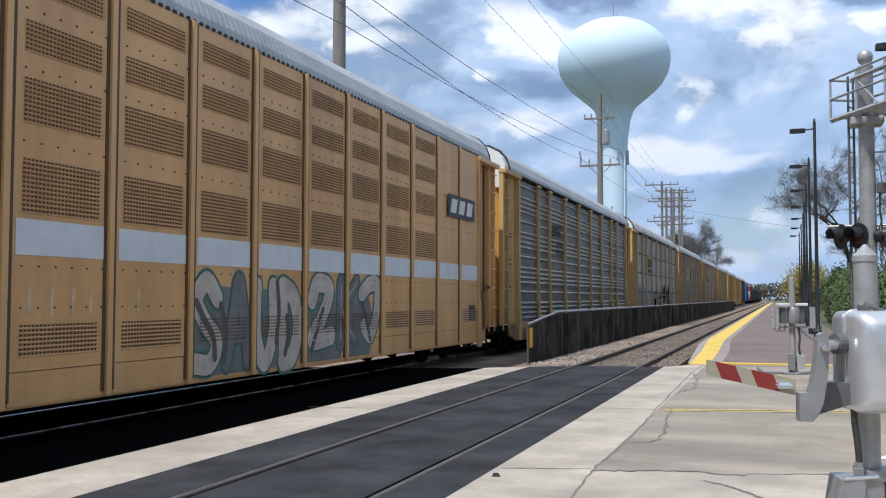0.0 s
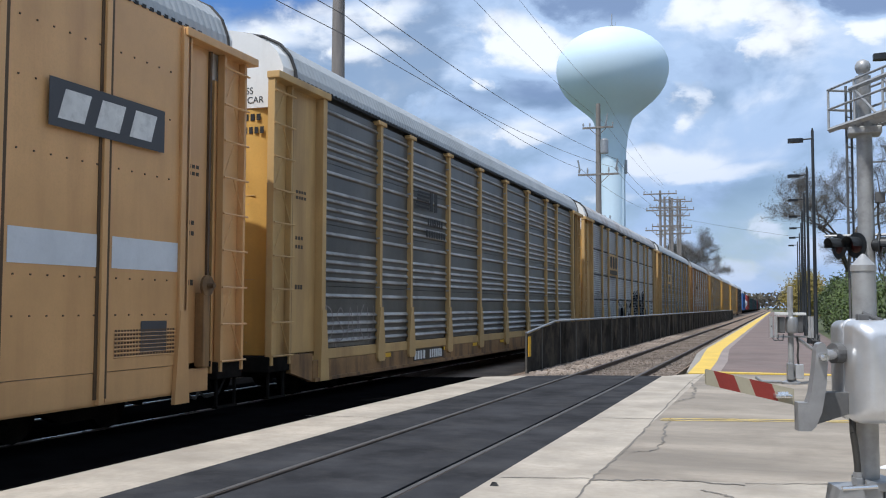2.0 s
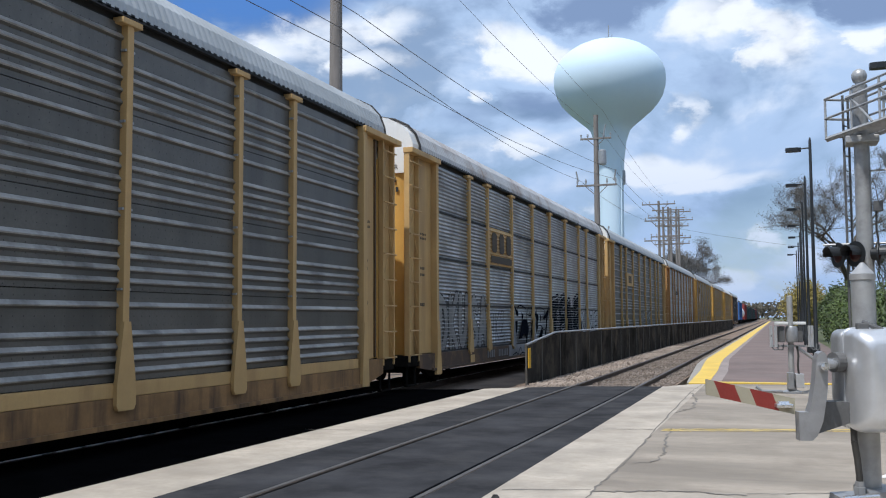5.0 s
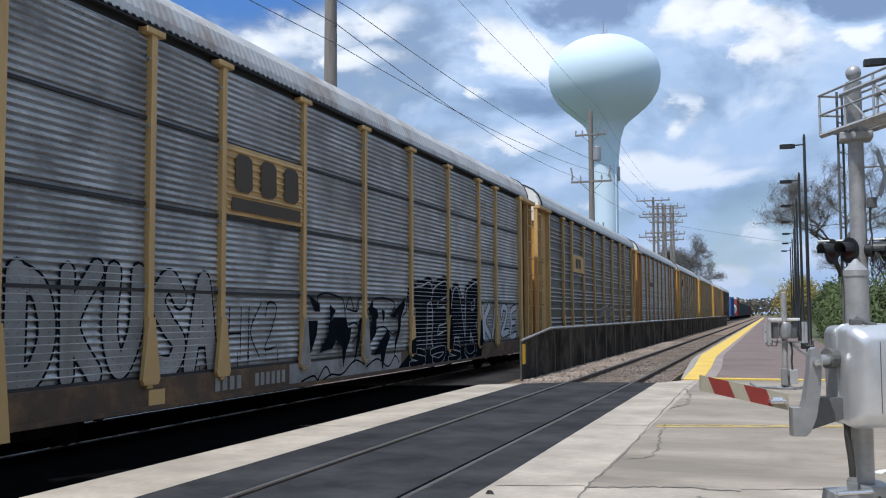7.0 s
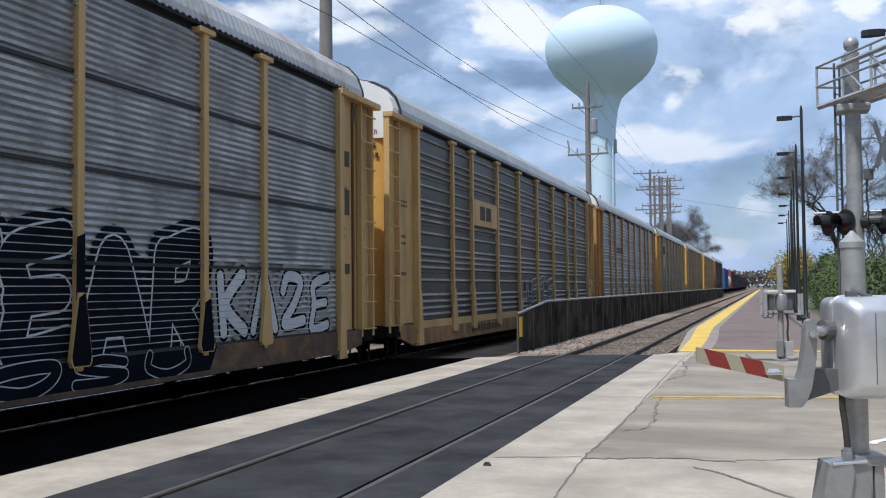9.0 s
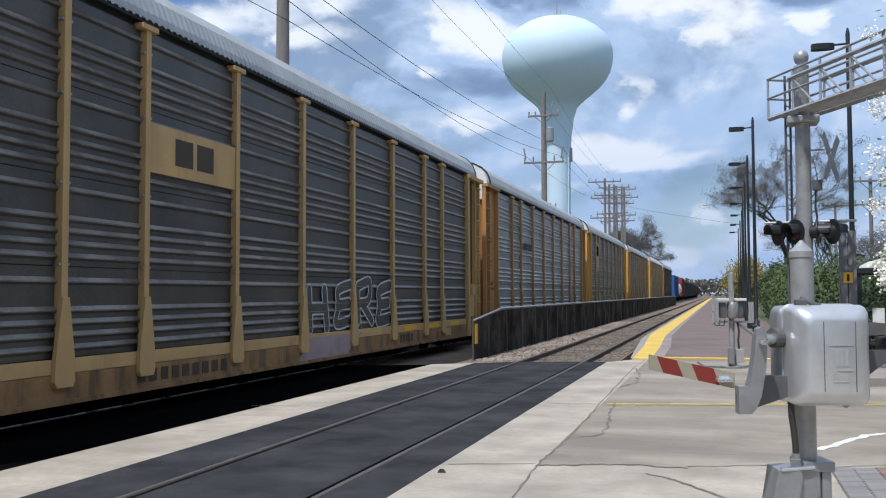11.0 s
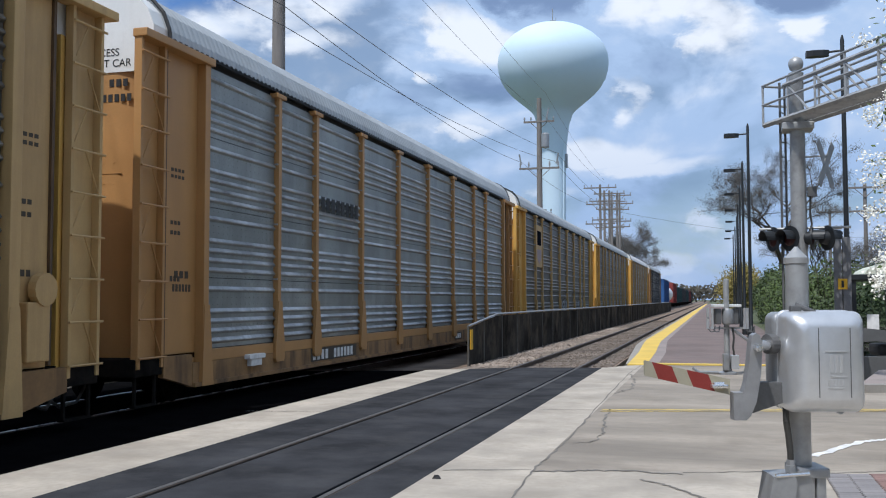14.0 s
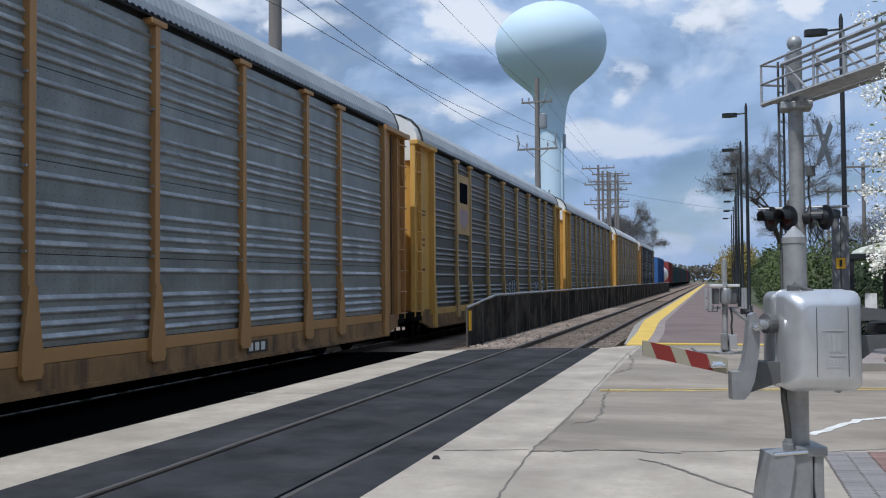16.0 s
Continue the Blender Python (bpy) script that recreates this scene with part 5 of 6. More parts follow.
car = auto_rack("brown-grey corrugated auto rack with a tan badge and pink spray paint", M["galv_brown"], "grouped", M["roof_metal"], M["yellow_car"], M["pale_tan"], M["pale_tan"], 2 * PERIOD)
pt = badge_patch(car, POSTS[2] + 0.07, POSTS[3] - 0.07, 3.35, 4.05, M["pale_tan"], "tan badge panel with plain dark shapes")
dv = Mesh()
for k in range(2):
    y = POSTS[2] + 0.75 + 0.62 * k
    dv.box(FX, FX + 0.004, y, y + 0.5, 3.52, 3.92)
tagged(part("device", dv, M["brown_bar"], pt), kind="stuff")
for y in (16.9, 19.05, 21.3):
    part("marker", Mesh().box(HALF + 0.001, HALF + 0.005, y - 0.55, y + 0.5, SILL1 + 0.0, SILL1 + 0.12), M["sign_yellow"], car, "yellow stretch of the kick plate")
sprayed(car, "HERE", 10.3, 15.5, 0.95, 1.8, HALF - 0.036, M["galv_brown"], M["spray_white"], "white sprayed outlines of letter forms", 0.2, 0.04, None, 0, 31)
part("spray_coat", Mesh().prism([(9.9, 0.32), (12.4, 0.32), (12.7, 0.55), (13.4, 0.78), (10.2, 0.78)], HALF + 0.002, HALF + 0.005, "x"), M["spray_pink"], car, "mauve sprayed coat on the sill")
bars("lettering", car, HALF + 0.004, 16.0, 17.1, 0.42, 0.62, 5, M["brown_bar"])
bars("lettering", car, HALF + 0.004, 4.6, 7.2, 0.42, 0.6, 9, M["brown_bar"])
part("marker", Mesh().box(HALF + 0.003, HALF + 0.008, 20.2, 20.8, 0.42, 0.64), M["pale_tan"], car, "tan card holder on the sill")
part("hand_brake", Mesh().tube((HALF - 0.05, 23.4, 1.75), (HALF + 0.06, 23.4, 1.75), 0.2, n=14).box(HALF - 0.12, HALF + 0.04, 23.1, 23.5, 0.9, 1.6, bev=0.02), M["pale_tan"], car, "tan hand brake wheel and housing")

orange = material("orange_car", (0.42, 0.22, 0.075), 0.5, var=0.1, scale=0.8, fine=35, bump=0.05, dirt=(0.34, 0.17, 0.06), dirt_amount=0.5, streak=True)
car = auto_rack("blue-grey corrugated auto rack with rusty orange posts", M["galv_blue"], "grouped", M["roof_metal"], orange, orange, orange, 3 * PERIOD)
bars("lettering", car, FX, 5.0, 7.2, 3.42, 3.72, 8, M["black"])
part("plate", Mesh().box(HALF + 0.003, HALF + 0.008, 4.5, 7.0, 0.40, 0.66), M["brown_bar"], car, "dark stencil plate on the sill")
bars("lettering", car, HALF + 0.009, 4.6, 5.45, 0.43, 0.62, 4, M["white_paint"])
bars("lettering", car, HALF + 0.009, 5.7, 6.85, 0.43, 0.62, 6, M["white_paint"])
part("plate", Mesh().box(HALF + 0.003, HALF + 0.008, 15.6, 16.4, 0.40, 0.62), M["brown_bar"], car, "dark plate with plain pale bars")
bars("lettering", car, HALF + 0.009, 15.65, 16.35, 0.44, 0.58, 3, M["white_paint"])
part("bracket", Mesh().box(HALF - 0.02, HALF + 0.1, 1.7, 2.3, 0.62, 0.7, bev=0.01).box(HALF - 0.02, HALF + 0.08, 1.8, 2.2, 0.5, 0.62, bev=0.01), M["white_paint"], car, "pale bracket on the sill")
bars("lettering", car, HALF - 0.1, -0.4, 0.05, 1.95, 2.06, 3, M["brown_bar"])
bars("lettering", car, HALF - 0.1, -0.45, 0.1, 1.75, 1.86, 6, M["brown_bar"])

car = auto_rack("brown-grey corrugated auto rack with a tall pale badge", M["galv_brown"], "grouped", M["roof_metal"], M["yellow_car"], M["yellow_car"], M["pale_tan"], 4 * PERIOD)
pt = badge_patch(car, POSTS[1] + 0.1, POSTS[2] - 0.1, 3.1, 5.0, M["pale_tan"], "pale badge with a plain shield shape")
part("shield", Mesh().prism([(3.35, 3.9), (3.35, 3.5), (3.85, 3.25), (4.35, 3.5), (4.35, 3.9)], FX, FX + 0.004, "x"), M["spray_pink"], pt)
part("shield_top", Mesh().box(FX, FX + 0.004, 3.35, 4.35, 4.1, 4.75), M["navy"], pt)
sprayed(car, "SUD", 11.0, 13.2, 0.95, 1.6, HALF - 0.036, M["spray_white"], M["navy"], "small blue and white spray paint", 0.12, 0.04, None, 0, 41)
sprayed(car, "KEZ", 17.0, 19.4, 0.95, 1.6, HALF - 0.036, M["spray_white"], M["navy"], "small blue and white spray paint", 0.12, 0.04, None, 0, 42)

auto_rack("brown-grey corrugated auto rack", M["galv_brown"], "grouped", M["roof_metal"], M["yellow_car"], M["yellow_car"], M["pale_tan"], 5 * PERIOD + 1.0)["label"] = "brown-grey corrugated auto rack with yellow end bays"
auto_rack("x", M["galv"], "grouped", M["roof_white"], M["yellow_car"], M["yellow_car"], M["pale_tan"], 6 * PERIOD + 3.0)["label"] = "grey corrugated auto rack with a bright white roof"
auto_rack("x", M["grey_car"], "grouped", M["roof_metal"], M["sill_tan"], M["sill_tan"], M["grey_car"], 7 * PERIOD + 6.0)["label"] = "dark corrugated auto rack with brown posts"


def box_car(label, offset, length, top, mat, ribs=12):
    car = thing("box_car", label, "railcar", pose(TRACK_FAR, START + offset, 0), "cars of the train")
    CARS.append((car, offset))
    part("body", Mesh().box(-1.45, 1.45, 0, length, 0.9, top, bev=0.05), mat, car)
    for k in range(ribs):
        y = 0.3 + (length - 0.6) * k / (ribs - 1)
        part("rib", Mesh().box(1.45, 1.52, y - 0.06, y + 0.06, 0.95, top - 0.1), mat, car)
    part("roof", Mesh().prism([(-1.5, top), (1.5, top), (1.5, top + 0.06), (0, top + 0.25), (-1.5, top + 0.06)], 0, length, "y"), mat, car)
    part("frame", Mesh().box(-1.3, 1.3, -0.3, length + 0.3, 0.65, 0.9), M["under"], car)
    for y in (1.6, length - 1.6):
        truck(car, y)


def tank_car(label, offset, length):
    car = thing("tank_car", label, "railcar", pose(TRACK_FAR, START + offset, 0), "cars of the train")
    CARS.append((car, offset))
    m = Mesh().lathe([(0.2, -length / 2), (1.0, -length / 2 + 0.12), (1.4, -length / 2 + 0.5), (1.5, -length / 2 + 0.9), (1.5, length / 2 - 0.9), (1.4, length / 2 - 0.5), (1.0, length / 2 - 0.12), (0.2, length / 2)], 28, m=pose(0, length / 2, 2.6, 90, 0, 0))
    part("tank", m, M["white_car"], car, "white cylindrical tank", smooth=True)
    part("dome", Mesh().lathe([(0.5, 4.0), (0.5, 4.4), (0.3, 4.5)], 16, (0, length / 2, 0)), M["white_car"], car)
    part("walkway", Mesh().box(-0.8, 0.8, length / 2 - 1.2, length / 2 + 1.2, 4.02, 4.08), M["grey_car"], car)
    part("frame", Mesh().box(-1.2, 1.2, -0.3, length + 0.3, 0.75, 1.0), M["under"], car)
    for y in (1.6, length - 1.6):
        truck(car, y)


o = 8 * PERIOD + 16.0
for label, kind, length, top, mat in (("blue ribbed hopper car with tall sides", "box", 18.0, 4.9, "blue_car"), ("white tank car with a black underframe", "tank", 16.5, 0, ""),
                                      ("dark red ribbed box car", "box", 17.5, 4.9, "red_car"), ("dark green box car", "box", 18.0, 4.4, "green_car"),
                                      ("dark green box car", "box", 18.0, 4.4, "green_car"), ("dark grey hopper car", "box", 18.0, 4.6, "grey_car"),
                                      ("dark grey hopper car", "box", 18.0, 4.4, "grey_car"), ("dark green box car", "box", 18.0, 4.5, "green_car"),
                                      ("dark grey hopper car", "box", 18.0, 4.4, "grey_car"), ("dark red ribbed box car", "box", 18.0, 4.6, "red_car"),
                                      ("dark grey hopper car", "box", 18.0, 4.4, "grey_car"), ("dark grey hopper car", "box", 18.0, 4.4, "grey_car")):
    if kind == "box":
        box_car(label, o, length, top, M[mat])
    else:
        tank_car(label, o, length)
    o += length + 1.6

# ---------------------------------------------------------------- gate mechanism beside the footway
gate = thing("crossing_gate", "silver crossing gate mechanism on a steel mast with a striped arm", "crossing gate", pose(0.445, 5.7, 0, 0, 0, 15.2))
A, K = M["alu_box"], M["casting"]
part("mast", Mesh().lathe([(0.06, 0.0), (0.06, 1.6)], 24), M["galv_mast"], gate, "galvanised round mast", smooth=True)
part("sleeve", Mesh().lathe([(0.061, 1.5), (0.061, 1.815), (0.067, 1.817), (0.067, 1.848), (0.06, 1.85), (0.008, 1.91)], 28), M["galv_mast"], gate, "thicker sleeve with a pointed cap", smooth=True)


def rounded_box(x0, x1, z0, z1, y_back, y_front, r, taper):
    """A pressed cover: a rounded outline that narrows towards its front."""
    m = Mesh()
    rings = [(y_back, 0.0, r), (y_front + taper * 1.55, 0.0, r), (y_front + taper * 1.0, taper * 0.16, r), (y_front + taper * 0.45, taper * 0.55, r), (y_front + taper * 0.12, taper * 0.98, r), (y_front, taper * 1.3, r * 0.9)]
    n = 6
    for y, inset, rad in rings:
        a, b, c, d = x0 + inset, x1 - inset, z0 + inset, z1 - inset
        for cx, cz, s in ((b - rad, d - rad, 0), (a + rad, d - rad, 90), (a + rad, c + rad, 180), (b - rad, c + rad, 270)):
            for k in range(n):
                t = radians(s + 90 * k / (n - 1))
                m.v.append((cx + rad * math.cos(t), y, cz + rad * math.sin(t)))
    L = 4 * n
    for i in range(len(rings) - 1):
        m.f += [(i * L + j, i * L + (j + 1) % L, (i + 1) * L + (j + 1) % L, (i + 1) * L + j) for j in range(L)]
    m.f += [tuple(range(L))[::-1], tuple(range((len(rings) - 1) * L, len(rings) * L))]
    return m


# parts in front of the mast, drawn in to their place
FRONT = pose(-0.075, 0, 0.0588) @ Matrix.Diagonal((0.9637, 1, 0.9637, 1))
body = part("housing", rounded_box(-0.098, 0.31, 1.01, 1.548, 0.03, -0.10, 0.05, 0.02), K, gate, "grey cast housing behind the cover", smooth=True, at=FRONT)
cover = part("cover", rounded_box(-0.072, 0.352, 1.002, 1.553, -0.085, -0.31, 0.05, 0.062), A, gate, "bright silver cover with rounded edges", smooth=True, at=FRONT)
part("rim", rounded_box(-0.079, 0.359, 0.996, 1.559, -0.075, -0.10, 0.058, 0.004), A, cover)
for x in (0.075, 0.245):
    part("seam", Mesh().box(x - 0.002, x + 0.002, -0.3125, -0.30, 1.09, 1.465), M["dark_casting"], cover)
em = Mesh()
for z, a, b in ((1.335, 0.105, 0.225), (1.20, 0.14, 0.225), (1.14, 0.12, 0.205)):
    em.box(a, b, -0.3135, -0.305, z, z + 0.006)
tagged(part("emblem", em, A, cover, "raised plain lines on the cover"), kind="stuff")
em = Mesh()
for k in range(3):
    em.box(0.135 + 0.026 * k, 0.152 + 0.026 * k, -0.3125, -0.305, 1.225, 1.32)
for k in range(5):
    em.box(0.122 + 0.018 * k, 0.133 + 0.018 * k, -0.3125, -0.305, 1.155, 1.185)
tagged(part("raised_lettering", em, A, cover, "raised plain bars on the cover"), kind="stuff")
part("latch", Mesh().box(-0.03, 0.03, -0.2, -0.16, 1.55, 1.585, bev=0.006).tube((0.0, -0.18, 1.59), (0.1, -0.2, 1.545), 0.014, n=8), M["dark_casting"], gate, "dark latch on top of the cover", at=FRONT)
part("drain", Mesh().box(0.17, 0.27, -0.2, -0.1, 1.0, 1.035, bev=0.01).tube((0.22, -0.2, 1.01), (0.22, -0.23, 1.01), 0.018, n=10), K, gate, at=FRONT)

# the crank that holds the arm
crank = part("crank", Mesh().prism([(-0.278, 1.40), (-0.268, 1.43), (-0.25, 1.442), (-0.232, 1.43), (-0.222, 1.40), (-0.222, 1.33), (-0.23, 1.22), (-0.255, 1.08), (-0.285, 1.01), (-0.31, 0.985), (-0.375, 0.985),
                                    (-0.375, 1.13), (-0.325, 1.13), (-0.308, 1.18), (-0.29, 1.29)], -0.235, -0.165, "y"), M["crank_iron"], gate, "curved cast crank with a pale worn face", at=pose(-0.05, 0, 0))
part("bolt", Mesh().tube((-0.25, -0.28, 1.365), (-0.25, -0.16, 1.365), 0.021, n=16).tube((-0.25, -0.30, 1.365), (-0.25, -0.28, 1.365), 0.014, n=6), M["chrome"], crank, "bright pivot bolt")
part("shaft", Mesh().tube((-0.235, -0.2, 1.365), (-0.08, -0.1, 1.365), 0.03, n=12), M["chrome"], gate, "bright drive shaft", at=FRONT)
part("shaft_bearing", Mesh().tube((-0.14, -0.12, 1.37), (-0.09, -0.1, 1.37), 0.055, n=16), M["dark_casting"], gate, at=FRONT)
part("foot", Mesh().prism([(-0.30, 1.0), (-0.2, 1.16), (-0.06, 1.16), (-0.06, 1.05), (-0.3, 0.97)], -0.16, -0.06, "y"), M["dark_casting"], gate, at=FRONT)
# the striped arm
X0, X1 = -0.838, -0.37


def arm_z(x):
    return 1.285 + (x - X0) / (X1 - X0) * -0.105


cuts = [X0, X0 + 0.04, X0 + 0.15, X0 + 0.23, X0 + 0.35, X1]
arm = part("arm", Mesh().prism([(X0, arm_z(X0) - 0.004), (X1, arm_z(X1) - 0.004), (X1, arm_z(X1) - 0.081), (X0, arm_z(X0) - 0.081)], -0.185, -0.165, "y"), M["gate_white"], gate, "short arm with red and dull white stripes", at=FRONT)
for i, (a, b) in enumerate(zip(cuts, cuts[1:])):
    sl = 0.035
    a2, b2 = (a + sl if i else a), (b + sl if i < 4 else b)
    part("stripe", Mesh().prism([(a, arm_z(a)), (b, arm_z(b)), (b2, arm_z(b2) - 0.085), (a2, arm_z(a2) - 0.085)], -0.19, -0.186, "y"), M["gate_red"] if i % 2 else M["gate_white"], arm)
part("clamp", Mesh().box(-0.48, -0.39, -0.24, -0.16, 1.135, 1.155, bev=0.006).tube((-0.465, -0.21, 1.15), (-0.41, -0.21, 1.15), 0.018, n=8), M["chrome"], gate, "bright clamp bolts", at=FRONT)
# counterweight brackets on the other side
part("counterweight_bracket", Mesh().prism([(0.30, 1.45), (0.34, 1.465), (0.75, 1.42), (0.75, 1.36), (0.46, 1.385), (0.36, 1.38), (0.30, 1.39)], -0.14, -0.08, "y"), M["dark_casting"], gate, "dark cast bracket", at=FRONT)
part("counterweight_bracket", Mesh().prism([(0.30, 1.12), (0.34, 1.13), (0.47, 1.225), (0.75, 1.25), (0.75, 1.31), (0.45, 1.30), (0.36, 1.30), (0.30, 1.31)], -0.14, -0.08, "y"), M["dark_casting"], gate, "dark cast bracket", at=FRONT)
part("counterweight", Mesh().box(0.5, 0.72, -0.09, 0.05, 1.30, 1.37, bev=0.02), M["black"], gate, at=FRONT)
# conduit, junction box, clamp and base
hs = Mesh().pipe([(-0.115, -0.12, 1.05), (-0.117, -0.13, 0.97), (-0.105, -0.13, 0.88), (-0.098, -0.13, 0.8), (-0.097, -0.13, 0.74)], 0.017, 10)
part("conduit", hs, M["hose"], gate, "black flexible conduit")
part("gland", Mesh().lathe([(0.03, 0.70), (0.03, 0.735), (0.024, 0.737), (0.024, 0.765)], 6, (-0.097, -0.13, 0)), K, gate)
jb = part("junction_box", Mesh().prism([(-0.215, 0.69), (-0.02, 0.70), (-0.01, 0.66), (-0.01, 0.35), (-0.26, 0.35), (-0.262, 0.42)], -0.2, -0.02, "y"), K, gate, "grey cast junction box")
part("lid", Mesh().prism([(-0.22, 0.69), (-0.11, 0.70), (-0.095, 0.66), (-0.135, 0.42), (-0.27, 0.42), (-0.27, 0.45)], -0.225, -0.2, "y"), K, jb)
part("hinge", Mesh().tube((-0.21, -0.225, 0.695), (-0.03, -0.21, 0.705), 0.012, n=8), M["chrome"], jb)
part("clamp", Mesh().box(-0.035, 0.045, -0.1, 0.1, 0.2, 0.7, bev=0.012), K, gate, "cast mast clamp")
part("clamp", Mesh().box(0.051, 0.105, -0.1, 0.1, 0.2, 0.7, bev=0.012), K, gate, "cast mast clamp")
part("clamp_cap", Mesh().box(-0.05, 0.12, -0.115, 0.115, 0.66, 0.715, bev=0.012), K, gate)
part("base", Mesh().lathe([(0.26, 0.0), (0.26, 0.05), (0.2, 0.08), (0.16, 0.25), (0.12, 0.36)], 4, m=pose(0.02, 0, 0, 0, 0, 45)), K, gate, "flared cast base on the concrete")

# ---------------------------------------------------------------- cantilever signal mast over the road
M["lens_dark"] = material("lens_dark", (0.035, 0.006, 0.005), 0.3, var=0.1)
cant = thing("signal_mast", "galvanised cantilever mast with a railed walkway, crossbuck and flashing lights", "signal mast", pose(1.67, 20.5, 0))
GM = M["galv_mast"]
part("mast", Mesh().lathe([(0.3, 0), (0.3, 0.03), (0.165, 0.05), (0.155, 3.0), (0.138, 6.1), (0.145, 6.12), (0.145, 6.15)], 24), GM, cant, "tall tapered galvanised pole", smooth=True)
part("finial", Mesh().lathe([(0.09, 6.15), (0.08, 6.2), (0.12, 6.23), (0.145, 6.31), (0.145, 6.37), (0.11, 6.44), (0.04, 6.48)], 20), GM, cant, "round cap", smooth=True)
AX = Vector((1.25, -2.51, 0)).normalized()
AN = Vector((AX.y, -AX.x, 0))


def on_arm(s, w, z):
    p = AX * s + AN * w
    return (p.x, p.y, z)


LEN = 9.0
walkway = Mesh()
for w in (-0.32, 0.32):
    a, b = on_arm(-0.7, w, 5.2), on_arm(LEN, w, 5.2)
    walkway.tube(a, b, 0.055, n=4)
part("walkway_beam", walkway, GM, cant, "two long channel beams")
tread = Mesh()
for k in range(int((LEN + 0.6) / 0.12)):
    tread.tube(on_arm(-0.6 + 0.12 * k, -0.3, 5.24), on_arm(-0.6 + 0.12 * k, 0.3, 5.24), 0.03, n=4)
tagged(part("grating", tread, GM, cant, "open grating of the walkway"), kind="stuff")
for w in (-0.34, 0.34):
    for z in (5.62, 6.02):
        part("handrail", Mesh().tube(on_arm(-0.72, w, z), on_arm(LEN, w, z), 0.026, n=8), GM, cant)
    part("chord", Mesh().tube(on_arm(0.1, w, 5.86), on_arm(LEN, w, 5.86), 0.045, n=6), GM, cant)
    for k in range(11):
        s = -0.7 + 0.95 * k
        if s < LEN:
            part("baluster", Mesh().tube(on_arm(s, w, 5.2), on_arm(s, w, 6.02), 0.024, n=6), GM, cant)
    for k in range(9):
        s = 0.25 + 0.95 * k
        part("diagonal", Mesh().tube(on_arm(s, w, 5.84), on_arm(s + 0.7, w, 5.24), 0.022, n=6), GM, cant)
for z in (5.62, 6.02):
    part("handrail", Mesh().tube(on_arm(-0.72, -0.34, z), on_arm(-0.72, 0.34, z), 0.026, n=8), GM, cant)
part("bracket", Mesh().box(-0.3, 0.3, -0.3, 0.3, 4.98, 5.12, bev=0.02), GM, cant, "heavy bolted bracket")
lad = part("ladder", Mesh().tube((-0.31, 0.12, 1.0), (-0.31, 0.12, 6.0), 0.024, n=6).tube((-0.2, 0.36, 1.0), (-0.2, 0.36, 6.0), 0.024, n=6), M["dark_casting"], cant, "thin steel ladder")
for k in range(16):
    part("rung", Mesh().tube((-0.31, 0.12, 1.2 + 0.3 * k), (-0.2, 0.36, 1.2 + 0.3 * k), 0.014, n=5), M["dark_casting"], lad)
# crossbuck, seen from its edge and back
cb = part("crossbuck", Mesh().box(-0.1, 0.1, -0.008, 0.008, -0.6, 0.6, pose(0, 0, 0, 0, 38, 0)), M["casting"], cant, "bare metal back of a crossbuck", at=pose(0.52, -0.1, 4.28, 0, 0, 61) @ Matrix.Scale(0.9, 4))
part("blade", Mesh().box(-0.1, 0.1, 0.010, 0.026, -0.6, 0.6, pose(0, 0, 0, 0, -38, 0)), M["casting"], cb)
part("crossbuck_arm", Mesh().tube((0.1, 0, 4.45), (0.55, -0.08, 4.45), 0.02, n=6), GM, cant)
part("conduit_box", Mesh().box(0.17, 0.34, -0.1, 0.05, 3.65, 3.85, bev=0.01), M["dark_casting"], cant)
part("conduit", Mesh().pipe([(0.22, -0.03, 3.65), (0.21, -0.03, 3.3), (0.24, -0.03, 3.1), (0.17, -0.03, 2.9)], 0.022, 6), M["hose"], cant)
part("light_arm", Mesh().tube((-0.75, 0.15, 3.03), (0.95, -0.1, 3.03), 0.025, n=8), GM, cant)


def flasher(x, y, z, yaw, label):
    f = part("flasher", Mesh().lathe([(0.25, 0.0), (0.25, 0.02), (0.14, 0.03), (0.11, 0.14), (0.05, 0.17)], 24, m=pose(0, 0, 0, -90, 0, 0)), M["lamp_black"], cant, label, at=pose(x, y, z, 0, 0, yaw))
    hood = Mesh()
    n = 12
    for k in range(n + 1):
        a = radians(-10 + 200 * k / n)
        for r, d in ((0.165, 0.0), (0.165, -0.24 if 15 < -10 + 200 * k / n < 165 else -0.1), (0.155, 0.0), (0.155, -0.22)):
            hood.v.append((r * math.cos(a), d, r * math.sin(a)))
    for k in range(n):
        i, j = 4 * k, 4 * (k + 1)
        hood.f += [(i, i + 1, j + 1, j), (i + 2, j + 2, j + 3, i + 3), (i + 1, i + 3, j + 3, j + 1)]
    part("hood", hood, M["lamp_black"], f)
    lens = part("lens", Mesh().lathe([(0.15, 0.0), (0.12, 0.02), (0.06, 0.032), (0.01, 0.035)], 20, m=pose(0, 0, 0, 90, 0, 0)), M["lens_dark"], f, "unlit dark red lens", smooth=True)


flasher(-0.5, 0.05, 2.82, -62, "black flashing light with a hood")
flasher(-0.2, -0.2, 2.82, -50, "black flashing light with a hood")
flasher(0.24, -0.1, 2.82, 80, "black flashing light with a hood")
flasher(0.52, -0.1, 2.82, 118, "black flashing light with a hood")

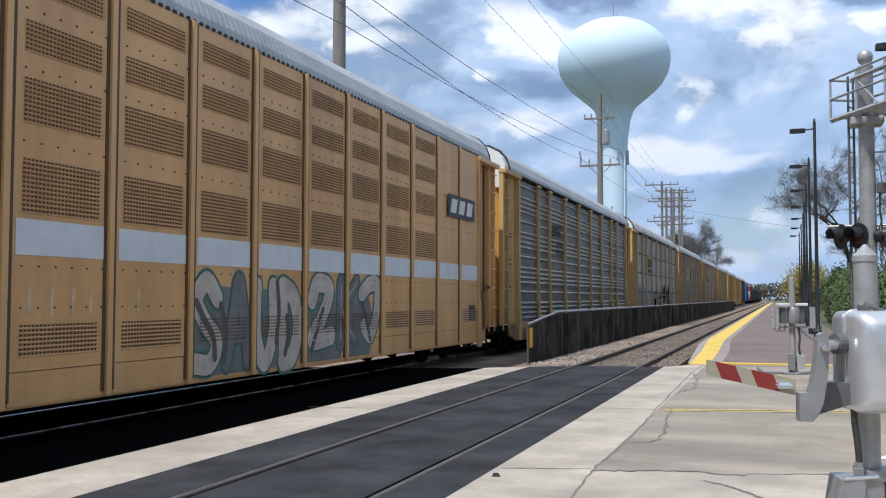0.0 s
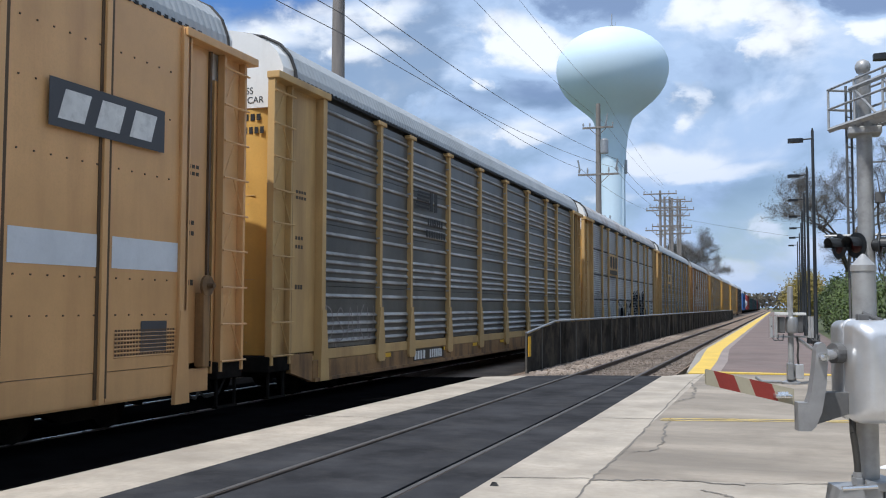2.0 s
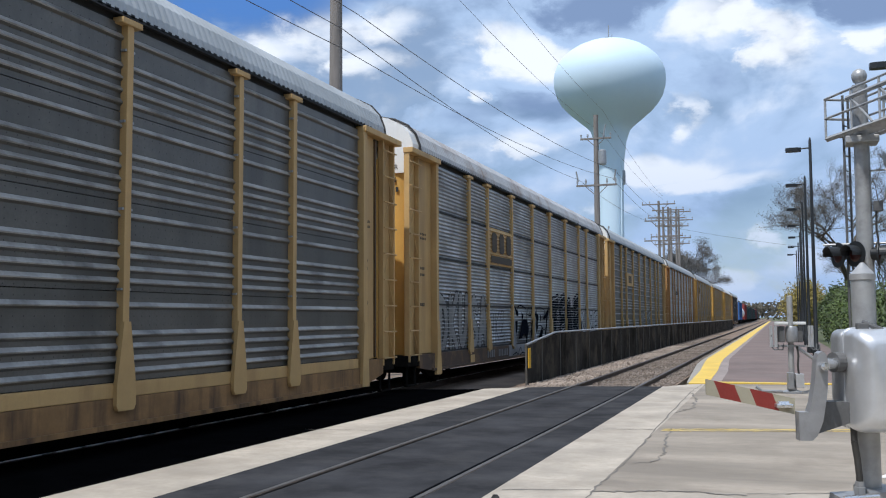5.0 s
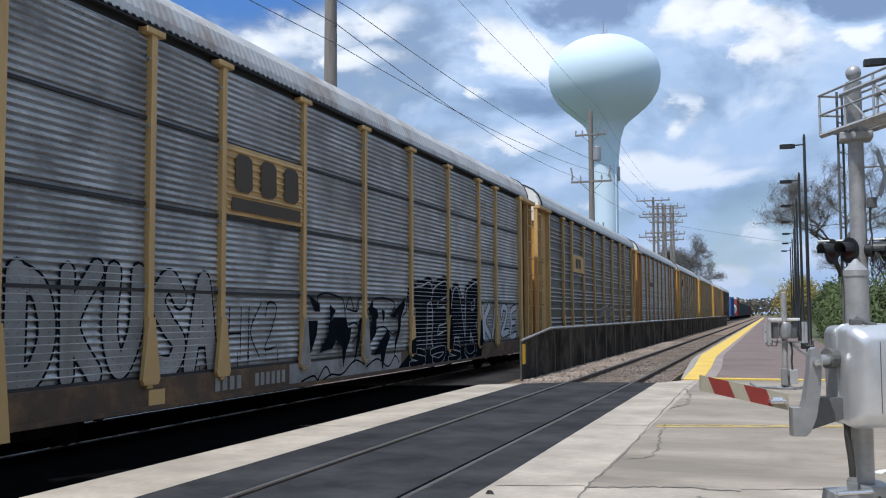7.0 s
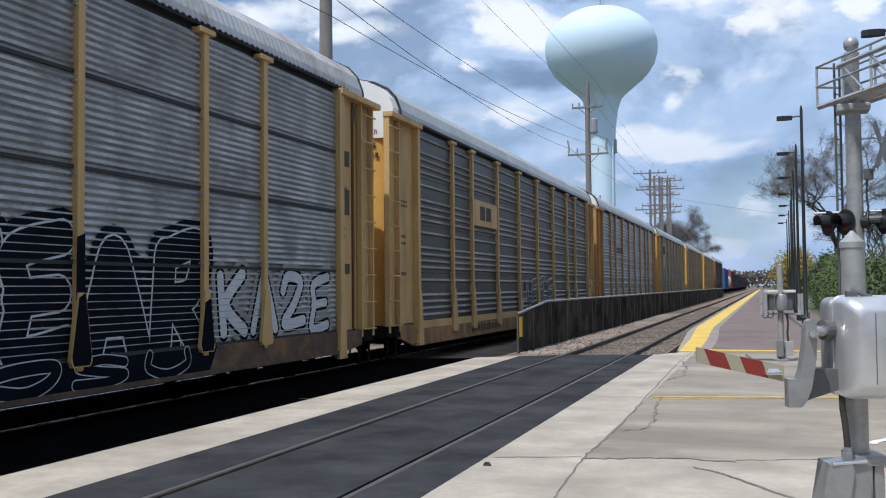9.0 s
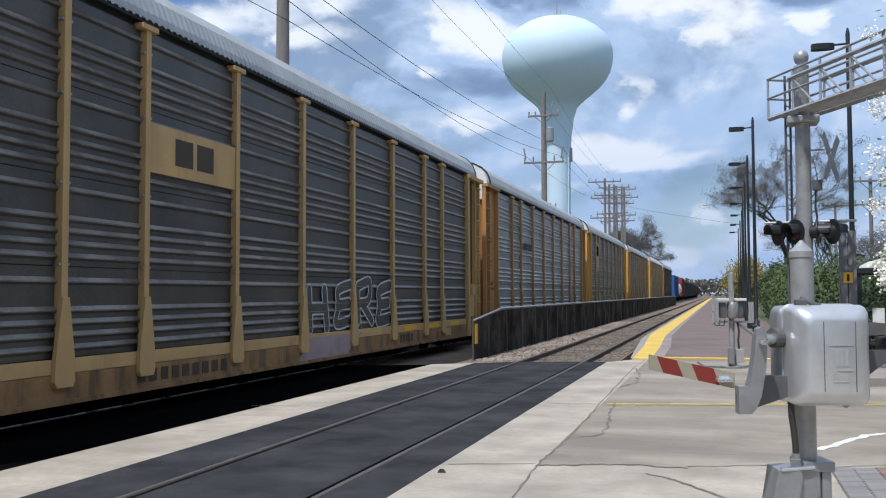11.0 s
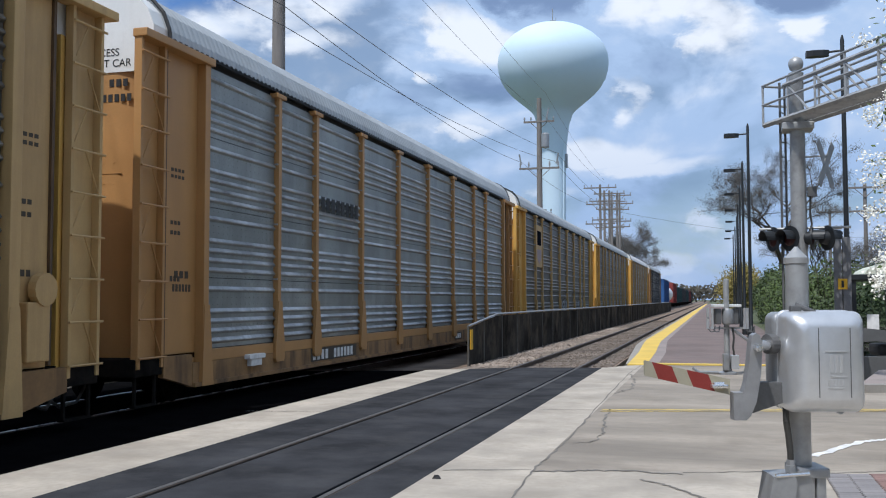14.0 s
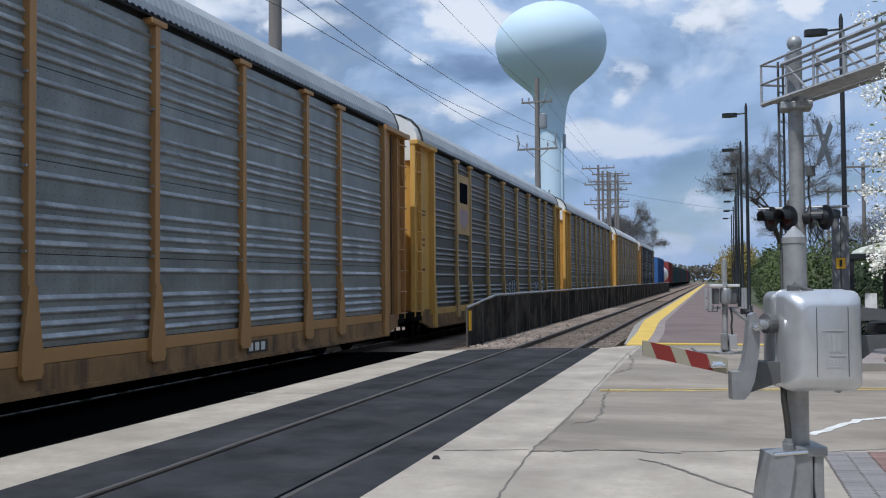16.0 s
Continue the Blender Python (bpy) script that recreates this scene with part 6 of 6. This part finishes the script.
# ---------------------------------------------------------------- small pedestrian gate by the platform
pg = thing("pedestrian_gate", "small grey pedestrian gate mechanism on a short pole by the platform", "crossing gate", pose(0.27, 22.0, 0.0, 0, 0, 15))
part("pole", Mesh().lathe([(0.06, 0), (0.06, 2.05), (0.02, 2.07)], 16), M["galv_mast"], pg, "short galvanised pole", smooth=True)
part("base", Mesh().lathe([(0.2, 0), (0.2, 0.04), (0.1, 0.08), (0.1, 0.2)], 16), M["casting"], pg)
part("base_box", Mesh().box(-0.12, 0.0, -0.18, -0.06, 0.1, 0.45, bev=0.015), M["casting"], pg)
part("base_box", Mesh().box(0.05, 0.22, -0.15, 0.0, 0.12, 0.42, bev=0.015), M["alu_box"], pg)
part("housing", Mesh().lathe([(0.11, 1.08), (0.13, 1.12), (0.13, 1.38), (0.11, 1.42)], 18, (0, -0.1, 0)), M["casting"], pg, smooth=True)
for x in (-0.22, 0.15):
    part("light_box", Mesh().box(x - 0.045, x + 0.065, -0.16, 0.03, 1.08, 1.42, bev=0.015), M["dark_casting"], pg)
    part("cap", Mesh().box(x - 0.10, x + 0.12, -0.22, 0.06, 1.45, 1.51, bev=0.015), M["white_car"], pg, "pale cap")
for x in (-0.43, -0.33, 0.36, 0.42):
    part("tube", Mesh().tube((x, -0.1, 0.98), (x, -0.1, 1.43), 0.032, n=10), M["alu_box"], pg, "bright upright tube")
    part("tube_hook", Mesh().pipe([(x, -0.1, 1.0), (x + 0.06, -0.12, 0.92), (x + 0.14, -0.1, 0.93), (x + 0.16, -0.08, 1.05)], 0.014, 6), M["dark_casting"], pg)
part("cross_bar", Mesh().box(-0.45, 0.45, -0.08, -0.04, 0.98, 1.02), M["galv_mast"], pg)
part("strut", Mesh().tube((0.1, -0.05, 0.98), (0.62, 0.0, 0.62), 0.035, n=8), M["galv_mast"], pg)
part("hose", Mesh().pipe([(0.1, -0.1, 1.0), (0.12, -0.12, 0.8), (0.1, -0.12, 0.6), (0.12, -0.1, 0.42)], 0.022, 8), M["hose"], pg)
part("foot_pipe", Mesh().pipe([(-0.75, 0.0, 0.14), (-0.62, 0, 0.05), (-0.2, 0, 0.04)], 0.03, 8), M["casting"], pg)

# ---------------------------------------------------------------- platform lamps
POLE_TOP = 7.3


def lamp_post(label, x, y, z0):
    ob = thing("lamp_post", label, "lamp post", pose(x, y, z0), "platform lamps")
    h = POLE_TOP - z0
    part("pole", Mesh().lathe([(0.12, 0), (0.12, 0.5), (0.065, 0.6), (0.055, 3), (0.045, h), (0.02, h + 0.12)], 14), M["lamp_black"], ob, smooth=True)
    part("arm", Mesh().tube((0, 0, h - 0.22), (-0.35, 0, h - 0.24), 0.025, n=8), M["lamp_black"], ob)
    part("lamp_head", Mesh().prism([(-0.28, -0.05), (-0.4, -0.11), (-0.62, -0.13), (-0.75, -0.09), (-0.76, 0.09), (-0.62, 0.13), (-0.4, 0.11), (-0.28, 0.05)], h - 0.33, h - 0.2, "z"), M["lamp_black"], ob, "flat black lamp head")
    return ob


for x, y in ((1.18, 33.4), (1.26, 42.5), (1.39, 52.2), (1.52, 61.7), (1.66, 70.7), (1.75, 80.5), (1.8, 90.5)):
    lamp_post("black lamp post with a flat head on the platform", x, y, PLAT_Z)
lamp_post("black lamp post with a flat head beside the road", 2.82, 22.7, 0.0)

# ---------------------------------------------------------------- things beyond the road on the platform's side
board = thing("marker_post", "weathered grey timber post with a small yellow plate", "post", pose(2.58, 21.6, 0))
part("plank", Mesh().box(-0.16, -0.01, -0.05, 0.05, -0.3, 2.9, bev=0.01), M["grey_wood"], board)
part("plank", Mesh().box(0.01, 0.17, -0.05, 0.05, -0.3, 2.9, bev=0.01), M["grey_wood"], board)
pl = part("plate", Mesh().box(-0.09, 0.09, -0.065, -0.055, 1.82, 2.04, bev=0.004), M["sign_yellow"], board, "yellow plate with a plain dark bar")
part("bar", Mesh().box(-0.025, 0.025, -0.069, -0.066, 1.86, 2.0), M["black"], pl)

sh = thing("shelter", "black framed waiting shelter with a cream domed roof", "shelter", pose(3.3, 25.5, -0.3))
part("fascia", Mesh().box(-0.1, 3.4, -0.1, 2.3, 2.38, 2.52, bev=0.02), M["lamp_black"], sh, "black roof frame")
dome = Mesh()
for k in range(11):
    a = math.pi * k / 10
    for yy in (0.0, 2.2):
        dome.v.append((1.65 - 1.4 * math.cos(a), yy, 2.52 + 0.36 * math.sin(a)))
dome.f = [(2 * k, 2 * k + 1, 2 * k + 3, 2 * k + 2) for k in range(10)] + [tuple(range(0, 22, 2)), tuple(range(1, 22, 2))]
part("roof", dome, M["cream"], sh, "cream domed roof", smooth=True)
for x in (0.0, 1.1, 2.2, 3.3):
    for yy in (0.0, 2.2):
        part("post", Mesh().box(x - 0.05, x + 0.05, yy - 0.05, yy + 0.05, 0, 2.38), M["lamp_black"], sh)
part("notice", Mesh().box(0.28, 0.55, -0.03, -0.01, 0.9, 1.55), M["white_paint"], sh, "pale blank notice panel")
part("bench", Mesh().box(0.5, 2.9, 1.5, 1.9, 0.45, 0.5).box(0.6, 0.68, 1.55, 1.85, 0, 0.45).box(2.7, 2.78, 1.55, 1.85, 0, 0.45), M["lamp_black"], sh)
for x0 in (0.06, 1.16, 2.26):
    p = part("pane", Mesh().box(x0, x0 + 0.98, 2.19, 2.2, 0.2, 2.3), M["glass"], sh, "clear glass pane")
    p.visible_shadow = False

kerb = tagged(part("kerb", Mesh().prism([(2.3, 18.2), (9, 20.0), (9, 20.25), (2.35, 18.45)], -0.3, 0.14, "z"), M["kerb"]), "pale concrete kerb of the verge", "kerb", kind="structure")
tagged(part("pavement", Mesh().prism([(2.36, 18.47), (9, 20.27), (9, 24.8), (2.36, 24.8)], -0.3, 0.11, "z"), M["paver_pale"]), "pale paved verge beyond the road", "pavement", kind="structure")
for i, (x, y, s) in enumerate(((3.05, 18.95, 0.1), (3.45, 19.1, 0.13), (3.9, 19.2, 0.1))):
    rk = Mesh().lathe([(s * 0.7, 0), (s, s * 0.4), (s * 0.8, s * 0.9), (s * 0.3, s * 1.2)], 7)
    tagged(part("rock", rk, M["stone"], at=pose(x, y, 0.11, 0, 0, 40 * i)), "rough pale edging stone", "stone", "edging stones")

# ---------------------------------------------------------------- water tower
tower = thing("water_tower", "pale blue-green steel water tower with a round tank on a stem", "water tower", pose(-22.1, 140, -0.3))
part("tank", Mesh().lathe([(1.75, 8), (1.78, 20), (1.95, 24.6), (2.3, 27.3), (2.8, 28.9), (3.4, 29.6), (4.6, 30.6), (6.0, 31.8), (6.9, 32.8), (7.6, 34.0), (7.98, 35.3), (8.08, 36.4),
                           (7.98, 37.4), (7.6, 38.5), (6.95, 39.5), (6.0, 40.4), (4.8, 41.2), (3.4, 41.8), (1.8, 42.2), (0.3, 42.35)], 64), M["tower_paint"], tower, "smooth pale blue-green tank", smooth=True)
part("stem", Mesh().lathe([(4.2, 0), (3.4, 2), (2.4, 5), (1.9, 7), (1.752, 8.0)], 48), M["tower_paint"], tower, "flared stem", smooth=True)
part("hatch", Mesh().lathe([(0.6, 42.25), (0.6, 42.7), (0.5, 42.75)], 16), M["casting"], tower, "dark roof hatch")
part("antenna", Mesh().tube((0, 0, 42.7), (0, 0, 44.6), 0.07, n=6).tube((0.5, 0, 42.3), (0.5, 0, 43.3), 0.04, n=5), M["casting"], tower)
part("cable", Mesh().tube((1.6, -1.4, 8), (1.75, -1.6, 24.5), 0.1, n=6), M["tower_paint"], tower)
part("stem_antenna", Mesh().box(1.75, 2.1, -0.6, 0.0, 21.0, 23.0, bev=0.05), M["casting"], tower)

# ---------------------------------------------------------------- pole line behind the train
PX = -12.4


def utility_pole(x, y, top, arms, label, r=0.19, lean=0.0):
    ob = thing("utility_pole", label, "utility pole", pose(x, y, -0.3, 0, lean, 0), "utility poles")
    part("pole", Mesh().lathe([(r * 1.25, 0), (r, top * 0.6), (r * 0.85, top)], 14), M["pole_wood"], ob, smooth=True)
    for z, half, ins in arms:
        a = part("crossarm", Mesh().box(-half, half, -0.2, -0.08, z - 0.07, z + 0.07, bev=0.01), M["pole_wood"], ob)
        for k in (-1, -0.55, 0.55, 1):
            part("insulator", Mesh().lathe([(0.035, 0), (0.035, 0.1), (0.08, 0.12), (0.06, 0.22), (0.075, 0.25), (0.03, ins)], 8, (k * half * 0.95, -0.14, z + 0.07)), M["casting"], a)
        part("brace", Mesh().tube((-half * 0.55, -0.16, z - 0.05), (0, -0.16, z - half * 0.55), 0.03, n=5), M["pole_wood"], ob)
        part("brace", Mesh().tube((half * 0.55, -0.16, z - 0.05), (0, -0.16, z - half * 0.55), 0.03, n=5), M["pole_wood"], ob)
    return ob


utility_pole(PX, 26.35, 14.0, [(13.2, 1.3, 0.3)], "weathered wooden utility pole behind the train", 0.2)
up = utility_pole(-12.35, 71.5, 17.0, [(11.7, 1.5, 0.45), (15.2, 1.15, 0.3), (8.3, 0.9, 0.2)], "wooden utility pole with several crossarms", 0.21)
part("transformer", Mesh().lathe([(0.28, 13.2), (0.3, 13.3), (0.3, 14.2), (0.2, 14.3)], 14, (0.5, -0.3, 0)), M["casting"], up, "grey transformer can")
for a, b in (((0.55, -0.2, 15.2), (0.75, -0.2, 16.2)), ((1.3, -0.15, 12.0), (1.45, -0.15, 12.8)), ((-1.35, -0.15, 12.0), (-1.5, -0.15, 12.8))):
    part("insulator_string", Mesh().tube(a, b, 0.065, n=6), M["casting"], up)
for k, (x, y, top) in enumerate(((-12.5, 113.5, 15.3), (-12.6, 119, 15.2), (-12.2, 121, 15.4), (-12.6, 128, 16.0), (-12.2, 131, 16.2), (-11.6, 128, 15.7))):
    utility_pole(x, y, top, [(top - 0.4, 1.9, 0.3), (top - 2.3, 1.6, 0.3), (top - 4.6, 1.7, 0.3)] if k % 2 == 0 else [(top - 1.3, 1.8, 0.3), (top - 3.6, 1.5, 0.3)], "dark wooden utility pole in a cluster", 0.15)


def wire(pts, r, label="thin dark overhead wire"):
    """A sagging wire from point to point."""
    path = []
    for a, b in zip(pts, pts[1:]):
        a, b = Vector(a), Vector(b)
        n = 14
        path += [a.lerp(b, k / n) - Vector((0, 0, 4 * 0.012 * (b - a).length * (k / n) * (1 - k / n))) for k in range(n)]
    path.append(Vector(pts[-1]))
    m = Mesh()
    for i, p in enumerate(path):
        d = (path[min(i + 1, len(path) - 1)] - path[max(i - 1, 0)]).normalized()
        u = d.cross(Vector((0, 0, 1))).normalized()
        v = u.cross(d)
        m.v += [tuple(p + (u * math.cos(q) + v * math.sin(q)) * r) for q in (0, 2.094, 4.189)]
    m.f = [(3 * i + k, 3 * i + (k + 1) % 3, 3 * i + 3 + (k + 1) % 3, 3 * i + 3 + k) for i in range(len(path) - 1) for k in range(3)]
    tagged(part("wire", m, M["wire"]), label, "overhead wire", "overhead wires")


wire([(-12.1, -20, 9.4), (-12.15, 26.3, 9.75), (-11.2, 71.4, 11.9), (-12, 113.5, 12.5)], 0.015)
wire([(-12.1, -20, 10.2), (-12.15, 26.3, 10.35), (-13.7, 71.4, 11.9), (-13, 113.5, 12.5)], 0.015)
wire([(-11.6, -20, 10.6), (-11.65, 26.3, 10.75), (-11.0, 71.4, 12.5), (-12, 113.5, 13.5)], 0.015)
wire([(-11.2, -20, 14.2), (-11.3, 26.3, 14.2), (-11.8, 71.4, 15.2), (-12, 113.5, 15.2)], 0.010)
wire([(-10.6, -20, 16.5), (-10.9, 26.3, 16.3), (-11.8, 71.4, 17.0), (-12, 113.5, 15.5)], 0.010)
wire([(-11.6, 128, 13.0), (30, 210, 14.0)], 0.02)

for x, y, top in ((10.6, 75, 10.2), (11.5, 105, 11.0), (9.8, 130, 9.5)):
    utility_pole(x, y, top, [(top - 0.3, 1.3, 0.3), (top - 2.0, 1.1, 0.3)], "distant wooden utility pole beyond the bushes", 0.14)

# ---------------------------------------------------------------- trees and bushes


def tree(name, label, x, y, height, spread, seed, leaf, count, leaf_size, depth=5, trunk_r=0.2, lean=0.0, slim=0.45, z0=-0.3, clear=0.28):
    """A tapered trunk that forks into limbs and twigs, with many small leaves along the twigs."""
    r = random.Random(seed)
    ob = thing(name, label, "tree", pose(x, y, z0), "")
    wood, tips = Mesh(), []

    def grow(p, d, length, rad, level):
        q = p + d * length
        wood.tube(p, q, rad, rad * 0.62, n=7 if level < 2 else (5 if level < 4 else 3), caps=False)
        if level >= 2:
            tips.append((p, q))
        if level >= depth:
            return
        n = 3 if level < 2 else r.choice((2, 3))
        for k in range(n):
            axis = Vector((r.uniform(-1, 1), r.uniform(-1, 1), r.uniform(-0.25, 0.5))).normalized()
            nd = (d * 0.75 + axis * (0.62 if level else 0.8) * spread).normalized()
            nd.z = max(nd.z, -0.1 if level > 2 else 0.15)
            grow(q if k else p.lerp(q, r.uniform(0.7, 1.0)), nd.normalized(), length * r.uniform(0.62, 0.85), rad * 0.58, level + 1)

    grow(Vector((0, 0, 0)), Vector((lean, 0, 1)).normalized(), height * clear, trunk_r, 0)
    part("trunk", wood, M["bark"], ob, "bark-covered trunk and limbs")
    m = Mesh()
    for _ in range(count):
        a, b = r.choice(tips)
        c = a.lerp(b, r.random()) + Vector((r.gauss(0, 1), r.gauss(0, 1), r.gauss(0, 1))) * leaf_size * 1.6
        u = Vector((r.uniform(-1, 1), r.uniform(-1, 1), r.uniform(-1, 1))).normalized()
        v = u.orthogonal().normalized()
        s = leaf_size * r.uniform(0.5, 1.2)
        m.add([c - u * s, c + v * s * slim, c + u * s, c - v * s * slim], [(0, 1, 2, 3)])
    me = bpy.data.meshes.new("crown")
    me.from_pydata(m.v, [], m.f)
    me.materials.append(leaf)
    cr = part("crown", me, None, ob)
    tagged(cr, kind="stuff")
    return ob


def bush(label, x, y, w, h, seed, leaf, count, size, z0=-0.3):
    """A shrub of many leaves on thin stems, denser inside, ragged outside."""
    r = random.Random(seed)
    ob = thing("bush", label, "bush", pose(x, y, z0), "bushes by the platform")
    stems, tips = Mesh(), []
    for _ in range(26):
        a, b = r.uniform(0, 2 * math.pi), r.random() ** 0.6
        top = Vector((math.cos(a) * b * w * 0.5, math.sin(a) * b * w * 0.5, h * (1 - 0.45 * b * b) * r.uniform(0.7, 1.05)))
        base = Vector((top.x * 0.3, top.y * 0.3, 0))
        stems.tube(base, top, 0.03, 0.008, n=4, caps=False)
        tips.append((base, top))
    part("stems", stems, M["bark"], ob)
    m = Mesh()
    for _ in range(count):
        a, b = r.choice(tips)
        c = a.lerp(b, r.random() ** 0.55) + Vector((r.gauss(0, 1), r.gauss(0, 1), r.gauss(0, 0.8))) * w * 0.085
        c.z = max(0.05, c.z)
        u = Vector((r.uniform(-1, 1), r.uniform(-1, 1), r.uniform(-1, 1))).normalized()
        v = u.orthogonal().normalized()
        s = size * r.uniform(0.5, 1.2)
        m.add([c - u * s, c + v * s * 0.55, c + u * s, c - v * s * 0.55], [(0, 1, 2, 3)])
    me = bpy.data.meshes.new("leaves")
    me.from_pydata(m.v, [], m.f)
    me.materials.append(leaf)
    tagged(part("leaves", me, None, ob), kind="stuff")


tree("bare_tree", "bare grey tree in bud beyond the train", -13.2, 168, 17, 0.95, 4, M["twig"], 20000, 0.2, 6, 0.35, slim=0.12)
tree("bare_tree", "bare grey tree in bud beyond the train", -16.0, 186, 16, 0.95, 5, M["twig"], 20000, 0.2, 6, 0.35, slim=0.12)
tree("bare_tree", "bare tree with fresh buds beside the platform", 5.4, 84, 18.5, 0.95, 9, M["twig"], 38000, 0.12, 6, 0.26, slim=0.1)
tree("bare_tree", "bare tree with fresh buds beyond the bushes", 9.0, 92, 11.5, 1.0, 12, M["twig"], 9000, 0.12, 6, 0.25, slim=0.1)
tree("bare_tree", "bare tree with dark twigs beyond the bushes", 10.0, 62, 7.0, 1.0, 15, M["twig"], 7000, 0.1, 6, 0.16, slim=0.1)
tree("bare_tree", "bare tree with dark twigs beyond the bushes", 8.2, 55, 6.0, 1.0, 16, M["twig"], 7000, 0.1, 6, 0.15, slim=0.1)
tree("bare_tree", "bare tree with dark twigs beyond the bushes", 12.5, 70, 8.0, 1.0, 17, M["twig"], 7000, 0.1, 6, 0.16, slim=0.1)
br = random.Random(77)
for k in range(26):
    y = 30 + 4.2 * k
    bush("leafy green spring bush beside the platform", 3.9 + 0.006 * k * k + br.uniform(-0.3, 0.3), y, 3.2, 2.9 + 0.1 * k + br.uniform(-0.4, 0.5), 100 + k, M["leaf_spring"] if k % 3 else M["leaf_dark"], 4200 if k < 12 else 2200, 0.075 if k < 12 else 0.13)
for k in range(12):
    bush("leafy green bush beyond the shelter", 6.2 + 0.9 * (k % 4) + br.uniform(-0.3, 0.3), 31 + 3.4 * k, 3.6, 3.0 + br.uniform(-0.5, 0.7), 160 + k, M["leaf_dark"] if k % 2 else M["leaf_spring"], 3500, 0.08)
for k in range(5):
    bush("yellow-green willow bush far along the line", 4.0 + 0.4 * k, 150 + 11 * k, 7.0, 7.5 + 0.3 * k, 200 + k, M["leaf_yellow"], 3500, 0.2)

# blossoming tree close to the road
bl = tree("blossom_tree", "tree with white blossom and young leaves beside the road", 4.0, 11.4, 5.2, 0.95, 23, M["blossom"], 14000, 0.022, 6, 0.12, clear=0.27)
r2 = random.Random(5)
lv = Mesh()
for _ in range(2600):
    a = r2.uniform(0, 2 * math.pi)
    b, z = r2.random() ** 0.5 * 2.3, r2.uniform(1.9, 5.2)
    c = Vector((math.cos(a) * b, math.sin(a) * b, z))
    u = Vector((r2.uniform(-1, 1), r2.uniform(-1, 1), r2.uniform(-1, 0.4))).normalized()
    v = u.orthogonal().normalized()
    lv.add([c - u * 0.045, c + v * 0.018, c + u * 0.045, c - v * 0.018], [(0, 1, 2, 3)])
tagged(part("leaves", lv, M["leaf_spring"], bl), kind="stuff")
fl = Mesh()
for _ in range(950):
    a = r2.uniform(0, 2 * math.pi)
    b, z = (0.55 + 0.45 * r2.random()) * 2.35, r2.uniform(2.0, 5.2)
    c = Vector((math.cos(a) * b, math.sin(a) * b, z))
    for _ in range(58):
        d = c + Vector((r2.gauss(0, 1), r2.gauss(0, 1), r2.gauss(0, 1))) * 0.055
        u = Vector((r2.uniform(-1, 1), r2.uniform(-1, 1), r2.uniform(-1, 1))).normalized()
        v = u.orthogonal().normalized()
        fl.add([d - u * 0.018, d + v * 0.015, d + u * 0.018, d - v * 0.015], [(0, 1, 2, 3)])
me = bpy.data.meshes.new("blossom")
me.from_pydata(fl.v, [], fl.f)
me.materials.append(M["blossom"])
tagged(part("blossom", me, None, bl, "clusters of white blossom"), kind="stuff")


def far_woods(x0, x1, y, h, n, seed, label):
    r = random.Random(seed)
    m = Mesh()
    for _ in range(n):
        x = r.uniform(x0, x1)
        top = h * (0.65 + 0.35 * noise.noise((x * 0.05, seed, 0))) * r.uniform(0.75, 1.05)
        z = top * r.random() ** 0.5
        c = Vector((x, y + r.uniform(-12, 12), z - 0.3))
        u = Vector((r.uniform(-1, 1), r.uniform(-0.4, 0.4), r.uniform(-1, 1))).normalized()
        v = Vector((-u.z, 0.2, u.x)).normalized()
        s = h * 0.06 * r.uniform(0.5, 1.4)
        m.add([c - u * s, c + v * s * 0.6, c + u * s, c - v * s * 0.6], [(0, 1, 2, 3)])
    me = bpy.data.meshes.new("woods")
    me.from_pydata(m.v, [], m.f)
    me.materials.append(M["far_wood"])
    tagged(new("woods", me), label, "woods", kind="stuff")


far_woods(-420, 300, 640, 17, 16000, 3, "hazy brown woods on the horizon")
far_woods(6, 60, 240, 8, 5000, 4, "bare woods beside the line")
far_woods(14, 120, 130, 6.5, 6000, 5, "bare woods and shrubs beyond the road")
far_woods(-140, -26, 260, 9, 5000, 6, "bare woods beyond the train")


# unseen rows of trees behind and beside the camera, added to cut horizon light
def blocker_trees(a, b, h, n, seed):
    r = random.Random(seed)
    m = Mesh()
    a, b = Vector(a), Vector(b)
    for _ in range(n):
        p = a.lerp(b, r.random())
        c = Vector((p.x + r.uniform(-3, 3), p.y + r.uniform(-3, 3), h * r.random() ** 0.7 * r.uniform(0.8, 1.05) - 0.3))
        u = Vector((r.uniform(-1, 1), r.uniform(-1, 1), r.uniform(-1, 1))).normalized()
        v = u.orthogonal().normalized()
        s = 0.7 * r.uniform(0.6, 1.4)
        m.add([c - u * s, c + v * s * 0.7, c + u * s, c - v * s * 0.7], [(0, 1, 2, 3)])
    me = bpy.data.meshes.new("blocker_trees")
    me.from_pydata(m.v, [], m.f)
    me.materials.append(M["leaf_dark"])
    tagged(new("blocker_trees", me), "unseen belt of dark trees added to cut light on the train", "trees", kind="stuff")


blocker_trees((24, -70, 0), (24, 6, 0), 13, 9000, 1)
blocker_trees((26, 36, 0), (26, 110, 0), 13, 9000, 2)
blocker_trees((75, 0, 0), (75, 60, 0), 14, 6000, 4)
blocker_trees((-60, -75, 0), (24, -75, 0), 12, 7000, 3)


def motions():
    """The train rolls towards the camera at an even pace."""
    for car, offset in CARS:
        walk(car, [(0.5 * k, pose(TRACK_FAR, START + offset - SPEED * 0.5 * k, 0)) for k in range(33)])


motions()
